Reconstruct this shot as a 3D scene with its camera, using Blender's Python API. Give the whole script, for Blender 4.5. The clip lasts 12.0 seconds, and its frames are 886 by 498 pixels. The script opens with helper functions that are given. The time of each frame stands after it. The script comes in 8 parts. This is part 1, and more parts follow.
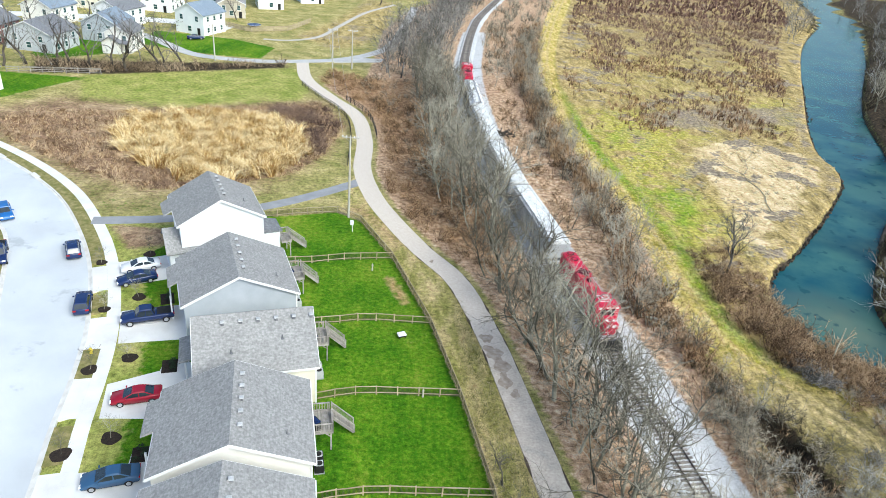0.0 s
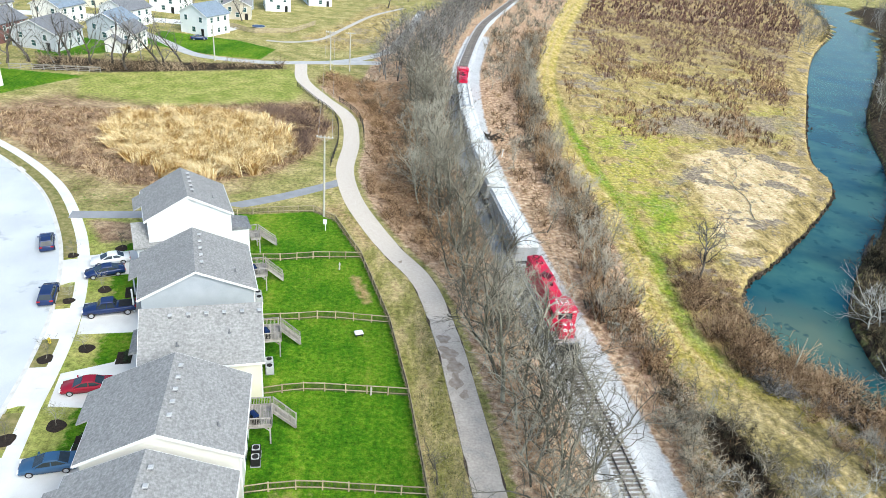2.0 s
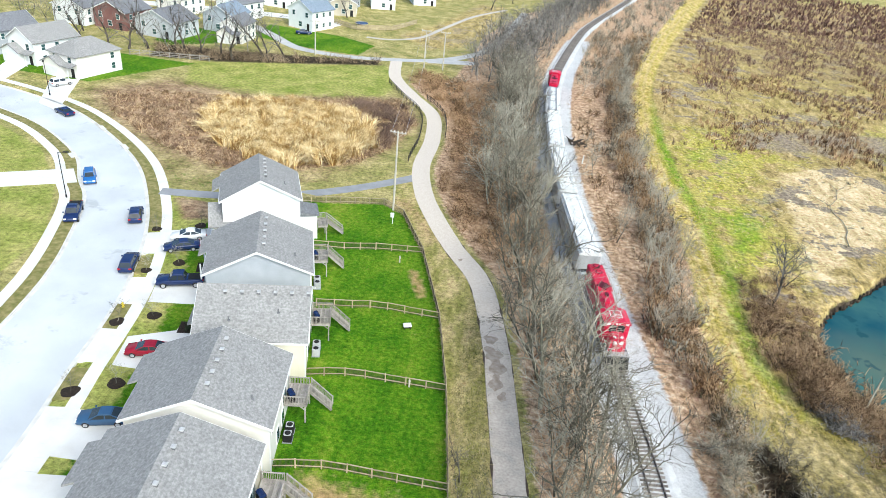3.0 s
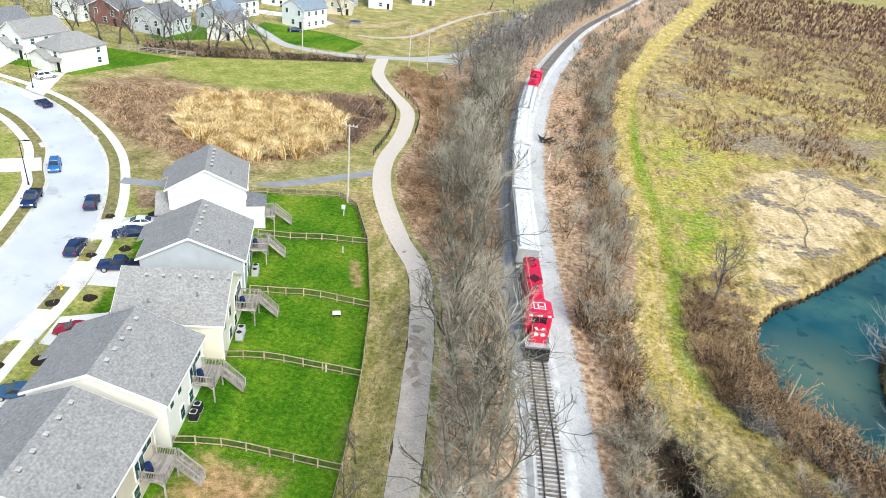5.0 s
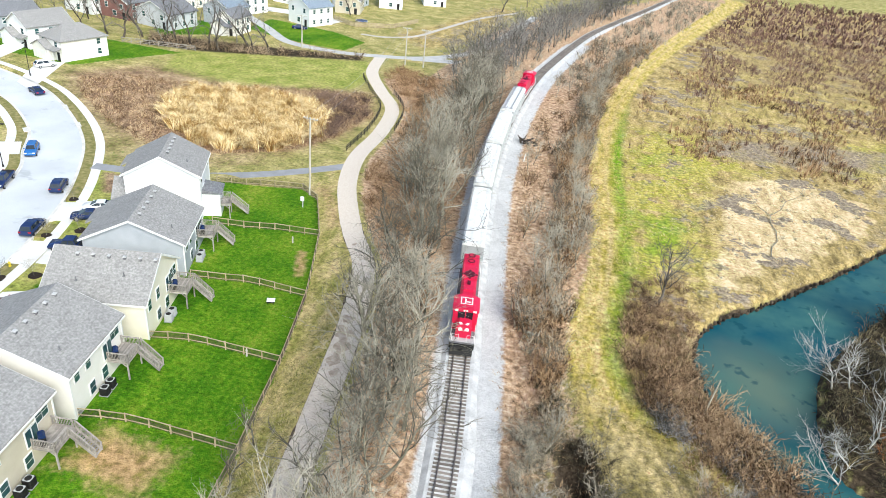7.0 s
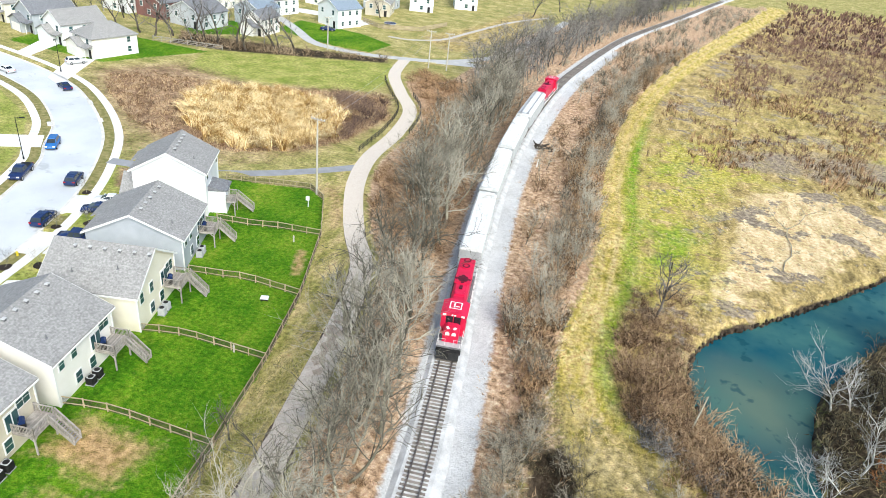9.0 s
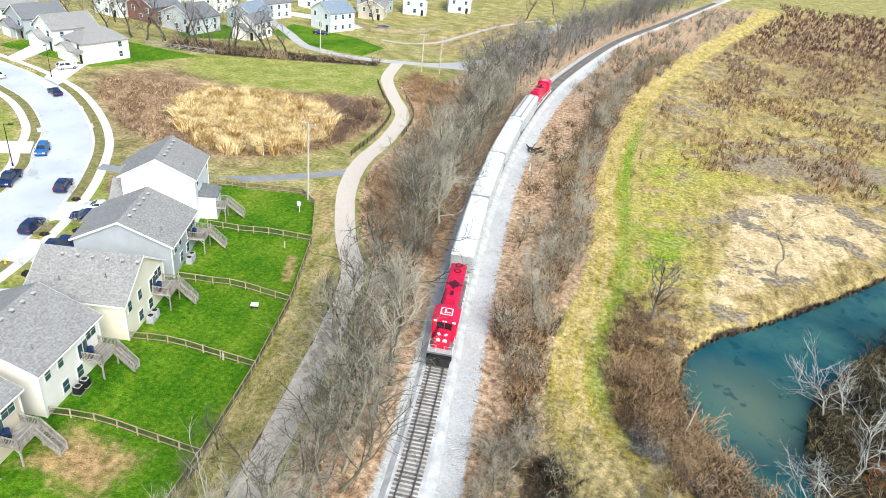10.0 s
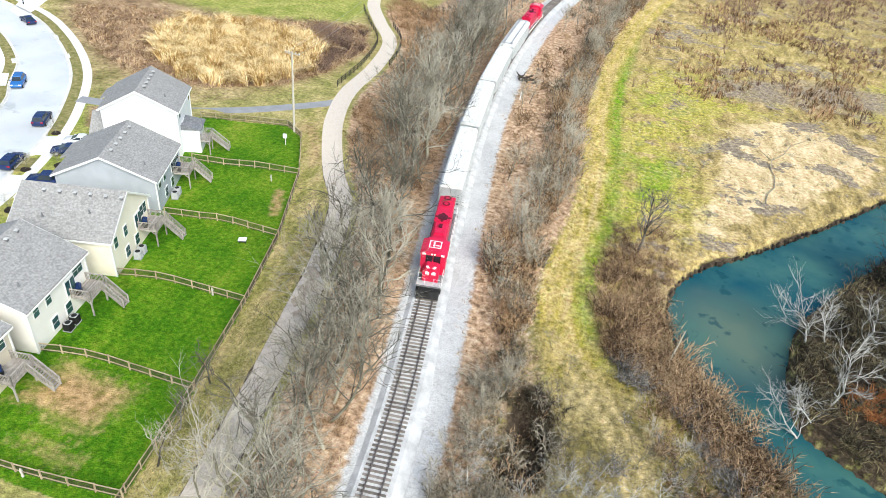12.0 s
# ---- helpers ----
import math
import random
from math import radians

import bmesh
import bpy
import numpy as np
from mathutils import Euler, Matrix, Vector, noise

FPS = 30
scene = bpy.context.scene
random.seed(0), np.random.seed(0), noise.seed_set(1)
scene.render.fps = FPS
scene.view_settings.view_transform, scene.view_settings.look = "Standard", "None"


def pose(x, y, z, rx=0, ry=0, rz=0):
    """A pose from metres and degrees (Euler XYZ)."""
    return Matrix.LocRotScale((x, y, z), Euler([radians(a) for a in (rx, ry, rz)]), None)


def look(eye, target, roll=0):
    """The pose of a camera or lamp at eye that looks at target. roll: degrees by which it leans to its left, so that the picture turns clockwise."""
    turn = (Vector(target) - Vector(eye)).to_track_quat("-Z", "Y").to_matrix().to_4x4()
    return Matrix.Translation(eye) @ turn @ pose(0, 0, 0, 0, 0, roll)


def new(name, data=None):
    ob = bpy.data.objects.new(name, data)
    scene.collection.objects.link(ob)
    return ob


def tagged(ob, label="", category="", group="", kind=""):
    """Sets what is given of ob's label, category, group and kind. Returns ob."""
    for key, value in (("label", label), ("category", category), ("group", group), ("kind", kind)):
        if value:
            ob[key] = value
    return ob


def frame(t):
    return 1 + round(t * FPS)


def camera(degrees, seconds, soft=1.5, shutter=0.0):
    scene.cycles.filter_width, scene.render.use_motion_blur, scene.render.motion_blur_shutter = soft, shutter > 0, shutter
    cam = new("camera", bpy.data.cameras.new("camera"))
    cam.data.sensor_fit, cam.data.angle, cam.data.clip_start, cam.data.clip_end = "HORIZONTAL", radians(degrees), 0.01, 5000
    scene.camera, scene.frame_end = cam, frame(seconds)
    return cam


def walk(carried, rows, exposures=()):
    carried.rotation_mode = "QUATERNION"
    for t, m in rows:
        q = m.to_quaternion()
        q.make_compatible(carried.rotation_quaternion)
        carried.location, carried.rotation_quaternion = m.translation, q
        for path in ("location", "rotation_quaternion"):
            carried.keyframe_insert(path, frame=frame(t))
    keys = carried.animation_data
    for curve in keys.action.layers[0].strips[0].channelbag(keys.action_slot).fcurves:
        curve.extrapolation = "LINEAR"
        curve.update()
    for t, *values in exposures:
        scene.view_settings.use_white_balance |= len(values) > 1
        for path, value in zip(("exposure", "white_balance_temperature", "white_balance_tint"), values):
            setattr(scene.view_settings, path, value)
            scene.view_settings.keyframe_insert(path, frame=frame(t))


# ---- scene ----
cam = camera(66.0, 12.0, soft=0.5)
PATH = [
    (0, (-34.219, -0.77, 49.656), (-34.03, 0.97, 48.689), 5.7),
    (0.5, (-32.726, -0.986, 49.81), (-32.531, 0.755, 48.845), 5.8),
    (1, (-30.871, -1.182, 49.845), (-30.667, 0.559, 48.884), 5.8),
    (1.5, (-28.927, -1.456, 50.032), (-28.712, 0.285, 49.072), 5.9),
    (2, (-26.76, -1.679, 50.1), (-26.631, 0.07, 49.139), 6.0),
    (2.5, (-24.335, -1.799, 50.185), (-24.36, -0.051, 49.213), 6.0),
    (2.7, (-23.196, -1.785, 50.254), (-23.29, -0.043, 49.276), 6.0),
    (4.3, (-14.216, -2.025, 50.69), (-14.439, -0.299, 49.704), 6.1),
    (4.5, (-13.059, -1.928, 50.698), (-13.282, -0.202, 49.712), 6.1),
    (5, (-9.646, -1.696, 50.756), (-9.867, 0.031, 49.773), 6.0),
    (5.5, (-6.439, -1.439, 50.821), (-6.653, 0.291, 49.84), 6.1),
    (6, (-3.152, -1.064, 50.935), (-3.423, 0.657, 49.952), 6.2),
    (6.5, (-0.008, -0.689, 51.053), (-0.295, 1.029, 50.071), 6.2),
    (7, (2.889, -0.219, 51.132), (2.571, 1.493, 50.149), 6.6),
    (9, (8.199, 1.54, 51.642), (7.775, 3.227, 50.656), 6.7),
    (9.5, (8.497, 1.965, 51.772), (8.074, 3.655, 50.789), 6.6),
    (10, (8.7, 2.311, 51.871), (8.284, 4.004, 50.891), 6.5),
    (10.5, (8.875, 2.567, 51.91), (8.466, 4.261, 50.93), 6.5),
    (11, (8.97, 2.739, 51.86), (8.572, 4.428, 50.864), 6.5),
    (11.5, (9.072, 2.801, 51.818), (8.698, 4.448, 50.747), 6.6),
    (12, (9.016, 2.982, 51.929), (8.668, 4.582, 50.78), 6.8),
]
walk(cam, [(t, look(eye, target, roll)) for t, eye, target, roll in PATH], [(0, 0.8, 5850, 2), (2.5, 0.87, 5900, 2), (4.5, 0.84, 6100, 4), (7, 0.88, 6100, 4), (12, 0.9, 6150, 4)])

# ---------- light ----------
world = bpy.data.worlds.new("overcast_sky")
scene.world = world
world.use_nodes = True
wn = world.node_tree.nodes
sky = wn.new("ShaderNodeTexSky")
sky.sky_type = "NISHITA"
sky.sun_disc = False
sky.sun_elevation = radians(48)
sky.sun_rotation = radians(143)
sky.air_density = 1.0
sky.dust_density = 3.0
world.node_tree.links.new(sky.outputs[0], wn["Background"].inputs[0])
wn["Background"].inputs[1].default_value = 0.115
sun = new("sun", bpy.data.lights.new("sun", "SUN"))
sun.data.energy = 2.2
sun.data.angle = radians(34)
sun.data.color = (1.0, 0.94, 0.84)
sun.matrix_world = look((0, 0, 0), (-0.52, 0.58, -0.63))


# ---------- materials ----------
def mat(name, colours, scale=3.0, rough=0.8, metal=0.0, bump=0.2, bscale=20.0, fine=0.25, island=0.0, piece=0.0, spec=0.3):
    """A surface of two or three colours mottled at a broad and a fine scale, with fine relief."""
    m = bpy.data.materials.new(name)
    m.use_nodes = True
    nt = m.node_tree
    nd, lk = nt.nodes, nt.links
    bs = nd["Principled BSDF"]
    bs.inputs["Roughness"].default_value = rough
    bs.inputs["Metallic"].default_value = metal
    bs.inputs["Specular IOR Level"].default_value = spec
    geo = nd.new("ShaderNodeNewGeometry")
    n1 = nd.new("ShaderNodeTexNoise")
    n1.inputs["Scale"].default_value = scale
    n1.inputs["Detail"].default_value = 4
    lk.new(geo.outputs["Position"], n1.inputs["Vector"])
    n2 = nd.new("ShaderNodeTexNoise")
    n2.inputs["Scale"].default_value = bscale
    n2.inputs["Detail"].default_value = 3
    lk.new(geo.outputs["Position"], n2.inputs["Vector"])
    ramp = nd.new("ShaderNodeValToRGB")
    while len(ramp.color_ramp.elements) < len(colours):
        ramp.color_ramp.elements.new(0.5)
    k = len(colours)
    for i, c in enumerate(colours):
        ramp.color_ramp.elements[i].position = 0.3 + 0.4 * i / max(1, k - 1)
        ramp.color_ramp.elements[i].color = (*c, 1)
    fac = n1.outputs[0]
    if island or piece:
        src = geo.outputs["Random Per Island"]
        amount = island
        if piece:
            oi = nd.new("ShaderNodeObjectInfo")
            src, amount = oi.outputs["Random"], piece
        ma = nd.new("ShaderNodeMath")
        ma.operation = "MULTIPLY_ADD"
        ma.inputs[1].default_value = amount
        lk.new(src, ma.inputs[0])
        lk.new(n1.outputs[0], ma.inputs[2])
        sb = nd.new("ShaderNodeMath")
        sb.operation = "SUBTRACT"
        sb.inputs[1].default_value = amount * 0.5
        lk.new(ma.outputs[0], sb.inputs[0])
        fac = sb.outputs[0]
    lk.new(fac, ramp.inputs[0])
    mix = nd.new("ShaderNodeMixRGB")
    mix.blend_type = "OVERLAY"
    mix.inputs[0].default_value = fine
    lk.new(ramp.outputs[0], mix.inputs[1])
    lk.new(n2.outputs[0], mix.inputs[2])
    lk.new(mix.outputs[0], bs.inputs["Base Color"])
    if bump:
        b = nd.new("ShaderNodeBump")
        b.inputs["Strength"].default_value = bump
        b.inputs["Distance"].default_value = 0.05
        lk.new(n2.outputs[0], b.inputs["Height"])
        lk.new(b.outputs[0], bs.inputs["Normal"])
    return m


M = {}
M["concrete"] = mat("pale concrete", [(0.62, 0.605, 0.575), (0.7, 0.69, 0.665), (0.76, 0.75, 0.725)], 0.35, 0.9, bump=0.1, fine=0.15)
M["kerb"] = mat("kerb concrete", [(0.55, 0.53, 0.49), (0.7, 0.69, 0.66)], 0.8, 0.9, bump=0.15)
M["road"] = mat("bleached road", [(0.48, 0.5, 0.52), (0.55, 0.575, 0.595), (0.62, 0.64, 0.66)], 0.12, 0.9, bump=0.1, fine=0.2)
def worn_road(m):
    """Adds grey damp marks and tyre-darkened streaks to the road."""
    nd, lk = m.node_tree.nodes, m.node_tree.links
    base = nd["Principled BSDF"].inputs["Base Color"].links[0].from_socket
    geo = nd.new("ShaderNodeNewGeometry")
    n = nd.new("ShaderNodeTexNoise")
    n.inputs["Scale"].default_value = 0.16
    n.inputs["Detail"].default_value = 6
    n.inputs["Roughness"].default_value = 0.7
    lk.new(geo.outputs["Position"], n.inputs["Vector"])
    mr = nd.new("ShaderNodeMapRange")
    mr.inputs["From Min"].default_value = 0.59
    mr.inputs["From Max"].default_value = 0.66
    mr.inputs["To Max"].default_value = 0.5
    lk.new(n.outputs[0], mr.inputs["Value"])
    mx = nd.new("ShaderNodeMixRGB")
    mx.inputs[2].default_value = (0.3, 0.32, 0.34, 1)
    lk.new(mr.outputs[0], mx.inputs[0])
    lk.new(base, mx.inputs[1])
    lk.new(mx.outputs[0], nd["Principled BSDF"].inputs["Base Color"])


worn_road(M["road"])
M["trail_new"] = mat("pale trail paving", [(0.46, 0.42, 0.37), (0.54, 0.5, 0.45)], 0.3, 0.9, fine=0.2)
M["lane"] = mat("pale grey lane", [(0.42, 0.42, 0.42), (0.54, 0.53, 0.52)], 0.4, 0.9, fine=0.25)
M["heath"] = mat("purple brown weed stalks", [(0.08, 0.042, 0.036), (0.2, 0.115, 0.09), (0.36, 0.235, 0.165)], 0.12, 0.95, island=0.6, bump=0)
M["wire"] = mat("brown wire mesh", [(0.06, 0.05, 0.036), (0.12, 0.1, 0.07)], 3, 0.7, bump=0)
M["mud"] = mat("grey brown mud", [(0.3, 0.23, 0.175), (0.4, 0.33, 0.265), (0.5, 0.43, 0.36)], 1.6, 0.95, bump=0.3)
M["mud_dark"] = mat("dark wet mud", [(0.05, 0.036, 0.028), (0.12, 0.09, 0.07)], 2.5, 0.9, bump=0.3)
M["asphalt"] = mat("grey asphalt path", [(0.25, 0.255, 0.27), (0.32, 0.325, 0.34)], 0.5, 0.9, fine=0.25)
M["mulch"] = mat("dark mulch", [(0.015, 0.011, 0.009), (0.04, 0.028, 0.02)], 5, 0.95, bump=0.6)
M["lawn"] = mat("worn verge grass", [(0.13, 0.14, 0.035), (0.22, 0.2, 0.07), (0.34, 0.28, 0.13)], 1.2, 0.95, bump=0.5, fine=0.5)
M["ballast"] = mat("grey ballast", [(0.4, 0.402, 0.405), (0.52, 0.522, 0.525), (0.63, 0.635, 0.64)], 0.7, 0.95, bump=0.7, bscale=9, fine=0.4)
M["tie"] = mat("weathered timber tie", [(0.14, 0.122, 0.108), (0.27, 0.24, 0.215)], 2, 0.9, piece=0.5, bump=0.4)
M["tie_far"] = mat("weathered timber ties", [(0.17, 0.15, 0.135), (0.28, 0.255, 0.23)], 2, 0.9, island=0.5, bump=0.4)
M["rail"] = mat("rusty steel rail", [(0.16, 0.13, 0.12), (0.26, 0.23, 0.21)], 1.0, 0.5, metal=0.6, bump=0.05)
M["bark"] = mat("grey brown bark", [(0.105, 0.095, 0.072), (0.28, 0.257, 0.2), (0.49, 0.455, 0.37)], 0.3, 0.95, piece=0.6, bump=0)
M["bark_trunk"] = mat("dark grey trunk bark", [(0.06, 0.055, 0.04), (0.2, 0.186, 0.138), (0.4, 0.375, 0.29)], 0.5, 0.95, piece=0.4, bump=0)
M["bark_far"] = mat("grey bark with painted haze of the far wood", [(0.055, 0.051, 0.045), (0.19, 0.178, 0.16), (0.41, 0.385, 0.35)], 0.12, 0.95, island=0.5, bump=0)
# dark bark paled to imitate distance haze; the lone field tree shares it
M["bark_hazy"] = mat("grey bark with painted haze", [(0.06, 0.054, 0.05), (0.14, 0.128, 0.12), (0.28, 0.26, 0.24)], 0.5, 0.95, island=0.35, bump=0)
M["brush_plum"] = mat("plum brown shrub stems", [(0.05, 0.03, 0.025), (0.17, 0.11, 0.085), (0.33, 0.23, 0.17)], 0.12, 0.95, island=0.6, bump=0)
M["timber_olive"] = mat("olive grey old timber", [(0.2, 0.19, 0.14), (0.34, 0.33, 0.26), (0.46, 0.45, 0.38)], 1.5, 0.9, bump=0.2)
M["ac_grey"] = mat("pale grey enamelled steel", [(0.36, 0.37, 0.38), (0.46, 0.47, 0.48)], 2, 0.6, bump=0)
M["dirty_white"] = mat("dirty white paint", [(0.42, 0.42, 0.42), (0.62, 0.62, 0.61)], 1.5, 0.6, bump=0.05)
M["bark_dark"] = mat("dark bark", [(0.025, 0.02, 0.016), (0.06, 0.05, 0.04), (0.14, 0.12, 0.1)], 0.6, 0.95, island=0.35, bump=0)
M["bark_pale"] = mat("pale sycamore bark", [(0.24, 0.24, 0.22), (0.42, 0.415, 0.385), (0.6, 0.59, 0.55)], 0.6, 0.9, island=0.4, bump=0)
M["brush"] = mat("brown brush stems", [(0.055, 0.031, 0.016), (0.29, 0.183, 0.1), (0.54, 0.39, 0.235)], 0.12, 0.95, island=0.6, bump=0)
M["brush_red"] = mat("russet brush stems", [(0.075, 0.042, 0.025), (0.29, 0.18, 0.11), (0.54, 0.4, 0.27)], 0.12, 0.95, island=0.6, bump=0)
M["brush_grey"] = mat("grey brush stems", [(0.07, 0.06, 0.043), (0.28, 0.243, 0.18), (0.54, 0.48, 0.37)], 0.12, 0.95, island=0.6, bump=0)
M["brush_rust"] = mat("rust brown shrub stems", [(0.06, 0.033, 0.015), (0.31, 0.182, 0.09), (0.56, 0.385, 0.22)], 0.12, 0.95, island=0.6, bump=0)
M["reed"] = mat("dry cattail leaves", [(0.3, 0.165, 0.045), (0.74, 0.52, 0.21), (0.92, 0.79, 0.48)], 0.35, 0.85, island=0.55, bump=0)
M["tuft"] = mat("dead grass tufts", [(0.26, 0.19, 0.075), (0.6, 0.47, 0.23), (0.78, 0.65, 0.38)], 0.2, 0.9, island=0.7, bump=0)
M["fence"] = mat("weathered timber rail", [(0.32, 0.26, 0.165), (0.48, 0.4, 0.265)], 1.5, 0.9, piece=0.4, bump=0.2)
M["deck"] = mat("grey weathered decking", [(0.24, 0.22, 0.2), (0.4, 0.37, 0.34)], 2, 0.9, piece=0.4, bump=0.2)
M["black_fence"] = mat("black painted rail", [(0.02, 0.018, 0.016), (0.05, 0.045, 0.04)], 2, 0.7)
M["white"] = mat("white painted trim", [(0.74, 0.74, 0.73), (0.82, 0.82, 0.81)], 1, 0.6, bump=0.05, fine=0.1)
M["glass"] = mat("dark window glass", [(0.025, 0.06, 0.065), (0.05, 0.115, 0.12)], 0.7, 0.06, bump=0, fine=0.0, spec=0.6)
M["loco_glass"] = mat("dark cab glass", [(0.008, 0.01, 0.014), (0.02, 0.024, 0.03)], 0.7, 0.1, bump=0, fine=0.0, spec=0.5)
M["vent"] = mat("grey roof vent metal", [(0.4, 0.4, 0.4), (0.52, 0.52, 0.52)], 2, 0.6, bump=0)
M["metal"] = mat("grey metal", [(0.4, 0.4, 0.41), (0.52, 0.52, 0.53)], 2, 0.5, metal=0.4, bump=0.05)
M["black"] = mat("black rubber and iron", [(0.008, 0.008, 0.009), (0.02, 0.02, 0.02)], 3, 0.7, bump=0.1)
M["lamp_white"] = mat("headlight lens", [(0.8, 0.8, 0.78), (0.85, 0.85, 0.83)], 3, 0.2, bump=0)
M["lamp_red"] = mat("red tail light", [(0.35, 0.01, 0.012), (0.4, 0.015, 0.015)], 3, 0.2, bump=0)
M["loco_red"] = mat("red locomotive paint", [(0.5, 0.008, 0.045), (0.63, 0.015, 0.075)], 0.8, 0.4, bump=0.03, fine=0.15)
M["loco_dark"] = mat("sooty dark red paint", [(0.05, 0.006, 0.014), (0.12, 0.01, 0.025)], 1.5, 0.7, bump=0.1)
M["loco_grey"] = mat("dirty underframe and shadow-dark vent necks", [(0.1, 0.1, 0.11), (0.22, 0.22, 0.23)], 1.5, 0.7, bump=0.2)
M["hopper"] = mat("pale grey freight paint", [(0.6, 0.61, 0.6), (0.71, 0.72, 0.71), (0.79, 0.79, 0.78)], 0.9, 0.6, bump=0.05, fine=0.28, bscale=3.0)
M["hopper_side"] = mat("grey freight car steel", [(0.4, 0.42, 0.43), (0.52, 0.54, 0.55)], 0.5, 0.6, bump=0.05, fine=0.35)
M["pole"] = mat("bleached pole timber", [(0.42, 0.39, 0.34), (0.55, 0.52, 0.46)], 1.5, 0.9, bump=0.2)
# near-black: undercut shade and the bank's reflection put into the colour
M["bank_line"] = mat("near-black shade line of the creek bank", [(0.014, 0.011, 0.008), (0.04, 0.031, 0.022), (0.11, 0.085, 0.06)], 0.8, 0.95, island=0.6, bump=0.3)
M["rubble"] = mat("charred timber", [(0.03, 0.025, 0.02), (0.09, 0.07, 0.055)], 3, 0.9, bump=0.5)


def trail_paving():
    """Grey worn paving that turns, in frayed patches, into newer pale paving further along."""
    m = mat("trail paving", [(0.2, 0.188, 0.175), (0.32, 0.3, 0.27), (0.42, 0.385, 0.34), (0.54, 0.475, 0.4), (0.62, 0.55, 0.47)], 0.55, 0.9, fine=0.4, bscale=4)
    nd, lk = m.node_tree.nodes, m.node_tree.links
    geo = nd.new("ShaderNodeNewGeometry")
    sx = nd.new("ShaderNodeSeparateXYZ")
    lk.new(geo.outputs["Position"], sx.inputs[0])
    mr = nd.new("ShaderNodeMapRange")
    mr.inputs["From Min"].default_value = 56.0
    mr.inputs["From Max"].default_value = 82.0
    mr.inputs["To Min"].default_value = 0.4
    mr.inputs["To Max"].default_value = 0.58
    lk.new(sx.outputs[1], mr.inputs["Value"])
    r = [n for n in nd if n.type == "VALTORGB"][0]
    ad = nd.new("ShaderNodeMath")
    ad.operation = "MULTIPLY_ADD"
    ad.inputs[1].default_value = 0.42
    lk.new(r.inputs[0].links[0].from_socket, ad.inputs[0])
    lk.new(mr.outputs[0], ad.inputs[2])
    lk.new(ad.outputs[0], r.inputs[0])
    return m


M["trail"] = trail_paving()


def siding(name, a, b):
    """Lapped boards: a shadow line every 0.2 m."""
    m = mat(name, [a, b], 0.6, 0.7, bump=0.0, fine=0.12)
    nd, lk = m.node_tree.nodes, m.node_tree.links
    geo = nd.new("ShaderNodeNewGeometry")
    sx = nd.new("ShaderNodeSeparateXYZ")
    lk.new(geo.outputs["Position"], sx.inputs[0])
    fr = nd.new("ShaderNodeMath")
    fr.operation = "PINGPONG"
    fr.inputs[1].default_value = 0.2
    lk.new(sx.outputs[2], fr.inputs[0])
    b2 = nd.new("ShaderNodeBump")
    b2.inputs["Strength"].default_value = 0.18
    b2.inputs["Distance"].default_value = 0.1
    lk.new(fr.outputs[0], b2.inputs["Height"])
    lk.new(b2.outputs[0], nd["Principled BSDF"].inputs["Normal"])
    return m


def shingles(name, a, b, c, turned=False):
    """Rows of roof tabs, each of its own grey. turned: the ridge runs from front to yard."""
    m = mat(name, [a, b, c], 4.0, 0.9, bump=0.0, fine=0.14, bscale=0.5)
    nd, lk = m.node_tree.nodes, m.node_tree.links
    tc = nd.new("ShaderNodeTexCoord")
    sx = nd.new("ShaderNodeSeparateXYZ")
    lk.new(tc.outputs["Object"], sx.inputs[0])
    cb = nd.new("ShaderNodeCombineXYZ")
    lk.new(sx.outputs[0 if turned else 1], cb.inputs[0])
    lk.new(sx.outputs[1 if turned else 0], cb.inputs[1])
    br = nd.new("ShaderNodeTexBrick")
    br.inputs["Color1"].default_value = (0, 0, 0, 1)
    br.inputs["Color2"].default_value = (1, 1, 1, 1)
    br.inputs["Mortar"].default_value = (0.15, 0.15, 0.15, 1)
    br.inputs["Scale"].default_value = 1.0
    br.inputs["Mortar Size"].default_value = 0.012
    br.inputs["Brick Width"].default_value = 0.4
    br.inputs["Row Height"].default_value = 0.15
    lk.new(cb.outputs[0], br.inputs["Vector"])
    ramp = [n for n in nd if n.type == "VALTORGB"][0]
    old = ramp.inputs[0].links[0].from_socket
    mx = nd.new("ShaderNodeMath")
    mx.operation = "MULTIPLY_ADD"
    mx.inputs[1].default_value = 0.18
    lk.new(br.outputs["Color"], mx.inputs[0])
    lk.new(old, mx.inputs[2])
    ad = nd.new("ShaderNodeMath")
    ad.operation = "SUBTRACT"
    ad.inputs[1].default_value = 0.09
    lk.new(mx.outputs[0], ad.inputs[0])
    lk.new(ad.outputs[0], ramp.inputs[0])
    bp = nd.new("ShaderNodeBump")
    bp.inputs["Strength"].default_value = 0.5
    bp.inputs["Distance"].default_value = 0.03
    lk.new(br.outputs["Color"], bp.inputs["Height"])
    lk.new(bp.outputs[0], nd["Principled BSDF"].inputs["Normal"])
    return m


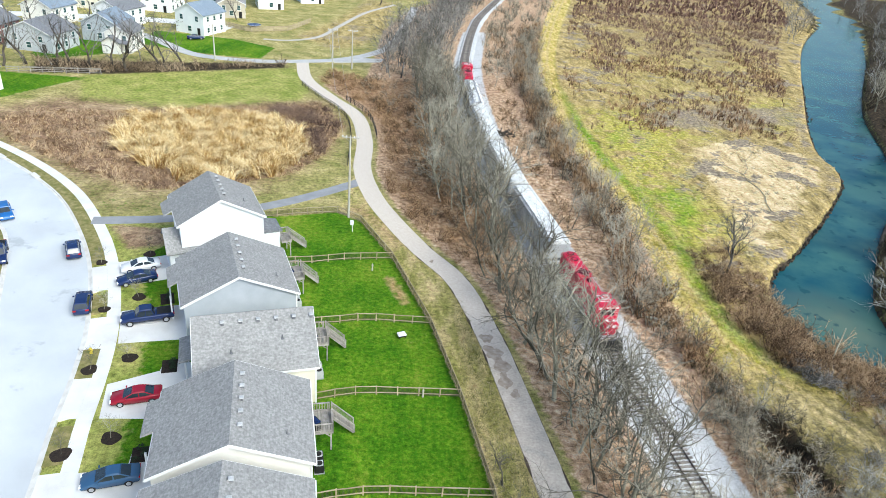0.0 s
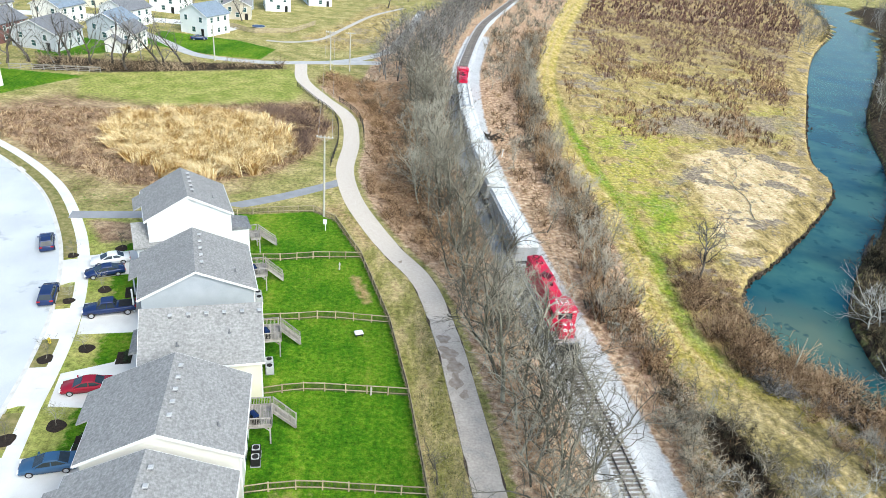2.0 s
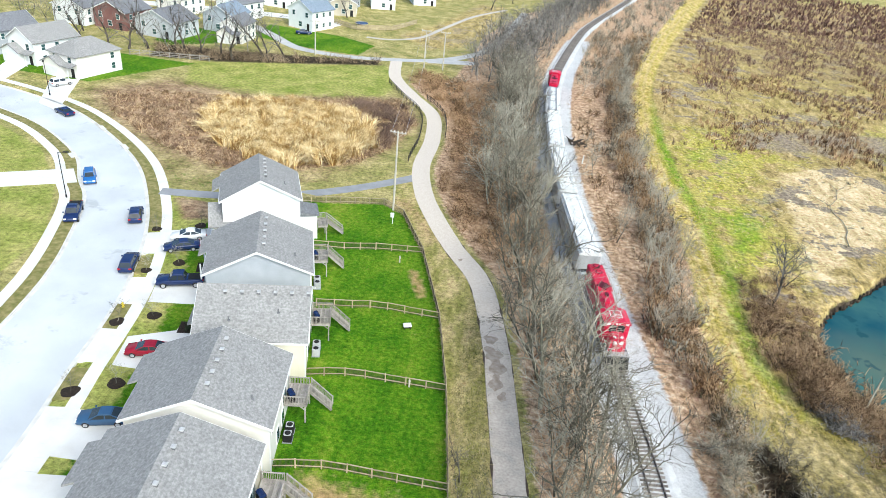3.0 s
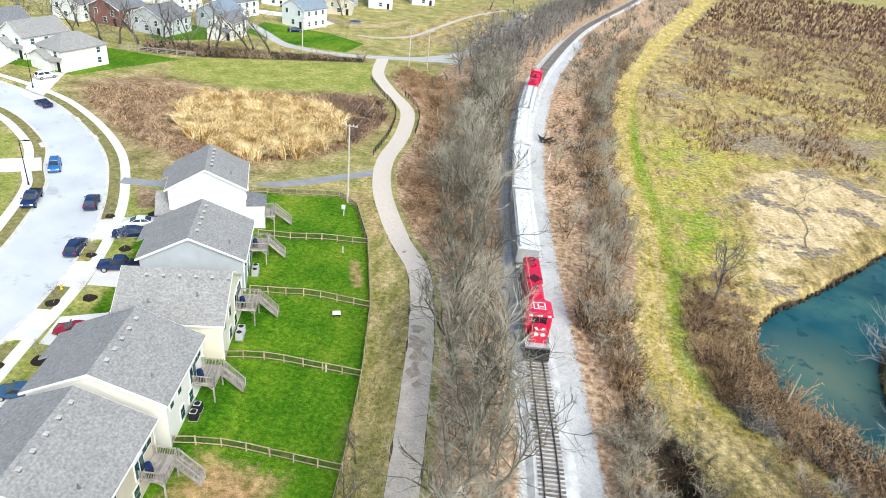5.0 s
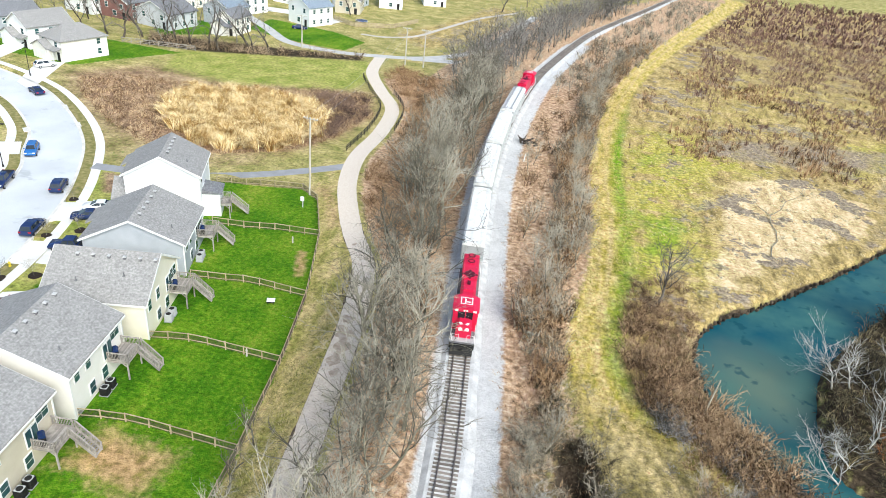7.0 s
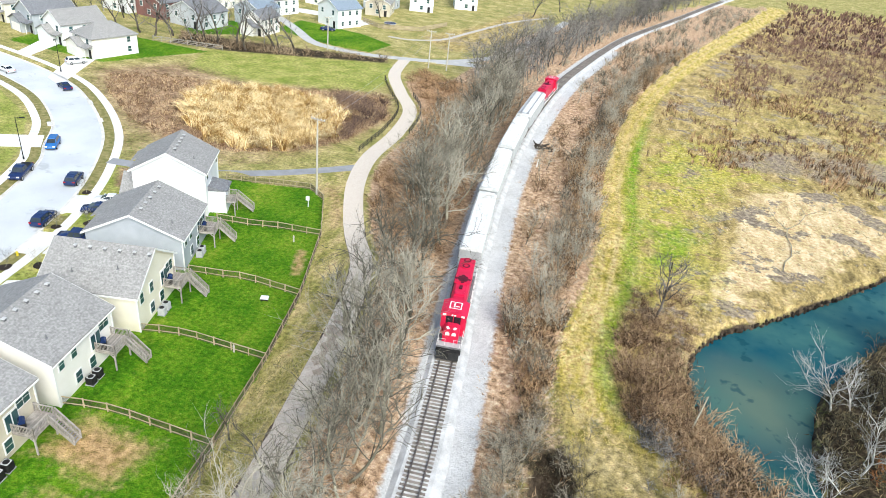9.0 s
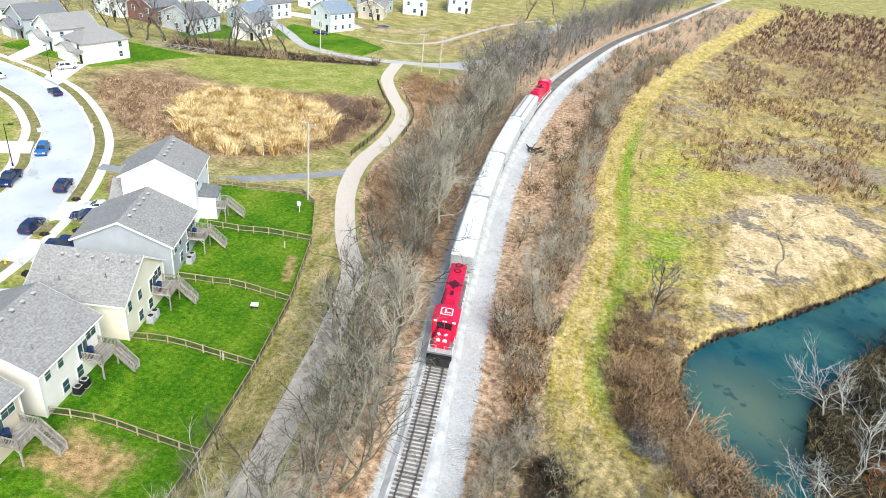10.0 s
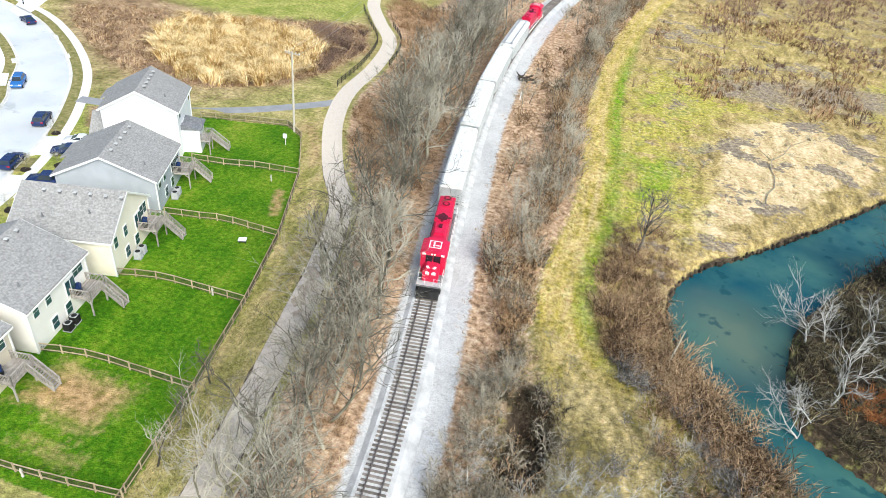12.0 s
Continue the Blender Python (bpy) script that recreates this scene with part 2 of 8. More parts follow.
M["shingle"] = shingles("grey brown shingles", (0.225, 0.221, 0.216), (0.29, 0.285, 0.278), (0.365, 0.357, 0.348))
M["shingle_turned"] = shingles("grey brown shingles across", (0.225, 0.221, 0.216), (0.29, 0.285, 0.278), (0.365, 0.357, 0.348), True)
M["shingle_dark"] = shingles("slate grey shingles", (0.13, 0.135, 0.15), (0.19, 0.195, 0.21), (0.26, 0.265, 0.28))
M["shingle_blue"] = shingles("blue grey shingles", (0.16, 0.2, 0.25), (0.22, 0.27, 0.33), (0.28, 0.33, 0.4))
M["side_white"] = siding("white lapped siding", (0.78, 0.79, 0.8), (0.84, 0.85, 0.86))
M["side_grey"] = siding("blue grey lapped siding", (0.39, 0.42, 0.46), (0.45, 0.48, 0.52))
M["side_cream"] = siding("cream lapped siding", (0.74, 0.69, 0.56), (0.8, 0.76, 0.64))
M["side_ivory"] = siding("ivory lapped siding", (0.78, 0.76, 0.71), (0.83, 0.81, 0.77))
M["side_tan"] = siding("tan lapped siding", (0.52, 0.47, 0.37), (0.6, 0.55, 0.45))
M["side_dim"] = siding("pale grey lapped siding", (0.5, 0.52, 0.55), (0.58, 0.6, 0.63))
M["side_brick"] = siding("red brown walling", (0.19, 0.09, 0.08), (0.25, 0.13, 0.115))


def paint(name, c, rough=0.25):
    return mat(name, [tuple(v * 0.9 for v in c), c], 1.0, rough, bump=0, fine=0.05, spec=0.5)


# ---------- mesh helpers ----------
class Geo:
    """Vertices and faces of one part."""

    def __init__(self):
        self.v, self.f = [], []

    def add(self, verts, faces):
        k = len(self.v)
        self.v.extend(verts)
        self.f.extend([tuple(k + i for i in q) for q in faces])
        return self

    def box(self, c, s, rz=0.0, taper=1.0):
        ca, sa = math.cos(rz), math.sin(rz)
        vs = []
        for z, k in ((-0.5, 1.0), (0.5, taper)):
            for x, y in ((-0.5, -0.5), (0.5, -0.5), (0.5, 0.5), (-0.5, 0.5)):
                a, b = x * s[0] * k, y * s[1] * k
                vs.append((c[0] + ca * a - sa * b, c[1] + sa * a + ca * b, c[2] + z * s[2]))
        return self.add(vs, [(3, 2, 1, 0), (4, 5, 6, 7), (0, 1, 5, 4), (1, 2, 6, 5), (2, 3, 7, 6), (3, 0, 4, 7)])

    def beam(self, a, b, w, h):
        """A squared bar from a to b."""
        a, b = Vector(a), Vector(b)
        d = (b - a).normalized()
        side = d.cross(Vector((0, 0, 1)))
        if side.length < 1e-3:
            side = Vector((1, 0, 0))
        side.normalize()
        up = side.cross(d)
        vs = []
        for p in (a, b):
            for i, j in ((-1, -1), (1, -1), (1, 1), (-1, 1)):
                vs.append(tuple(p + side * (i * w / 2) + up * (j * h / 2)))
        return self.add(vs, [(3, 2, 1, 0), (4, 5, 6, 7), (0, 1, 5, 4), (1, 2, 6, 5), (2, 3, 7, 6), (3, 0, 4, 7)])

    def tube(self, pts, radii, n=8, caps=True):
        k = len(self.v)
        pts = [Vector(p) for p in pts]
        for i, p in enumerate(pts):
            d = (pts[min(i + 1, len(pts) - 1)] - pts[max(i - 1, 0)]).normalized()
            s = d.cross(Vector((0, 0, 1)))
            if s.length < 1e-3:
                s = Vector((1, 0, 0))
            s.normalize()
            u = s.cross(d)
            r = radii[i] if isinstance(radii, (list, tuple)) else radii
            for j in range(n):
                a = 2 * math.pi * j / n
                self.v.append(tuple(p + s * (r * math.cos(a)) + u * (r * math.sin(a))))
        for i in range(len(pts) - 1):
            for j in range(n):
                a, b = k + i * n + j, k + i * n + (j + 1) % n
                self.f.append((a, b, b + n, a + n))
        if caps:
            self.f.append(tuple(k + j for j in reversed(range(n))))
            self.f.append(tuple(k + (len(pts) - 1) * n + j for j in range(n)))
        return self

    def prism(self, poly, a, b, axis):
        """A flat outline pushed from a to b along an axis; the outline lies in the other two, in their order."""
        n = len(poly)
        vs = []
        for e in (a, b):
            for p, q in poly:
                vs.append({"x": (e, p, q), "y": (p, e, q), "z": (p, q, e)}[axis])
        return self.add(vs, [tuple(range(n)), tuple(reversed(range(n, 2 * n)))] + [(i, n + i, n + (i + 1) % n, (i + 1) % n) for i in range(n)])

    def loft(self, rings):
        """Closed rings of equal count joined end to end, capped."""
        n = len(rings[0])
        k = len(self.v)
        for r in rings:
            self.v.extend(r)
        for i in range(len(rings) - 1):
            for j in range(n):
                a, b = k + i * n + j, k + i * n + (j + 1) % n
                self.f.append((a, b, b + n, a + n))
        self.f.append(tuple(k + j for j in reversed(range(n))))
        self.f.append(tuple(k + (len(rings) - 1) * n + j for j in range(n)))
        return self


def mesh_of(name, verts, faces, material, smooth=False):
    me = bpy.data.meshes.new(name)
    me.from_pydata(verts, [], faces)
    me.materials.append(material)
    if smooth:
        me.polygons.foreach_set("use_smooth", [True] * len(me.polygons))
    me.update()
    bm = bmesh.new()
    bm.from_mesh(me)
    bmesh.ops.recalc_face_normals(bm, faces=bm.faces)
    bm.to_mesh(me)
    bm.free()
    return me


def part(name, geo, material, parent, label="", smooth=False):
    ob = new(name, mesh_of(name, geo.v, geo.f, material, smooth))
    ob.parent = parent
    return tagged(ob, label)


def thing(name, label, category, m=None, group="", kind=""):
    ob = new(name)
    ob.empty_display_size = 0.5
    if m is not None:
        ob.matrix_world = m
    return tagged(ob, label, category, group, kind)


def solid(name, geo, material, label, category="", kind="structure", smooth=False):
    return tagged(new(name, mesh_of(name, geo.v, geo.f, material, smooth)), label, category, "", kind)


def big_mesh(name, verts, faces, material):
    """A large mesh from arrays, with no clean-up."""
    me = bpy.data.meshes.new(name)
    n, k = faces.shape
    me.vertices.add(len(verts))
    me.vertices.foreach_set("co", np.asarray(verts, np.float32).ravel())
    me.loops.add(n * k)
    me.loops.foreach_set("vertex_index", np.asarray(faces, np.int32).ravel())
    me.polygons.add(n)
    me.polygons.foreach_set("loop_start", np.arange(0, n * k, k, dtype=np.int32))
    me.polygons.foreach_set("loop_total", np.full(n, k, np.int32))
    me.materials.append(material)
    me.update(calc_edges=True)
    return me


# ---------- the plan ----------
def curve(points, step=1.0):
    """A smooth line through the points, resampled at even steps."""
    p = np.array(points, float)
    p = np.vstack([2 * p[0] - p[1], p, 2 * p[-1] - p[-2]])
    out = []
    for i in range(1, len(p) - 2):
        t = np.linspace(0, 1, 24, endpoint=False)[:, None]
        a, b, c, d = p[i - 1], p[i], p[i + 1], p[i + 2]
        out.append(0.5 * (2 * b + (c - a) * t + (2 * a - 5 * b + 4 * c - d) * t ** 2 + (3 * b - a - 3 * c + d) * t ** 3))
    q = np.vstack(out + [p[-2:-1]])
    s = np.r_[0, np.cumsum(np.hypot(*np.diff(q, axis=0).T))]
    at = np.linspace(0, s[-1], max(2, int(round(s[-1] / step)) + 1))
    return np.stack([np.interp(at, s, q[:, 0]), np.interp(at, s, q[:, 1])], 1)


def normals(line):
    d = np.gradient(line, axis=0)
    d /= np.hypot(*d.T)[:, None]
    return np.stack([d[:, 1], -d[:, 0]], 1)  # to the line's own right


def offset(line, d):
    return line + normals(line) * d


def far_from(line, x, y):
    """Distance to a line and the side (positive to its right), for arrays."""
    px, py = x.ravel(), y.ravel()
    best = np.full(px.shape, 1e9)
    side = np.zeros(px.shape)
    for (ax, ay), (bx, by) in zip(line[:-1], line[1:]):
        dx, dy = bx - ax, by - ay
        t = np.clip(((px - ax) * dx + (py - ay) * dy) / (dx * dx + dy * dy), 0, 1)
        ex, ey = px - ax - t * dx, py - ay - t * dy
        d = np.hypot(ex, ey)
        near = d < best
        best[near] = d[near]
        side[near] = np.sign(ex * dy - ey * dx)[near]
    return best.reshape(x.shape), side.reshape(x.shape)


def inside(poly, x, y):
    poly = np.asarray(poly, float)
    hit = np.zeros(x.shape, bool)
    for (ax, ay), (bx, by) in zip(poly, np.roll(poly, -1, axis=0)):
        if ay == by:
            continue
        cross = ((ay > y) != (by > y)) & (x < (bx - ax) * (y - ay) / (by - ay) + ax)
        hit ^= cross
    return hit


RAIL = curve([(4, -60), (1, -10), (-1.2, 25), (-2.9, 45), (-4.5, 57), (-6.4, 70), (-8.6, 85), (-10.5, 100), (-12.1, 115), (-13.3, 135), (-13.7, 155), (-13.2, 178),
              (-11.9, 197), (-10, 213), (-5, 246), (0.5, 274), (9.5, 306), (19, 338), (40, 412), (66, 500)], 0.6)
TRAIL = curve([(-12.5, 8), (-14.8, 25), (-16.7, 42.4), (-18.5, 56.2), (-20, 66.4), (-23, 79.2), (-27.5, 87.3), (-31.4, 95.4), (-35.3, 105.4), (-37.8, 117.5), (-38, 132.4), (-40.5, 148.2),
               (-47.5, 160.7), (-54.5, 174.8), (-57.5, 191)], 1.0)
KERB = curve([(-61, 20), (-62, 34), (-62.9, 41.5), (-64.4, 49.6), (-65.6, 57.9), (-67.6, 67), (-72, 79.4), (-77.3, 89.5), (-84, 99.5), (-92, 107.8), (-101, 115.2),
              (-110.3, 121.4), (-121, 126), (-134, 130), (-160, 136)], 1.0)
KERB_W = curve([(-73, 30), (-75, 48), (-77.5, 64), (-81.4, 76), (-85.9, 86.3), (-90.6, 92.4), (-95.5, 99.5), (-101.5, 105.1), (-110.6, 111.6), (-120, 116), (-134, 120.5),
                (-160, 126)], 1.0)
BANK_W = curve([(228, 466), (203, 397), (178, 340), (130, 266), (84, 180), (68, 146.5), (64.5, 130.5), (57.5, 119.5), (44.5, 104.3), (33.5, 92.8), (27, 86.4), (23.2, 79), (22.9, 71.5),
                (26, 65.2), (31.5, 56.2), (35.5, 50.6), (46, 40), (60, 28), (80, 15)], 1.5)
BANK_E = curve([(248, 451), (220, 385), (198, 332), (154, 260), (105, 185.5), (84.3, 142.6), (65, 112), (54.5, 100), (48.5, 92.6), (39.8, 79.8), (37.2, 71.5), (36.3, 65.5), (37, 60.3),
                (41.5, 56.8), (47, 53), (60, 44), (92, 26)], 1.5)
STRIP_L = curve([(14, 40), (11.5, 52.6), (7.8, 64.3), (6.6, 75.4), (8.2, 91.4), (8.0, 111.5), (6.5, 128.7), (6.8, 157), (10.3, 200), (21, 253), (39.5, 324), (66, 420)], 1.5)
STRIP_R = curve([(30, 44), (24.7, 55), (17.6, 60.7), (13.9, 67), (13.1, 78.5), (13.7, 92), (13.4, 114), (11.5, 135), (12, 160), (16, 200), (28, 253), (48, 324), (76, 420)], 1.5)
BACK = [(-21.2, 28), (-22.6, 42.2), (-24.6, 55.7), (-27.3, 69), (-32.1, 84.9), (-37.2, 96.2), (-41, 99)]  # back line of the yards
MARSH = [(-106, 139), (-89, 141), (-66, 150), (-49, 156), (-42.5, 140), (-45, 124), (-50, 113.5), (-60, 106.5), (-72, 103.5), (-86, 110), (-101, 121), (-110, 131)]
REEDS = [(-86, 128), (-84, 139), (-73, 143), (-61, 142.5), (-53, 138), (-48.8, 126), (-52, 115), (-59, 109), (-69, 109.5), (-77, 117)]
CREEK = np.vstack([BANK_W, BANK_E[::-1]])
WATER_Z = -1.2
SHOAL = (31.5, 74.0)


PLINTH = 0.4  # rise of the ground along the yard side of the houses
HOUSE_LINE = np.array([(-37.6, 24.0), (-38.4, 39.0), (-40.6, 54.0), (-44.0, 66.5), (-50.2, 82.0), (-54.5, 92.5)])


def ground_z(x, y):
    """Height of the ground, for arrays."""
    x, y = np.asarray(x, float), np.asarray(y, float)
    z = 0.10 * np.sin(x * 0.13 + 1.3) * np.sin(y * 0.11) + 0.05 * np.sin(x * 0.41) * np.sin(y * 0.37 + 2)
    off = np.clip((x + 13) / 8, 0, 1)
    z = z * off
    dw, _ = far_from(BANK_W, x, y)
    de, _ = far_from(BANK_E, x, y)
    d = np.minimum(dw, de)
    d = np.where(inside(CREEK, x, y), -d, d)
    t = np.clip((d + 0.7) / 1.2, 0, 1)
    z = z * t + (-2.2) * (1 - t * t * (3 - 2 * t))
    m = inside(MARSH, x, y)
    dm, _ = far_from(np.vstack([MARSH, MARSH[:1]]), x, y)
    t = np.clip(dm / 6, 0, 1) * m
    z = z - 0.5 * t * t * (3 - 2 * t)
    dh, _ = far_from(HOUSE_LINE, x, y)
    t = np.clip((7.5 - dh) / 6.0, 0, 1)
    z = z + PLINTH * t * t * (3 - 2 * t) * (x > np.interp(y, HOUSE_LINE[:, 1], HOUSE_LINE[:, 0]) - 5.0)
    hollow = np.hypot((x - 9.6 + 0.15 * (y - 48.6)) / 0.55, (y - 48.6) / 1.5)
    t = np.clip(1 - hollow / 4.2, 0, 1)
    z = z - 2.8 * t * t * (3 - 2 * t)
    street = inside(STREET, x, y)
    ds = np.minimum(far_from(KERB, x, y)[0], far_from(KERB_W, x, y)[0])
    z = np.where(street | (ds < 0.5), -0.3, z)
    return z


STREET = np.vstack([KERB, KERB_W[::-1]])
M["evergreen"] = mat("dark evergreen leaves", [(0.015, 0.028, 0.012), (0.035, 0.055, 0.02)], 4, 0.8, bump=0)
M["car_glass"] = mat("tinted car glass", [(0.015, 0.022, 0.028), (0.03, 0.042, 0.052)], 0.8, 0.08, bump=0, fine=0, spec=0.7)
M["car_navy"] = paint("navy car paint", (0.013, 0.028, 0.1))
M["car_steel"] = paint("steel blue car paint", (0.04, 0.1, 0.2))
M["car_blue"] = paint("bright blue car paint", (0.03, 0.14, 0.4))
M["car_red"] = paint("dark red car paint", (0.3, 0.008, 0.025))
M["car_white"] = paint("white car paint", (0.75, 0.76, 0.77))
M["hedge"] = mat("pale brown hedge stems", [(0.08, 0.052, 0.03), (0.3, 0.22, 0.135), (0.55, 0.43, 0.29)], 0.12, 0.95, island=0.6, bump=0)
# stems darkened so that the thicket's shade lies in the colour
M["brush_dark"] = mat("brown brush stems darkened for shade", [(0.014, 0.012, 0.008), (0.055, 0.046, 0.028), (0.2, 0.17, 0.1)], 0.12, 0.95, island=0.6, bump=0)
M["rust"] = mat("rust orange stems", [(0.16, 0.05, 0.015), (0.34, 0.13, 0.04), (0.45, 0.22, 0.08)], 0.3, 0.95, island=0.6, bump=0)
M["strip"] = mat("yellow green winter grass", [(0.17, 0.19, 0.025), (0.43, 0.35, 0.1), (0.68, 0.54, 0.24)], 0.3, 0.95, island=0.7, bump=0)
M["verge_grass"] = mat("olive brown verge grass", [(0.11, 0.12, 0.03), (0.28, 0.25, 0.1), (0.47, 0.4, 0.21)], 0.3, 0.95, island=0.7, bump=0)
M["tuft_salmon"] = mat("salmon brown dead grass", [(0.15, 0.085, 0.04), (0.42, 0.275, 0.15), (0.64, 0.48, 0.29)], 0.2, 0.9, island=0.7, bump=0)
M["tuft_dark"] = mat("dark olive dead grass", [(0.03, 0.03, 0.012), (0.11, 0.095, 0.04), (0.3, 0.24, 0.12)], 0.2, 0.9, island=0.7, bump=0)
M["hydrant"] = paint("yellow hydrant paint", (0.7, 0.55, 0.03), 0.5)

# ---------- ground ----------
def spaced(lo, hi, step, far, grow=1.22):
    mid = list(np.arange(lo, hi + step / 2, step))
    d, a, b = step, lo, hi
    left, right = [], []
    while a > -far or b < far:
        d *= grow
        a, b = a - d, b + d
        left.append(a)
        right.append(b)
    return np.array(left[::-1] + mid + right)


gx, gy = spaced(-128, 150, 0.85, 2500), spaced(20, 330, 0.85, 2500)
GX, GY = np.meshgrid(gx, gy)
RAIL_C, TRAIL_C = RAIL[::5], TRAIL[::2]


def soft(d, w):
    t = np.clip(d / w * 0.5 + 0.5, 0, 1)
    return t * t * (3 - 2 * t)


def even_line(line, n):
    s = np.r_[0, np.cumsum(np.hypot(*np.diff(line, axis=0).T))]
    at = np.linspace(0, s[-1], n)
    return np.stack([np.interp(at, s, line[:, 0]), np.interp(at, s, line[:, 1])], 1)


def region(poly, w=1.0):
    """1 inside an outline, 0 outside, soft over w."""
    poly = np.asarray(poly, float)
    d, _ = far_from(np.vstack([poly, poly[:1]]), GX, GY)
    return soft(np.where(inside(poly, GX, GY), d, -d), w)


YARD = BACK + [(-47, 97.4), (-53, 95.6), (-58, 93), (-67.5, 82), (-65.6, 70), (-63, 58), (-61, 46), (-60, 28)]
rail_d, rail_s = far_from(RAIL_C, GX, GY)
trail_d, trail_s = far_from(TRAIL_C, GX, GY)
rail_off = rail_d * rail_s
z_lawn = region(YARD, 0.8)
z_lawn = np.maximum(z_lawn, region([(-150, 60), (-83, 60), (-84, 74), (-93, 90), (-104, 102), (-122, 112), (-150, 118)], 1.0))
z_lawn = np.maximum(z_lawn, region([(-150, 141), (-118, 139), (-112, 150), (-104, 163), (-135, 164), (-150, 166)], 2.0))
z_lawn = np.maximum(z_lawn, region([(-104, 199), (-92, 195), (-80, 192), (-69, 192), (-67, 205), (-80, 212), (-104, 216)], 2.0))
z_lawn = np.maximum(z_lawn, region([(-125, 180), (-119, 176), (-106, 186), (-108, 205), (-125, 198)], 2.0) * 0.7)
z_lawn = np.maximum(z_lawn, region([(-80, 95), (-73, 93.8), (-66, 95.8), (-60, 99.5), (-70, 102), (-80, 101)], 2.0) * 0.4)
z_olive = region(np.vstack([STRIP_L, STRIP_R[::-1]]), 2.0)
z_meadow = region([(-106, 165), (-99, 146), (-79, 144), (-66, 151), (-54, 157), (-52, 171), (-59, 184)], 3.0)
verge = region(np.vstack([np.array(BACK), TRAIL[::-1][70:]]), 1.0)
corridor = np.vstack([offset(TRAIL, 2.6)[:-22], [(-40, 176), (-38, 200), (-36, 240), (-24, 290), (5, 340), (40, 412)], STRIP_L[::-1]])
z_litter = region(corridor, 2.0)
z_straw = region(np.vstack([STRIP_R, BANK_W[:-6]]), 2.0)
z_straw = np.maximum(z_straw, region([(-66, 222), (-50, 205), (-40, 215), (-32, 240), (-30, 300), (-45, 300), (-56, 250)], 6.0) * 0.6)
z_marsh = region(MARSH, 5.0)
z_marsh = np.maximum(z_marsh, region([(-112, 142), (-104, 150), (-92, 149), (-80, 147), (-66, 152), (-48, 159), (-41, 141), (-44, 124), (-50, 111), (-60, 103.5), (-72, 100.5), (-86, 106), (-99, 115), (-110, 125), (-117, 134)], 7.0) * 0.72)
z_marsh = np.maximum(z_marsh, region([(-75, 94), (-60, 99), (-50, 106), (-56, 112), (-80, 112), (-92, 112), (-88, 104)], 2.0) * 0.45)
z_marsh = np.maximum(z_marsh, region([(-69, 84), (-64, 86), (-65, 91), (-74, 91.5)], 1.0) * 0.8)
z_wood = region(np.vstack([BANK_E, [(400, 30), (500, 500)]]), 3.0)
# near-black wood floor painted in the hollow as its shade
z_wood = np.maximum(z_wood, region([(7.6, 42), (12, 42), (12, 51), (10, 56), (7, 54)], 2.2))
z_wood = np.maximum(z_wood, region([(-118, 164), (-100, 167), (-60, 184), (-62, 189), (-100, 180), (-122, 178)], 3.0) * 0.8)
near_creek = region(np.vstack([STRIP_R[:14], [(20, 80), (23, 80)], BANK_W[::-1][:40][::-1]]), 3.0)
z_litter = np.maximum(z_litter, near_creek * 0.4)
z_litter = np.maximum(z_litter, region([(10, 60), (16, 60), (24, 54), (34, 42), (34, 30), (8, 30)], 6.0) * 0.3)
z_stone = soft(np.where(rail_off > 0, 5.2, 3.1) - rail_d, 1.2)
z_green = np.maximum(region([(7, 160), (12, 158), (12.5, 132), (13, 120), (12, 104), (10, 104), (9, 120), (7, 128)], 3.0), region([(14, 118), (24, 119), (25, 108), (17, 100)], 6.0) * 0.6)
z_green = np.maximum(z_green, region([(14, 150), (22, 150), (23, 140), (15, 138)], 6.0) * 0.5)
z_flush = np.maximum(region([(12, 88), (24, 90), (29, 104), (26, 122), (34, 140), (48, 152), (42, 170), (14, 166), (10, 130)], 9.0), region([(60, 150), (75, 165), (85, 190), (60, 186)], 8.0) * 0.8)
z_flush = np.maximum(z_flush, region([(14, 166), (42, 170), (70, 180), (104, 230), (130, 300), (60, 330), (30, 240)], 16.0) * 0.42)
z_heath = region([(14, 168), (40, 178), (70, 190), (98, 206), (120, 244), (165, 330), (215, 440), (80, 440), (48, 320), (28, 240)], 18.0)

strip_mid = (even_line(STRIP_L, 160) + even_line(STRIP_R, 160)) / 2
mid_d, mid_s = far_from(strip_mid, GX, GY)
z_rut = np.maximum(soft(0.5 - np.abs(mid_d * mid_s + 1.6), 0.8), soft(0.5 - np.abs(mid_d * mid_s - 0.4), 0.8))
z_stripe = soft(1.3 - np.abs(mid_d * mid_s - 2.6), 2.2) * soft(GY - 60, 12) * soft(185 - GY, 30)
z_green = np.maximum(z_green, region([(18, 116), (24, 117), (26, 124), (29, 123), (25, 108), (20, 100), (16, 92), (15, 104)], 7.0) * 0.62)
z_heath = z_heath * (0.66 + 0.34 * soft(GY - 228, 30))
z_stone = z_stone * soft(250 - GY, 8)
z_cream = np.maximum(region([(24, 88), (34, 96), (56, 122), (62, 132), (64, 143), (48, 150), (33, 140), (30, 126), (26, 104)], 8.0), region([(14, 90), (80, 150), (84, 180), (14, 166)], 8.0) * 0.55)
z_scrub = np.maximum(region([(26, 150), (50, 154), (70, 160), (82, 182), (58, 180), (30, 168)], 7.0), region(np.vstack([BANK_W[(BANK_W[:, 1] > 84) & (BANK_W[:, 1] < 185)], [(22, 84), (38, 100), (52, 117), (60, 133), (64, 148), (78, 182)]]), 3.0) * 0.8)
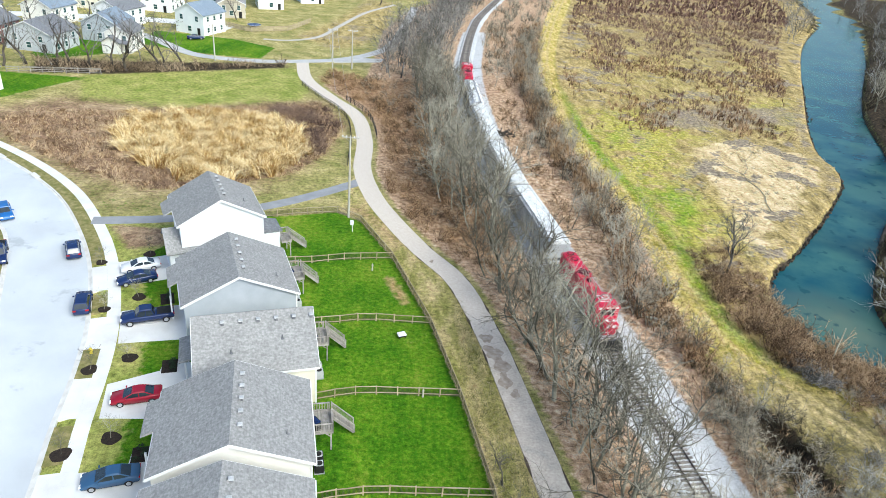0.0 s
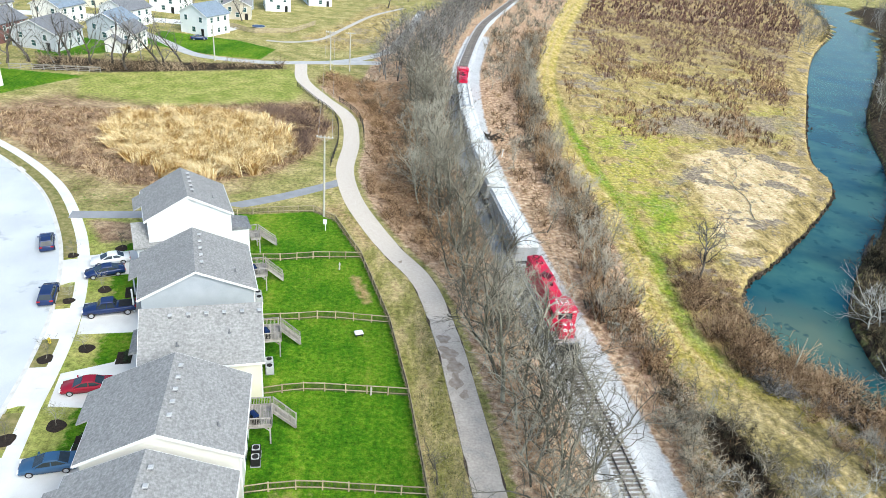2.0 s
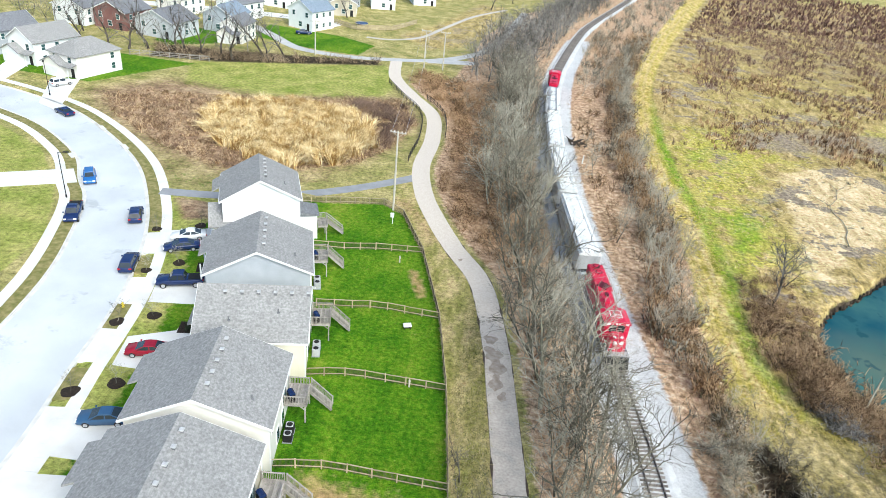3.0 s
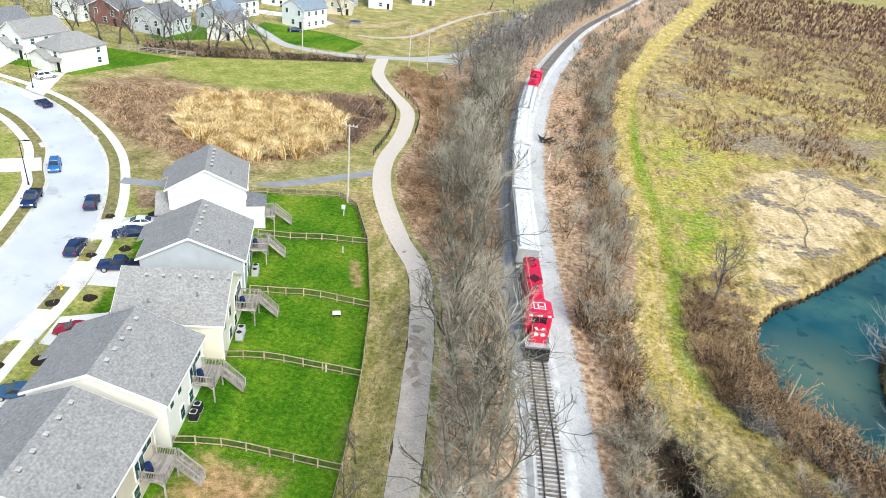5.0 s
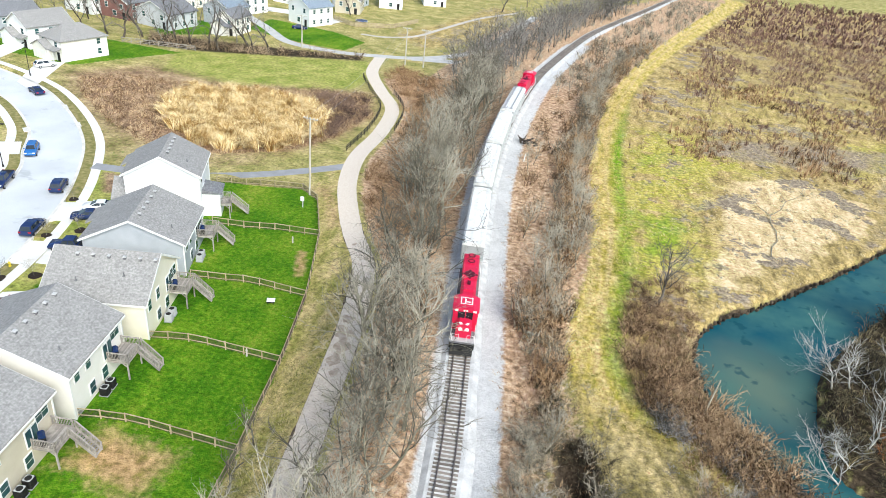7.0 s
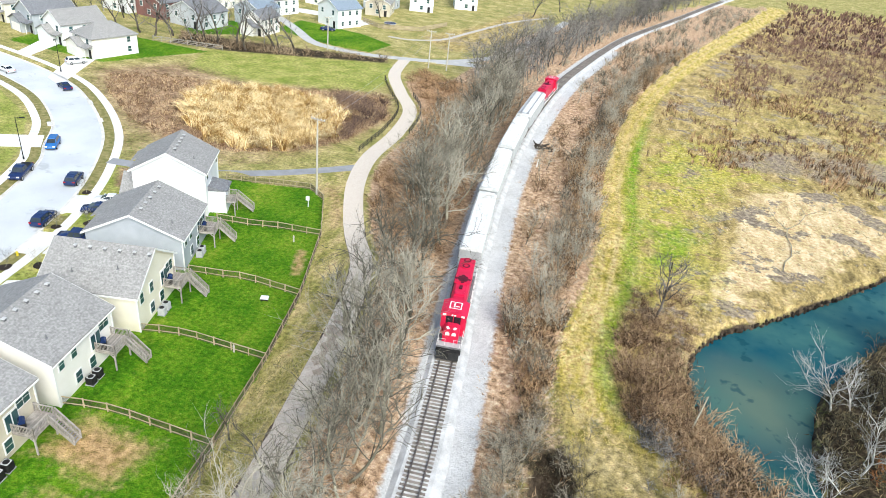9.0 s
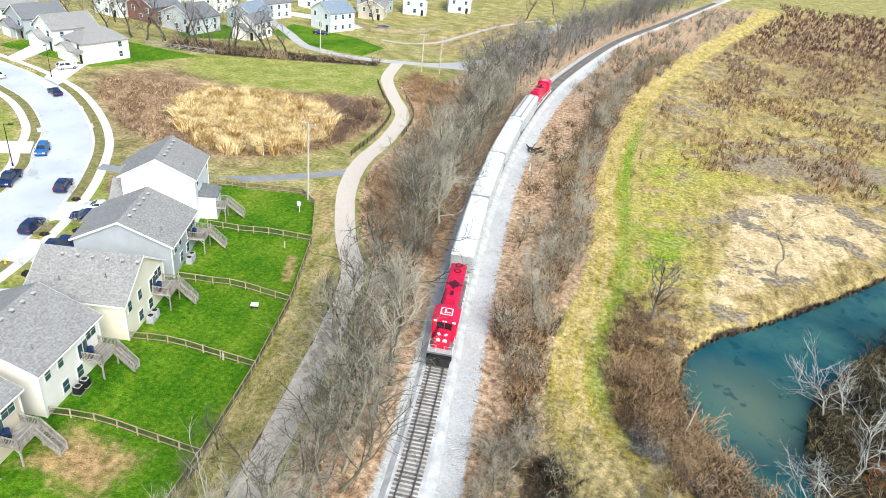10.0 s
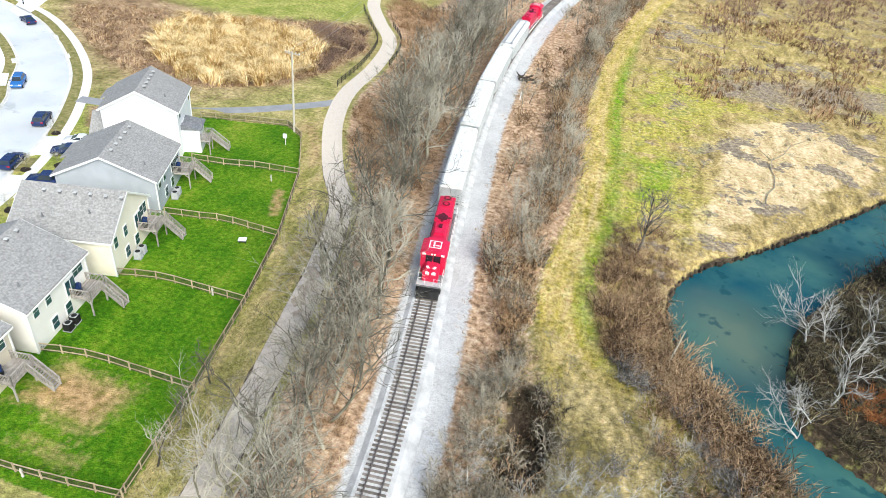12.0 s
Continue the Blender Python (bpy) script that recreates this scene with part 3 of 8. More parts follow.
z_dull = region([(11, 63), (17, 61), (26, 55), (38, 46), (38, 28), (7, 28), (9, 56)], 5.0) * 0.75
near_east = region([(3.5, 66), (9, 66), (14, 52), (17, 30), (3.5, 30)], 4.0)
z_litter = z_litter * (1 - 0.5 * near_east)
z_dull = np.maximum(z_dull, np.maximum(near_creek * 0.9, near_east * 0.7))
z_russet = region(np.vstack([offset(TRAIL, 4.2)[TRAIL[:, 1] < 178], offset(RAIL, -4.2)[(RAIL[:, 1] > 8) & (RAIL[:, 1] < 182)][::-1]]), 4.0)
z_russet = np.maximum(z_russet, region(np.vstack([offset(STRIP_L, -5.5), offset(STRIP_L, -0.6)[::-1]]), 3.0) * 0.5)
z_russet = z_russet * (0.3 + 0.7 * soft(GY - 84, 12))
front = region([(-55.5, 28), (-56.5, 46), (-58.5, 58), (-60.5, 68), (-66, 82), (-64, 92), (-80, 92), (-74, 60), (-66, 28)], 2.0)
front = np.maximum(front, region([(-150, 60), (-83, 60), (-84, 74), (-93, 90), (-104, 102), (-122, 112), (-150, 118)], 1.0))
z_lawn = z_lawn * (1 - 0.75 * front)
z_meadow = np.maximum(z_meadow, front)
z_russet = np.maximum(z_russet, region([(-31.6, 86), (-36.5, 96.5), (-41, 100.5), (-37.5, 104), (-33.5, 97), (-30, 90)], 2.0) * 0.62)
GZ = ground_z(GX, GY)
z_bank = soft(-0.45 - GZ, 0.3) * (GX > 0)
GZ = GZ * np.where((np.abs(GX) < 900) & (np.abs(GY) < 900), 1, 0)
nx, ny = len(gx), len(gy)
idx = np.arange(nx * ny).reshape(ny, nx)
quads = np.stack([idx[:-1, :-1], idx[:-1, 1:], idx[1:, 1:], idx[1:, :-1]], -1).reshape(-1, 4)


def ground_material():
    m = bpy.data.materials.new("winter ground")
    m.use_nodes = True
    nd, lk = m.node_tree.nodes, m.node_tree.links
    bs = nd["Principled BSDF"]
    bs.inputs["Roughness"].default_value = 0.95
    bs.inputs["Specular IOR Level"].default_value = 0.1
    geo = nd.new("ShaderNodeNewGeometry")

    def noise_at(scale, detail=5, rough=0.6, stretch=None):
        n = nd.new("ShaderNodeTexNoise")
        n.inputs["Scale"].default_value = scale
        n.inputs["Detail"].default_value = detail
        n.inputs["Roughness"].default_value = rough
        if stretch:
            mp = nd.new("ShaderNodeMapping")
            mp.inputs["Scale"].default_value = stretch
            lk.new(geo.outputs["Position"], mp.inputs[0])
            lk.new(mp.outputs[0], n.inputs["Vector"])
        else:
            lk.new(geo.outputs["Position"], n.inputs["Vector"])
        return n.outputs[0]

    broad, mid, small, grain = noise_at(0.05), noise_at(0.22), noise_at(1.1), noise_at(6.0, 3)
    streak = noise_at(0.5, 6, 0.65, (1.0, 0.35, 1.0))

    def ramp(src, stops):
        r = nd.new("ShaderNodeValToRGB")
        while len(r.color_ramp.elements) < len(stops):
            r.color_ramp.elements.new(0.5)
        for e, (p, c) in zip(r.color_ramp.elements, stops):
            e.position, e.color = p, (*c, 1)
        lk.new(src, r.inputs[0])
        return r.outputs[0]

    def math_node(op, a, b=None, c=None):
        n = nd.new("ShaderNodeMath")
        n.operation = op
        for i, v in enumerate((a, b, c)):
            if v is None:
                continue
            if isinstance(v, (int, float)):
                n.inputs[i].default_value = v
            else:
                lk.new(v, n.inputs[i])
        return n.outputs[0]

    def channel(name, which):
        a = nd.new("ShaderNodeAttribute")
        a.attribute_name = name
        if which == 3:
            return a.outputs["Alpha"]
        s = nd.new("ShaderNodeSeparateColor")
        lk.new(a.outputs["Color"], s.inputs[0])
        return s.outputs[which]

    def over(below, colour, weight, wobble, edge=0.12):
        """Lays a colour where the weight, frayed by a noise, passes one half."""
        w = math_node("ADD", weight, math_node("MULTIPLY_ADD", wobble, 0.9, -0.45))
        mr = nd.new("ShaderNodeMapRange")
        mr.inputs["From Min"].default_value = 0.5 - edge
        mr.inputs["From Max"].default_value = 0.5 + edge
        lk.new(w, mr.inputs["Value"])
        mx = nd.new("ShaderNodeMixRGB")
        lk.new(mr.outputs[0], mx.inputs[0])
        lk.new(below, mx.inputs[1])
        lk.new(colour, mx.inputs[2])
        return mx.outputs[0]

    col = ramp(mid, [(0.3, (0.2, 0.22, 0.055)), (0.5, (0.36, 0.32, 0.12)), (0.68, (0.54, 0.45, 0.21))])
    straw = ramp(streak, [(0.3, (0.12, 0.09, 0.04)), (0.42, (0.31, 0.235, 0.095)), (0.52, (0.46, 0.345, 0.14)), (0.66, (0.62, 0.48, 0.24))])
    col = over(col, straw, channel("zone_a", 2), small)
    # bleached lays, grey brown scrub and green flushes in the straw
    bleached = ramp(streak, [(0.3, (0.46, 0.33, 0.16)), (0.45, (0.65, 0.495, 0.265)), (0.6, (0.8, 0.65, 0.405))])
    col = over(col, bleached, math_node("MULTIPLY", channel("zone_e", 0), 0.66), noise_at(0.13, 5, 0.55), 0.05)
    scrub = ramp(small, [(0.3, (0.17, 0.13, 0.095)), (0.7, (0.46, 0.38, 0.28))])
    patch = math_node("MULTIPLY", channel("zone_a", 2), math_node("GREATER_THAN", noise_at(0.1, 6, 0.68), 0.56))
    col = over(col, scrub, math_node("MULTIPLY", patch, 0.85), small, 0.2)
    flush = ramp(small, [(0.3, (0.18, 0.28, 0.01)), (0.48, (0.42, 0.43, 0.04)), (0.66, (0.68, 0.55, 0.16))])
    wet = math_node("MULTIPLY", channel("zone_d", 1), math_node("GREATER_THAN", noise_at(0.16, 6, 0.66), 0.46))
    col = over(col, flush, math_node("MULTIPLY", wet, 0.6), small, 0.35)
    col = over(col, scrub, math_node("MULTIPLY", channel("zone_e", 1), 0.62), noise_at(0.2, 6, 0.7), 0.15)
    heath = ramp(small, [(0.3, (0.13, 0.085, 0.055)), (0.5, (0.29, 0.205, 0.115)), (0.66, (0.48, 0.365, 0.175))])
    col = over(col, heath, math_node("MULTIPLY", channel("zone_c", 1), 0.5), noise_at(0.11, 6, 0.72), 0.16)
    vivid = ramp(small, [(0.3, (0.085, 0.25, 0.006)), (0.7, (0.27, 0.42, 0.018))])
    col = over(col, vivid, math_node("MULTIPLY", channel("zone_b", 3), 0.95), mid, 0.2)
    olive = ramp(streak, [(0.34, (0.23, 0.21, 0.025)), (0.43, (0.46, 0.37, 0.08)), (0.53, (0.62, 0.475, 0.17)), (0.66, (0.78, 0.62, 0.31))])
    col = over(col, olive, channel("zone_a", 1), small)
    col = over(col, vivid, math_node("MULTIPLY", channel("zone_d", 3), 0.68), noise_at(0.3, 6, 0.7), 0.3)
    dull = ramp(streak, [(0.3, (0.1, 0.085, 0.035)), (0.5, (0.25, 0.205, 0.09)), (0.68, (0.42, 0.34, 0.17))])
    col = over(col, dull, channel("zone_e", 2), small, 0.3)
    weedy = ramp(streak, [(0.3, (0.17, 0.19, 0.04)), (0.46, (0.34, 0.305, 0.1)), (0.62, (0.58, 0.46, 0.23))])
    col = over(col, weedy, channel("zone_d", 0), small)
    meadow = ramp(mid, [(0.3, (0.21, 0.27, 0.045)), (0.55, (0.36, 0.36, 0.1)), (0.75, (0.52, 0.45, 0.17))])
    col = over(col, meadow, channel("zone_d", 2), small)
    rut = ramp(small, [(0.3, (0.46, 0.34, 0.14)), (0.7, (0.68, 0.54, 0.28))])
    col = over(col, rut, math_node("MULTIPLY", channel("zone_c", 3), 0.8), small, 0.25)
    marsh = ramp(mid, [(0.3, (0.14, 0.08, 0.05)), (0.5, (0.34, 0.225, 0.14)), (0.7, (0.54, 0.4, 0.25))])
    col = over(col, marsh, channel("zone_b", 0), small, 0.25)
    litter = ramp(small, [(0.3, (0.2, 0.12, 0.07)), (0.48, (0.5, 0.335, 0.21)), (0.66, (0.69, 0.525, 0.37))])
    col = over(col, litter, channel("zone_a", 3), small)
    russet = ramp(math_node("MULTIPLY_ADD", small, 0.6, math_node("MULTIPLY", mid, 0.4)), [(0.34, (0.14, 0.08, 0.042)), (0.5, (0.37, 0.228, 0.125)), (0.66, (0.58, 0.415, 0.26))])
    col = over(col, russet, math_node("MULTIPLY", channel("zone_e", 3), 0.85), small, 0.25)
    # dark wood floor; in the hollow its near-black imitates shade
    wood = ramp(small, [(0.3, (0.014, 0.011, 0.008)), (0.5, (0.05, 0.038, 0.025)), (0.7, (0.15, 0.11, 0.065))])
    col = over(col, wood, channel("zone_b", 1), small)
    lawn = ramp(math_node("ADD", math_node("MULTIPLY", noise_at(0.09, 3), 0.4), math_node("MULTIPLY_ADD", noise_at(2.0, 6, 0.78), 0.56, math_node("MULTIPLY_ADD", streak, 0.26, -0.11))), [(0.34, (0.024, 0.095, 0.003)), (0.45, (0.058, 0.168, 0.005)), (0.545, (0.13, 0.245, 0.012)), (0.62, (0.22, 0.29, 0.03)), (0.8, (0.36, 0.34, 0.09))])
    col = over(col, lawn, channel("zone_a", 0), small, 0.1)
    fleck = ramp(small, [(0.3, (0.3, 0.3, 0.05)), (0.7, (0.52, 0.42, 0.17))])
    col = over(col, fleck, math_node("MULTIPLY", channel("zone_a", 0), math_node("MULTIPLY_ADD", mid, 0.8, -0.22)), noise_at(2.2, 6, 0.8), 0.16)
    worn = ramp(small, [(0.35, (0.34, 0.2, 0.09)), (0.65, (0.52, 0.36, 0.18))])
    col = over(col, worn, channel("zone_c", 0), small, 0.25)
    bank = ramp(small, [(0.35, (0.03, 0.022, 0.016)), (0.65, (0.1, 0.075, 0.05))])
    col = over(col, bank, channel("zone_b", 2), small, 0.2)
    stone = ramp(math_node("MULTIPLY_ADD", grain, 0.5, math_node("MULTIPLY", mid, 0.5)), [(0.3, (0.46, 0.46, 0.46)), (0.5, (0.61, 0.61, 0.61)), (0.7, (0.73, 0.73, 0.73))])
    col = over(col, stone, channel("zone_c", 2), small, 0.15)
    speck = nd.new("ShaderNodeMapRange")
    speck.inputs["From Min"].default_value = 0.3
    speck.inputs["From Max"].default_value = 0.7
    lk.new(math_node("MULTIPLY_ADD", noise_at(1.5, 5, 0.7), 0.75, math_node("MULTIPLY", grain, 0.25)), speck.inputs["Value"])
    mx = nd.new("ShaderNodeMixRGB")
    mx.blend_type = "OVERLAY"
    lk.new(math_node("MULTIPLY_ADD", channel("zone_c", 2), -0.5, math_node("MULTIPLY_ADD", channel("zone_a", 0), -0.3, 0.75)), mx.inputs[0])
    lk.new(col, mx.inputs[1])
    lk.new(speck.outputs[0], mx.inputs[2])
    lk.new(mx.outputs[0], bs.inputs["Base Color"])
    bp = nd.new("ShaderNodeBump")
    bp.inputs["Strength"].default_value = 0.9
    bp.inputs["Distance"].default_value = 0.25
    lk.new(math_node("ADD", grain, small), bp.inputs["Height"])
    lk.new(bp.outputs[0], bs.inputs["Normal"])
    return m


z_worn = np.maximum(region([(-34, 31), (-27, 30), (-26, 32.5), (-33, 33.5)], 3.0) * 0.55, np.maximum(region([(-37, 35), (-28, 34), (-27, 40.5), (-36, 41.2)], 3.0) * 0.75, region([(-33.5, 80), (-32, 80), (-30.5, 76.5), (-29.6, 73), (-31, 73)], 1.0) * 0.8))
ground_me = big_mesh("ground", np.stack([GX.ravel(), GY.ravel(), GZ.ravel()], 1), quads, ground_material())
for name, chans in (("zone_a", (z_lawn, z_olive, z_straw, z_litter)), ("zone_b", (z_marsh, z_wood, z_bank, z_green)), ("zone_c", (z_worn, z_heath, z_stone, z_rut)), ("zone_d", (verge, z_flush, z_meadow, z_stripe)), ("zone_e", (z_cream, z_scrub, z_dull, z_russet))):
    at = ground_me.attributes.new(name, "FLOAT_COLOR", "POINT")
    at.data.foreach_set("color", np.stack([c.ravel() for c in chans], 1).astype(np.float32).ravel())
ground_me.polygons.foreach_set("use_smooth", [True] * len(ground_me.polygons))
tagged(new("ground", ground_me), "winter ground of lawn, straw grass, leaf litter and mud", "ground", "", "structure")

# ---------- water ----------
wm = bpy.data.materials.new("teal creek water")
wm.use_nodes = True
wnd, wlk = wm.node_tree.nodes, wm.node_tree.links
wb = wnd["Principled BSDF"]
wb.inputs["Roughness"].default_value = 0.12
wb.inputs["Specular IOR Level"].default_value = 0.11
wgeo = wnd.new("ShaderNodeNewGeometry")
wn1 = wnd.new("ShaderNodeTexNoise")
wn1.inputs["Scale"].default_value = 0.1
wn1.inputs["Detail"].default_value = 5
wlk.new(wgeo.outputs["Position"], wn1.inputs["Vector"])
wr = wnd.new("ShaderNodeValToRGB")
wr.color_ramp.elements[0].position, wr.color_ramp.elements[0].color = 0.38, (0.01, 0.07, 0.098, 1)
wr.color_ramp.elements[1].position, wr.color_ramp.elements[1].color = 0.64, (0.05, 0.135, 0.12, 1)
wlk.new(wn1.outputs[0], wr.inputs[0])
# a murky shoal in the bend, and dark weed on the bed
shoal = wnd.new("ShaderNodeVectorMath")
shoal.operation = "DISTANCE"
shoal.inputs[1].default_value = (SHOAL[0], SHOAL[1], WATER_Z)
wlk.new(wgeo.outputs["Position"], shoal.inputs[0])
reach = wnd.new("ShaderNodeMath")
reach.operation = "MULTIPLY_ADD"
reach.inputs[1].default_value = 14.0
wlk.new(wn1.outputs[0], reach.inputs[0])
wlk.new(shoal.outputs["Value"], reach.inputs[2])
murk_w = wnd.new("ShaderNodeMapRange")
murk_w.inputs["From Min"].default_value = 17.0
murk_w.inputs["From Max"].default_value = 9.0
wlk.new(reach.outputs[0], murk_w.inputs["Value"])
silt = wnd.new("ShaderNodeMixRGB")
silt.inputs[2].default_value = (0.1, 0.15, 0.115, 1)
wlk.new(murk_w.outputs[0], silt.inputs[0])
wlk.new(wr.outputs[0], silt.inputs[1])
weed = wnd.new("ShaderNodeTexNoise")
weed.inputs["Scale"].default_value = 0.42
weed.inputs["Detail"].default_value = 4
wlk.new(wgeo.outputs["Position"], weed.inputs["Vector"])
weed_w = wnd.new("ShaderNodeMapRange")
weed_w.inputs["From Min"].default_value = 0.6
weed_w.inputs["From Max"].default_value = 0.66
weed_w.inputs["To Max"].default_value = 0.6
wlk.new(weed.outputs[0], weed_w.inputs["Value"])
bed = wnd.new("ShaderNodeMixRGB")
bed.inputs[2].default_value = (0.006, 0.05, 0.07, 1)
wlk.new(weed_w.outputs[0], bed.inputs[0])
wlk.new(silt.outputs[0], bed.inputs[1])
wlk.new(bed.outputs[0], wb.inputs["Base Color"])
wn2 = wnd.new("ShaderNodeTexNoise")
wn2.inputs["Scale"].default_value = 1.6
wlk.new(wgeo.outputs["Position"], wn2.inputs["Vector"])
wbp = wnd.new("ShaderNodeBump")
wbp.inputs["Strength"].default_value = 0.06
wlk.new(wn2.outputs[0], wbp.inputs["Height"])
wlk.new(wbp.outputs[0], wb.inputs["Normal"])


def ribbon(geo, left, right, z0, thick):
    """A slab between two lines of equal count."""
    n = len(left)
    k = len(geo.v)
    for a, b in zip(left, right):
        for p in (a, b):
            geo.v.append((p[0], p[1], z0))
    for a, b in zip(left, right):
        for p in (a, b):
            geo.v.append((p[0], p[1], z0 - thick))
    m = 2 * n
    for i in range(n - 1):
        a = k + 2 * i
        geo.f.append((a, a + 1, a + 3, a + 2))
        geo.f.append((a + m, a + m + 2, a + m + 3, a + m + 1))
        geo.f.append((a, a + 2, a + m + 2, a + m))
        geo.f.append((a + 1, a + m + 1, a + m + 3, a + 3))
    geo.f.append((k, k + m, k + m + 1, k + 1))
    e = k + 2 * n - 2
    geo.f.append((e, e + 1, e + m + 1, e + m))
    return geo


def even(line, n):
    s = np.r_[0, np.cumsum(np.hypot(*np.diff(line, axis=0).T))]
    at = np.linspace(0, s[-1], n)
    return np.stack([np.interp(at, s, line[:, 0]), np.interp(at, s, line[:, 1])], 1)


g = Geo()
ribbon(g, offset(even(BANK_W, 120), 2.0)[::-1], offset(even(BANK_E, 120), -2.0)[::-1], WATER_Z, 0.3)
solid("water", g, wm, "still teal creek water between muddy banks", "creek")

# made-up clods that draw the dark reflection line along the west bank
clods = Geo()
clod_rng = np.random.default_rng(81)
edge = BANK_W[(BANK_W[:, 1] > 60) & (BANK_W[:, 1] < 210)]
edge = np.vstack([edge, edge + 0.75 * (np.roll(edge, -1, axis=0) - edge), edge + 0.4 * (np.roll(edge, -1, axis=0) - edge)])[:-1]
for cx, cy in edge:
    for lift in (-1.1, -0.8):
        a, r = clod_rng.uniform(0, 6.28), clod_rng.uniform(0.14, 0.3)
        px, py = cx + clod_rng.normal(0, 0.22), cy + clod_rng.normal(0, 0.22)
        rings = []
        for zz, w in ((-0.5, 0.8), (0.1, 1.1), (0.45, 0.55)):
            rings.append([(px + r * w * math.cos(a + k * 1.2566) * clod_rng.uniform(0.75, 1.3), py + r * w * math.sin(a + k * 1.2566) * clod_rng.uniform(0.75, 1.3), lift + zz * r * 2.2) for k in range(5)])
        clods.loft(rings)
solid("bank_clods", clods, M["bank_line"], "near-black clods imitating the shade and reflection line under the creek's bank", "creek bank", "stuff")

# ---------- street side ----------
def storm_drain(x, y, turn):
    """A kerb inlet: a concrete hood with a dark slot towards the street."""
    t = thing("storm_drain", "pale concrete storm drain inlet in the kerb", "storm drain", pose(x, y, -0.05, 0, 0, turn), "storm drains")
    g = Geo()
    g.box((0, 0.25, 0.1), (2.2, 0.9, 0.16), taper=0.96)
    part("hood", g, M["kerb"], t)
    g = Geo()
    g.box((0, -0.3, -0.03), (1.9, 0.42, 0.05))
    part("grate", g, M["black"], t, "dark iron grate")


for x, y, turn in ((-90.9, 107.2, 137), (-99.6, 114.4, 140), (-97.2, 100.3, -42)):
    storm_drain(x, y, turn)
n = 140
g = Geo()
ribbon(g, offset(even(KERB, n), 0.0), offset(even(KERB_W, n), 0.0), -0.13, 0.3)
solid("road", g, M["road"], "pale bleached residential street with faint tyre marks", "road")
for line, s, nm in ((KERB, 1, "kerb_east"), (KERB_W, -1, "kerb_west")):
    g = Geo()
    ribbon(g, offset(line, -0.32 * s), offset(line, 0.0), -0.10, 0.2)
    ribbon(g, offset(line, 0.0), offset(line, 0.22 * s), 0.02, 0.4)
    solid(nm, g, M["kerb"], "pale concrete kerb and gutter beside the street", "kerb")
    # slabs of the pavement, with open joints
    seg = curve(line[::6], 1.6)
    root = thing("pavement", "pale concrete pavement in slabs along the street", "pavement", None, "", "structure")
    inner, outer = offset(seg, 1.95 * s), offset(seg, 3.45 * s)
    for i in range(len(seg) - 1):
        a, b, c, d = inner[i], inner[i + 1], outer[i + 1], outer[i]
        e = 0.008
        q = [a + (b - a) * e, b + (a - b) * e, c + (d - c) * e, d + (c - d) * e]
        sg = Geo()
        sg.add([(p[0], p[1], 0.035) for p in q] + [(p[0], p[1], -0.3) for p in q], [(0, 1, 2, 3), (7, 6, 5, 4), (0, 4, 5, 1), (1, 5, 6, 2), (2, 6, 7, 3), (3, 7, 4, 0)])
        part("slab", sg, M["concrete"], root)


def sheet(name, outline, z, thick, material, label, category, kind="structure"):
    g = Geo()
    g.prism(outline, z - thick, z, "z")
    return solid(name, g, material, label, category, kind)


def on_kerb(line, y):
    return np.array([np.interp(y, line[:, 1], line[:, 0]), y])


KY = KERB[np.argsort(KERB[:, 1])]
# the verge between kerb and pavement: grass where there is no crossing
cross_at = [(38.0, 44.0), (51.0, 56.2), (62.4, 67.4), (73.6, 79.0)]  # crossings, by the kerb's y
grass_at = [(44.4, 50.6), (56.6, 62.0), (67.8, 73.2), (79.0, 126.0)]
for a, b in grass_at:
    m = (KERB[:, 1] >= a) & (KERB[:, 1] <= b)
    g = Geo()
    ribbon(g, offset(KERB, 0.23)[m], offset(KERB, 1.93)[m], 0.015, 0.3)
    solid("verge", g, M["lawn"], "worn grass verge between kerb and pavement", "verge")
for a, b in [(30.0, 44.4), (50.6, 56.6), (62.0, 67.8), (73.2, 79.0)]:
    m = (KERB[:, 1] >= a - 0.5) & (KERB[:, 1] <= b + 0.5)
    g = Geo()
    ribbon(g, offset(KERB, 0.23)[m], offset(KERB, 1.94)[m], 0.026, 0.3)
    solid("crossing", g, M["concrete"], "pale concrete driveway crossing over the verge", "driveway")
m = KERB_W[:, 1] > 40
g = Geo()
ribbon(g, offset(KERB_W, -1.93)[m], offset(KERB_W, -0.23)[m], 0.015, 0.3)
solid("verge", g, M["lawn"], "worn grass verge between kerb and pavement", "verge")
drives = [
    [(-62.6, 29), (-55, 31), (-53.6, 36.9), (-60.2, 36)],
    [(-59.9, 44.3), (-60.4, 38.2), (-51.4, 38.6), (-52.6, 47.9), (-56.1, 47.3), (-55.9, 44.9)],
    [(-61.6, 56.2), (-60.6, 51.2), (-53.0, 51.4), (-53.2, 60.2), (-57.0, 60.2), (-57.0, 58.6)],
    [(-64.6, 69.4), (-62.9, 63.1), (-55.6, 64.4), (-57.0, 71.6), (-60.9, 70.4)],
    [(-69.4, 80.4), (-66.3, 74.9), (-60.0, 77.6), (-59.5, 83.2), (-63.5, 83.0)],
]
for d in drives:
    sheet("driveway", d, 0.03, 0.3, M["concrete"], "pale concrete driveway leading to a garage", "driveway")
sheet("driveway", [(-90, 91), (-93.6, 95.6), (-104, 90), (-101, 85)], 0.03, 0.3, M["concrete"], "pale concrete driveway across the street", "driveway")
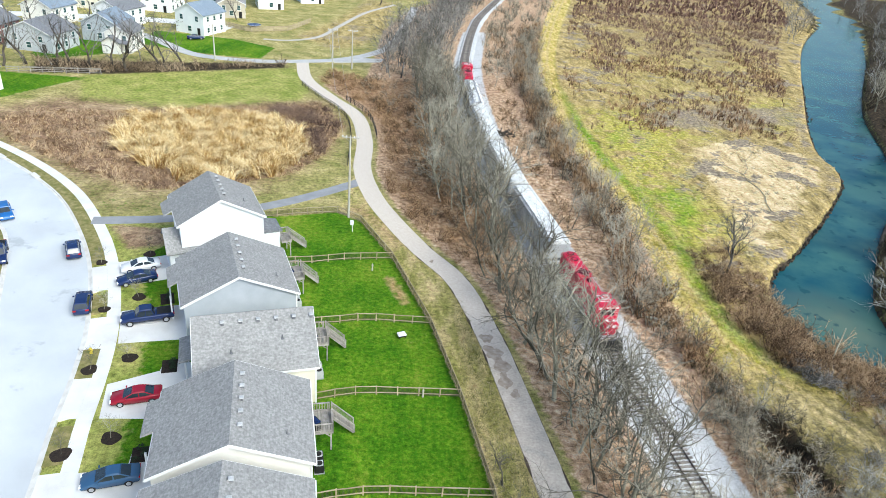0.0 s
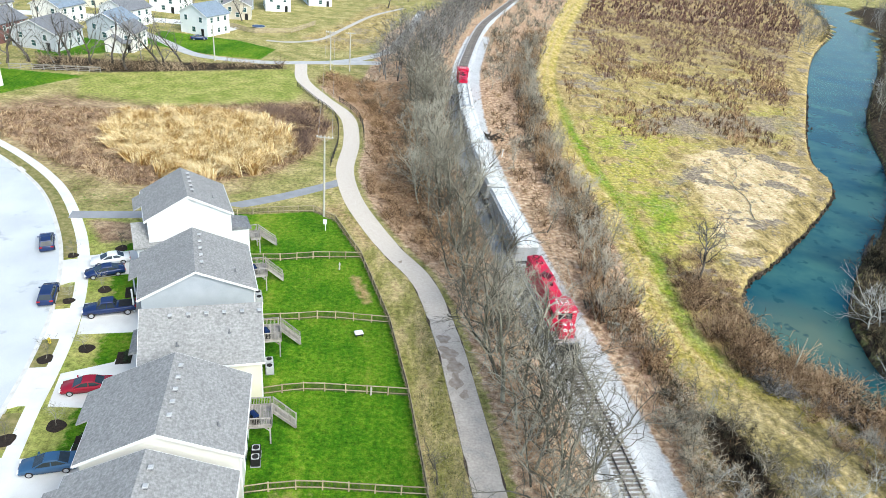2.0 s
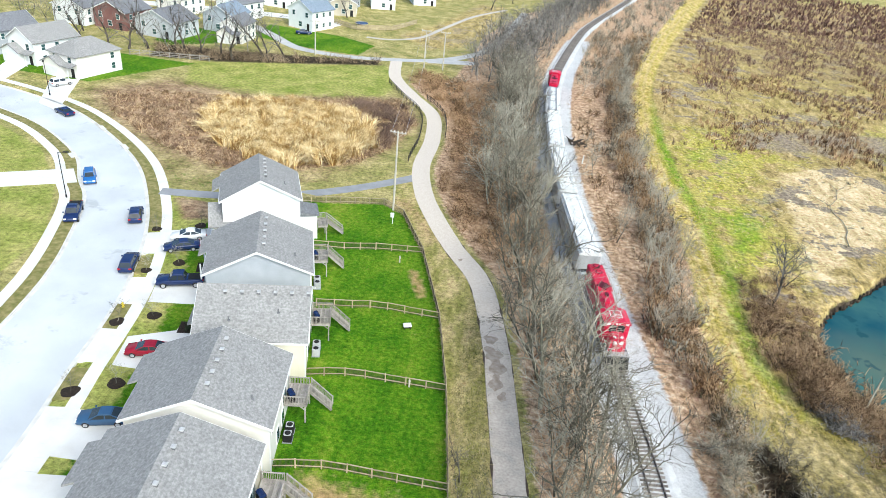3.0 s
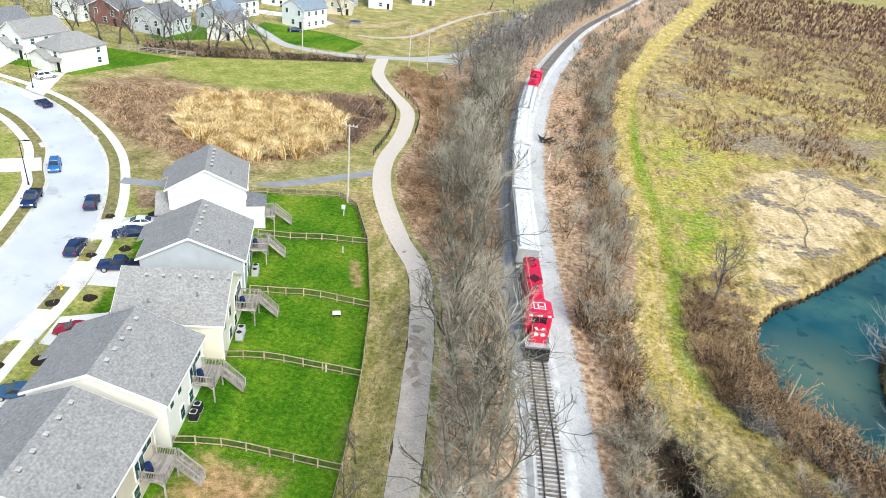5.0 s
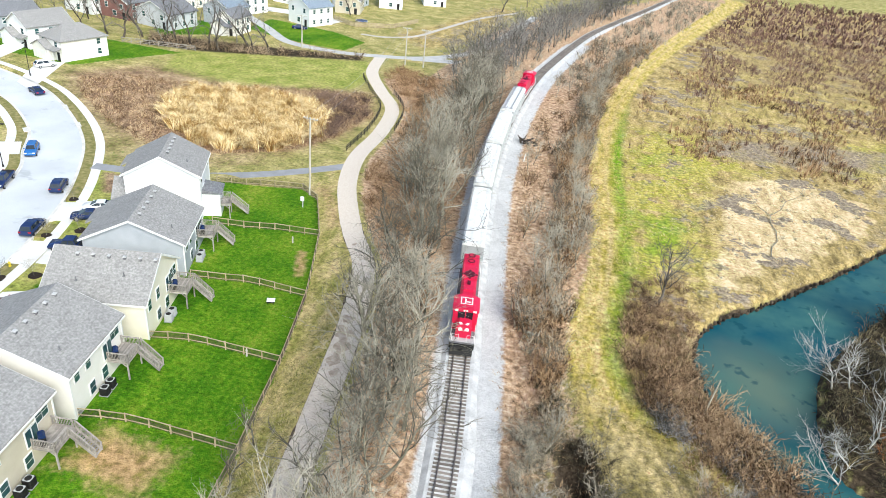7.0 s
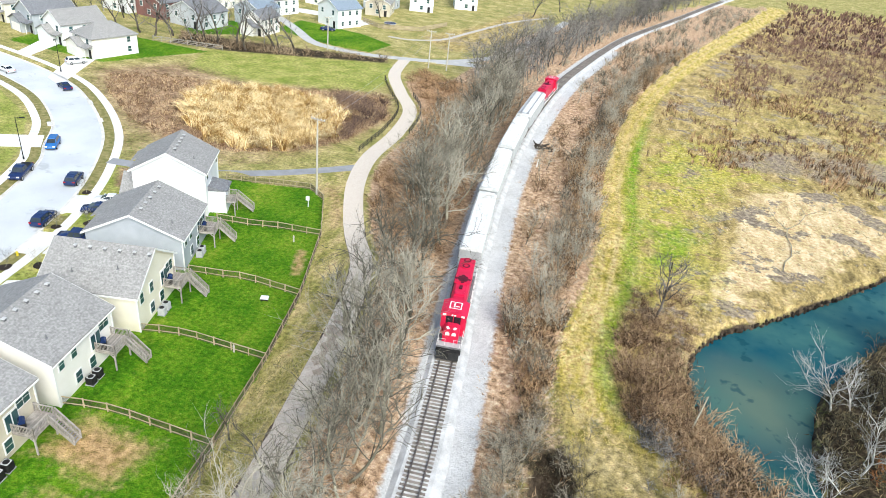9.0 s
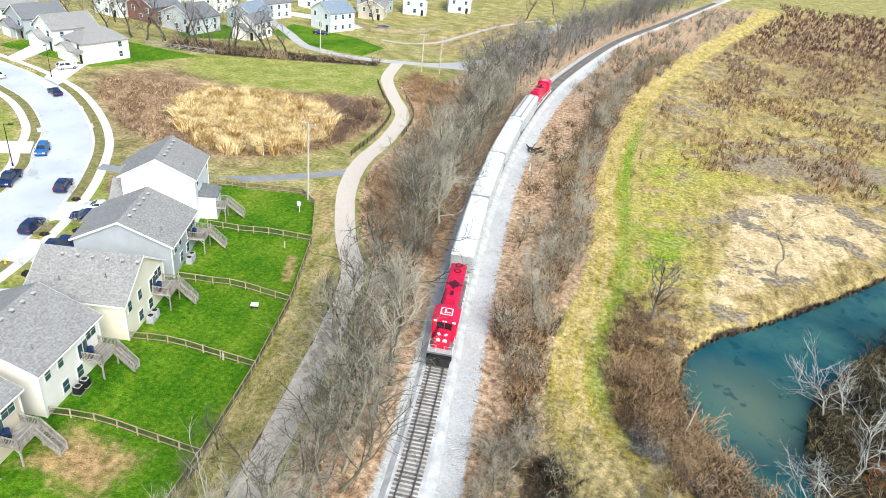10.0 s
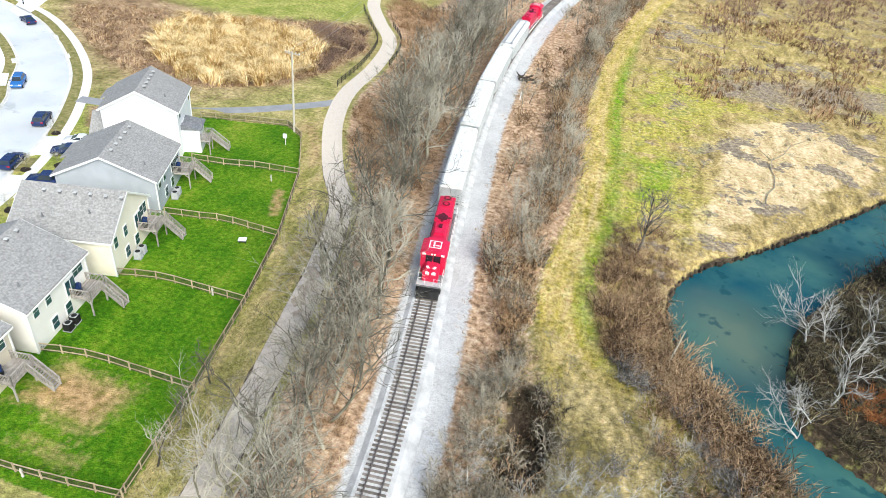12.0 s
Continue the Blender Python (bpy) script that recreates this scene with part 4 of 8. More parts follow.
sheet("driveway", [(-112.5, 119.6), (-118.6, 122.6), (-126.5, 138.4), (-120.5, 139.6)], 0.02, 0.12, M["concrete"], "pale concrete driveway leading to a garage", "driveway")
sheet("driveway", [(-134, 133), (-139, 134.5), (-143, 146), (-137, 146)], 0.02, 0.12, M["concrete"], "pale concrete driveway leading to a garage", "driveway")

# ---------- trail and side path ----------
g = Geo()
ribbon(g, offset(TRAIL, -1.65), offset(TRAIL, 1.65), 0.05, 0.3)
solid("trail", g, M["trail"], "winding trail of worn grey and newer pale paving", "trail")
for k, (x, y, r) in enumerate(((-20.5, 66.4, 1.1), (-20.1, 63.6, 1.5), (-19.4, 61.4, 1.4), (-19.3, 58.6, 1.1), (-18.4, 56.4, 0.7), (-26.4, 84.6, 0.4))):
    g = Geo()
    g.prism([(x + r * (1 + 0.3 * math.sin(3 * a + k) + 0.1 * math.sin(7 * a + 2 * k)) * math.cos(a) * 0.7, y + r * (1 + 0.3 * math.cos(2 * a + k) + 0.08 * math.sin(9 * a + k)) * math.sin(a)) for a in [2 * math.pi * i / 28 for i in range(28)]], 0.0, 0.056 + 0.003 * k, "z")
    solid("mud_patch", g, M["mud"], "red-brown mud washed over the trail", "mud")
for s_ in (-1.63, 1.63):
    g = Geo()
    ln = offset(TRAIL, s_)[TRAIL[:, 1] < 90]
    wv = np.array([max(0.015, 0.22 * math.sin(i * 1.3 + s_) * math.sin(i * 0.37) * math.sin(i * 0.11 + 1)) for i in range(len(ln))])[:, None]
    nn = normals(ln)
    ribbon(g, ln - nn * wv, ln + nn * wv, 0.054, 0.2)
    solid("mud_edge", g, M["mud_dark"], "dark broken mud edge of the trail", "mud")
side = curve([(-36.6, 113.4), (-39.4, 110.4), (-45.9, 104.7), (-52, 100.3), (-59, 96.5), (-67, 93.8), (-76.5, 92.2)], 1.0)
g = Geo()
ribbon(g, offset(side, -1.2), offset(side, 1.2), 0.04, 0.3)
solid("side_path", g, M["asphalt"], "grey asphalt path joining the trail and the street", "path")
far_road = curve([(-112, 215), (-99.5, 203.5), (-88.5, 192.5), (-80, 189.3), (-69, 189), (-58, 192), (-48, 196.5), (-39, 206), (-33, 220), (-28.5, 250), (-24, 290)], 1.5)
g = Geo()
ribbon(g, offset(far_road, -1.6), offset(far_road, 1.6), 0.06, 0.3)
solid("far_path", g, M["lane"], "grey paved lane beyond the meadow", "path")
far_street = curve([(-190, 214), (-150, 224), (-120, 229), (-98, 230), (-84, 226)], 2.0)
g = Geo()
ribbon(g, offset(far_street, -3.2), offset(far_street, 3.2), 0.05, 0.3)
solid("far_street", g, M["concrete"], "pale street between the far houses", "road")
far_path = curve([(-72, 215), (-64, 216), (-56, 224), (-51, 242), (-43, 270), (-32, 292)], 1.5)
g = Geo()
ribbon(g, offset(far_path, -0.8), offset(far_path, 0.8), 0.05, 0.3)
solid("dirt_path", g, M["trail_new"], "narrow worn path over the far field", "path")
sheet("far_pad", [(-49, 193), (-36, 197), (-35, 201), (-46, 199.5)], 0.075, 0.3, M["lane"], "grey paved pad where the lanes meet", "path")

# ---------- railway bed ----------
rl = RAIL[(RAIL[:, 1] > -30)]
g = Geo()
lo, hi = offset(rl, -2.7)[::3], offset(rl, 3.2)[::3]
lt, rt = offset(rl, -1.65)[::3], offset(rl, 1.75)[::3]
k = len(lo)
for i in range(k):
    g.v += [(lo[i][0], lo[i][1], -0.3), (lt[i][0], lt[i][1], 0.36), (rt[i][0], rt[i][1], 0.36), (hi[i][0], hi[i][1], -0.3)]
for i in range(k - 1):
    a = 4 * i
    for j in range(3):
        g.f.append((a + j, a + j + 1, a + j + 5, a + j + 4))
solid("track_bed", g, M["ballast"], "grey crushed stone ballast bed under the railway", "railway")

# ---------- railway ----------
RS = np.r_[0, np.cumsum(np.hypot(*np.diff(RAIL, axis=0).T))]
RAIL_TOP = 0.62


def on_rail(s):
    """Place and heading on the track's middle line at a length along it."""
    x, y = np.interp(s, RS, RAIL[:, 0]), np.interp(s, RS, RAIL[:, 1])
    x2, y2 = np.interp(s + 1.0, RS, RAIL[:, 0]), np.interp(s + 1.0, RS, RAIL[:, 1])
    return x, y, math.atan2(y2 - y, x2 - x)


def rail_s(y):
    return float(np.interp(y, RAIL[:, 1], RS))


track = thing("railway_track", "single railway track of rusty rails on weathered timber ties", "railway track", None, "", "structure")
for s in (-0.75, 0.75):
    g = Geo()
    line = offset(rl, s)
    ribbon(g, offset(line, -0.036), offset(line, 0.036), RAIL_TOP, 0.06)
    ribbon(g, offset(line, -0.012), offset(line, 0.012), RAIL_TOP - 0.055, 0.09)
    ribbon(g, offset(line, -0.075), offset(line, 0.075), RAIL_TOP - 0.14, 0.02)
    part("rail", g, M["rail"], track)

# ---------- train ----------
TRAIN_AT = rail_s(64.2)


def truck(parent, x, axle=2.7, z=0.0, wheel=0.48):
    """A four-wheeled truck under a rail vehicle."""
    g = Geo()
    for s in (-1, 1):
        g.box((x, s * 1.02, z + 0.62), (axle + 1.0, 0.16, 0.34))
        for e in (-1, 1):
            g.box((x + e * axle / 2, s * 1.04, z + 0.5), (0.36, 0.22, 0.36))
        g.box((x, s * 1.05, z + 0.45), (0.7, 0.18, 0.3))
    g.box((x, 0, z + 0.62), (0.5, 2.0, 0.3))
    t = part("truck", g, M["loco_grey"], parent)
    for e in (-1, 1):
        for s in (-1, 1):
            w = Geo()
            w.tube([(x + e * axle / 2, s * 0.66, z + wheel), (x + e * axle / 2, s * 0.82, z + wheel)], wheel, 14)
            part("wheel", w, M["black"], t)


def chamfer_box(g, c, s, b):
    """A box whose long upper edges are bevelled by b."""
    x0, x1 = c[0] - s[0] / 2, c[0] + s[0] / 2
    y, z0, z1 = s[1] / 2, c[2] - s[2] / 2, c[2] + s[2] / 2
    return g.prism([(c[1] - y, z0), (c[1] + y, z0), (c[1] + y, z1 - b), (c[1] + y - b, z1), (c[1] - y + b, z1), (c[1] - y, z1 - b)], x0, x1, "x")


def locomotive(m, label):
    """A road switcher; x runs from its cab end (0) back along the hood, z from the rail's top."""
    L = 18.2
    t = thing("locomotive", label, "locomotive", m, "locomotives of the train")
    g = Geo()
    g.box((L / 2, 0, 1.28), (L - 0.6, 2.95, 0.24))
    g.box((L / 2, 0, 1.05), (L - 3, 0.9, 0.4))
    part("underframe", g, M["loco_grey"], t)
    g = Geo()
    g.box((L / 2, 1.47, 1.3), (L - 0.7, 0.04, 0.3))
    g.box((L / 2, -1.47, 1.3), (L - 0.7, 0.04, 0.3))
    part("side_sill", g, M["white"], t, "white stripe along the sill")
    g = Geo()
    g.loft([[(xx, 0.75, 0.3), (xx, 1.3, 0.55), (xx, 1.3, 1.1), (xx, -1.3, 1.1), (xx, -1.3, 0.55), (xx, -0.75, 0.3)] for xx in (6.6, 11.2)])
    part("fuel_tank", g, M["black"], t)
    truck(t, 3.6)
    truck(t, L - 3.6)
    g = Geo()
    chamfer_box(g, (1.95, 0, 2.3), (1.7, 1.9, 1.9), 0.35)
    part("nose", g, M["loco_red"], t)
    g = Geo()
    g.prism([(2.75, 1.4), (5.6, 1.4), (5.6, 4.35), (2.75, 4.2)], -1.5, 1.5, "y")
    cab = part("cab", g, M["loco_red"], t)
    g = Geo()
    g.prism([(-1.62, 4.2), (-1.62, 4.32), (-0.9, 4.62), (0.9, 4.62), (1.62, 4.32), (1.62, 4.2)], 2.62, 5.75, "x")
    part("cab_roof", g, M["loco_red"], t)
    g = Geo()
    for s in (-1, 1):
        g.box((2.7, s * 0.47, 3.6), (0.07, 0.84, 0.95))
    part("windscreen", g, M["loco_glass"], cab)
    for s in (-1, 1):
        g = Geo()
        g.box((2.71, s * 1.18, 3.5), (0.06, 0.36, 0.8))
        part("front_door", g, M["loco_red"], cab, "red front cab door")
    for s in (-1, 1):
        for x in (3.5, 4.6):
            g = Geo()
            g.box((x, s * 1.51, 3.6), (0.8, 0.04, 0.7))
            part("side_window", g, M["loco_glass"], cab)
    g = Geo()
    g.box((4.3, 0, 4.645), (1.5, 1.5, 0.05))
    sign = part("roof_panel", g, M["loco_red"], t, "red panel with white marks")
    g = Geo()
    for x, y, a, b in ((4.98, 0, 0.14, 1.5), (3.62, 0, 0.14, 1.5), (4.3, 0.68, 1.22, 0.14), (4.3, -0.68, 1.22, 0.14), (4.3, 0.15, 0.9, 0.2), (4.1, -0.25, 0.2, 0.5)):
        g.box((x, y, 4.675), (a, b, 0.012))
    part("marks", g, M["white"], sign)
    for s in (-1, 1):
        g = Geo()
        g.box((2.66, s * 0.95, 4.33), (0.1, 0.75, 0.26), rz=s * 0.25)
        part("number_board", g, M["white"], t, "white number board with a plain bar")
        g = Geo()
        g.prism([(s * 0.14, 2.5), (s * 0.62, 2.5), (s * 0.62, 2.86), (s * 0.4, 2.98), (s * 0.14, 2.8)], 1.05, 1.11, "x")
        part("nose_mark", g, M["white"], t, "white mark on the nose")
        g = Geo()
        g.box((1.5, s * 0.42, 3.262), (0.5, 0.34, 0.02), rz=s * 0.5)
        part("nose_mark", g, M["white"], t, "white mark on the nose")
    g = Geo()
    for s in (-0.16, 0.16):
        g.tube([(2.58, s, 4.36), (2.66, s, 4.36)], 0.12, 10)
    part("headlight", g, M["lamp_white"], t)
    g = Geo()
    chamfer_box(g, (11.0, 0, 2.85), (10.8, 1.95, 2.9), 0.3)
    hood = part("hood", g, M["loco_red"], t)
    g = Geo()
    chamfer_box(g, (13.9, 0, 4.2), (4.6, 2.15, 0.5), 0.15)
    part("radiator", g, M["loco_red"], hood)
    for x in (14.1, 15.6):
        g = Geo()
        g.tube([(x, 0, 4.42), (x, 0, 4.58)], 0.66, 20)
        fan = part("fan", g, M["loco_red"], hood, "round roof fan")
        g = Geo()
        g.tube([(x, 0, 4.58), (x, 0, 4.6)], 0.5, 18)
        part("fan_grille", g, M["loco_dark"], fan)
        g = Geo()
        g.tube([(x, 0, 4.6), (x, 0, 4.64)], 0.3, 14)
        part("fan_hub", g, M["loco_red"], fan)
    g = Geo()
    g.box((10.9, 0, 4.36), (2.0, 2.0, 0.16))
    brake = part("brake_hatch", g, M["loco_red"], hood, "red hatch over the brake fan")
    g = Geo()
    g.tube([(10.9, 0, 4.43), (10.9, 0, 4.56)], 0.72, 8)
    part("brake_fan", g, M["loco_dark"], brake, "dark eight-sided brake fan")
    for k in range(4):
        g = Geo()
        g.box((10.9 + 0.85 * math.cos(k * 1.5708), 0.85 * math.sin(k * 1.5708), 4.46), (0.34, 0.34, 0.05), rz=0.7854)
        part("brake_vent", g, M["loco_dark"], brake)
    g = Geo()
    g.box((8.9, 0, 4.4), (0.6, 0.4, 0.3))
    part("exhaust", g, M["loco_dark"], hood)
    g = Geo()
    g.box((7.6, 0, 4.35), (0.9, 1.2, 0.3))
    part("blower", g, M["loco_red"], hood)
    for i in range(9):
        for s in (-1, 1):
            g = Geo()
            g.box((6.4 + i * 1.15, s * 0.885, 2.65), (1.0, 0.03, 2.0))
            part("hood_door", g, M["loco_red"], hood)
    for s in (-1, 1):
        g = Geo()
        x = 1.0
        while x < L - 0.6:
            g.tube([(x, s * 1.42, 1.4), (x, s * 1.42, 2.4)], 0.025, 5)
            x += 1.6
        g.tube([(0.9, s * 1.42, 2.4), (2.7, s * 1.42, 2.4)], 0.025, 5)
        g.tube([(5.7, s * 1.42, 2.4), (L - 0.6, s * 1.42, 2.4)], 0.025, 5)
        part("handrail", g, M["white"], t, "white handrail")
    for x, sg in ((0.45, -1), (L - 0.45, 1)):
        g = Geo()
        g.prism([(-1.5, 0.35), (0, 0.18), (1.5, 0.35), (1.5, 1.15), (-1.5, 1.15)], x - 0.08, x + 0.08, "x")
        g.box((x + sg * 0.45, 0, 0.85), (1.1, 0.34, 0.36))
        for s in (-1, 1):
            g.box((x + sg * 0.25, s * 0.95, 1.0), (0.5, 0.5, 0.3))
            g.tube([(x + sg * 0.2, s * 0.55, 1.1), (x + sg * 0.6, s * 0.5, 0.8), (x + sg * 0.55, s * 0.45, 0.4)], 0.06, 6)
        g.prism([(x + sg * 0.08, 0.12), (x + sg * 1.0, 0.12), (x + sg * 0.55, 0.9), (x + sg * 0.08, 1.0)], -1.35, 1.35, "y")
        part("pilot", g, M["black"], t, "black pilot plate with plough and coupler")
        g = Geo()
        g.box((x - sg * 0.3, 0, 1.43), (0.9, 2.9, 0.06))
        part("end_platform", g, M["ac_grey"], t, "dirty grey end platform")
        for s in (-1, 1):
            g = Geo()
            g.prism([(x - sg * 0.05, 0.3), (x - sg * 0.65, 0.3), (x - sg * 0.65, 1.15), (x - sg * 0.05, 1.15)], s * 1.44, s * 1.48, "y")
            g.prism([(x - sg * 0.05, 0.3), (x - sg * 0.65, 0.3), (x - sg * 0.65, 0.34), (x - sg * 0.05, 0.34)], s * 1.1, s * 1.48, "y")
            g.prism([(x - sg * 0.05, 0.7), (x - sg * 0.65, 0.7), (x - sg * 0.65, 0.74), (x - sg * 0.05, 0.74)], s * 1.1, s * 1.48, "y")
            part("step_well", g, M["dirty_white"], t)
            g = Geo()
            g.tube([(x, s * 0.5, 1.15), (x, s * 0.5, 2.35), (x, s * 1.3, 2.35), (x, s * 1.3, 1.15)], 0.03, 5)
            part("end_rail", g, M["white"], t, "white end railing")
    return t


def hopper(m, label, plain=False):
    """A covered hopper; x along it from 0, z from the rail's top."""
    L, W, H = 20.2, 3.15, 4.55
    t = thing("hopper_car", label, "freight car", m, "freight cars of the train")
    g = Geo()
    g.prism([(0.9, 1.5), (3.2, 1.15), (5.6, 0.75), (7.6, 1.2), (9.2, 0.75), (11.0, 0.75), (12.6, 1.2), (14.6, 0.75), (L - 3.2, 1.15), (L - 0.9, 1.5), (L - 0.5, H - 0.5), (0.5, H - 0.5)], -W / 2, W / 2, "y")
    body = part("body", g, M["hopper_side"], t)
    g = Geo()
    g.prism([(-W / 2 - 0.03, H - 0.55), (W / 2 + 0.03, H - 0.55), (W / 2 + 0.03, H - 0.4), (1.0, H - 0.1), (0.35, H), (-0.35, H), (-1.0, H - 0.1), (-W / 2 - 0.03, H - 0.4)], 0.35, L - 0.35, "x")
    roof = part("roof", g, M["hopper"], t)
    for i in range(17):
        for s in (-1, 1):
            g = Geo()
            g.box((1.2 + i * (L - 2.4) / 16, s * (W / 2 + 0.03), 2.6), (0.12, 0.08, 2.8))
            part("side_rib", g, M["hopper_side"], body)
    if plain:
        for s in (-1, 1):
            g = Geo()
            g.box((L / 2, s * 0.75, H + 0.06), (L - 1.2, 0.32, 0.05))
            part("running_board", g, M["metal"], roof)
        g = Geo()
        g.box((1.0, 0, H + 0.06), (0.35, 2.6, 0.05))
        g.box((L - 1.0, 0, H + 0.06), (0.35, 2.6, 0.05))
        part("cross_board", g, M["metal"], roof)
    else:
        for i in range(10):
            g = Geo()
            g.tube([(1.6 + i * 1.89, 0, H - 0.02), (1.6 + i * 1.89, 0, H + 0.1)], [0.36, 0.3], 12)
            part("hatch", g, M["hopper"], roof, "round loading hatch")
        for s in (-1, 1):
            g = Geo()
            g.box((L / 2, s * 1.12, H - 0.02), (L - 1.0, 0.4, 0.05))
            part("running_board", g, M["hopper"], roof)
    for x in (0.25, L - 0.25):
        g = Geo()
        for s in (-1, 1):
            g.tube([(x, s * 1.4, 1.2), (x, s * 1.4, H - 0.4)], 0.04, 5)
            g.tube([(x, s * 0.95, 1.2), (x, s * 0.95, H - 0.4)], 0.04, 5)
            for k in range(7):
                g.tube([(x, s * 0.95, 1.4 + 0.4 * k), (x, s * 1.4, 1.4 + 0.4 * k)], 0.025, 4)
        g.box((x, 0, 1.1), (0.5, 2.9, 0.25))
        part("end_ladder", g, M["hopper_side"], t)
    truck(t, 2.0, 1.8, 0, 0.45)
    truck(t, L - 2.0, 1.8, 0, 0.45)
    return t


def at_rail(s0, length):
    x0, y0, _ = on_rail(s0 + 1.5)
    x1, y1, _ = on_rail(s0 + length - 1.5)
    a = math.atan2(y1 - y0, x1 - x0)
    return pose(x0 - 1.5 * math.cos(a), y0 - 1.5 * math.sin(a), RAIL_TOP, 0, 0, math.degrees(a))


locomotive(at_rail(TRAIN_AT, 18.2), "red diesel locomotive with white marks, cab end leading the train")
s = TRAIN_AT + 18.9
for i in range(4):
    hopper(at_rail(s, 20.2), "pale grey covered hopper car with round roof hatches" if i < 3 else "pale grey covered hopper car with long roof walkways", i == 3)
    s += 21.2
end = at_rail(s - 0.3, 18.2) @ pose(18.2, 0, 0, 0, 0, 180)
locomotive(end, "red diesel locomotive at the far end of the train")

# ---------- houses ----------
def window(parent, c, w, h, axis, out):
    """A framed sash window on a wall; axis: the way across the wall."""
    f = Geo()
    d = 0.07
    if axis == "v":
        f.box((c[0] + out * d / 2, c[1], c[2]), (d, w + 0.24, h + 0.24))
    else:
        f.box((c[0], c[1] + out * d / 2, c[2]), (w + 0.24, d, h + 0.24))
    fr = part("window", f, M["white"], parent)
    for k in (-1, 1):
        p = Geo()
        if axis == "v":
            p.box((c[0] + out * (d + 0.005), c[1], c[2] + k * (h / 4 + 0.02)), (0.03, w, h / 2 - 0.04))
        else:
            p.box((c[0], c[1] + out * (d + 0.005), c[2] + k * (h / 4 + 0.02)), (w, 0.03, h / 2 - 0.04))
        part("pane", p, M["glass"], fr)


def roof_slab(g, profile, a, b, axis, t=0.2):
    """A sloping slab between two profile points (p, z), pushed from a to b."""
    (p0, z0), (p1, z1) = profile
    poly = [(p0, z0), (p1, z1), (p1, z1 + t), (p0, z0 + t)]
    return g.prism(poly, a, b, axis)


def vent(parent, x, y, z, pipe=False):
    g = Geo()
    if pipe:
        g.tube([(x, y, z - 0.1), (x, y, z + 0.45)], 0.06, 8)
        g.tube([(x, y, z - 0.05), (x, y, z + 0.08)], [0.2, 0.1], 8)
        part("vent_pipe", g, M["loco_grey"], parent)
    else:
        # the neck's dark colour paints the shadow below the pale cap
        g.box((x, y, z + 0.06), (0.3, 0.3, 0.36))
        neck = part("roof_vent", g, M["loco_grey"], parent, "roof vent neck, dark to imitate its cap's shadow")
        g = Geo()
        g.box((x, y, z + 0.28), (0.44, 0.44, 0.09), taper=0.8)
        part("vent_cap", g, M["vent"], neck, "pale grey cap")


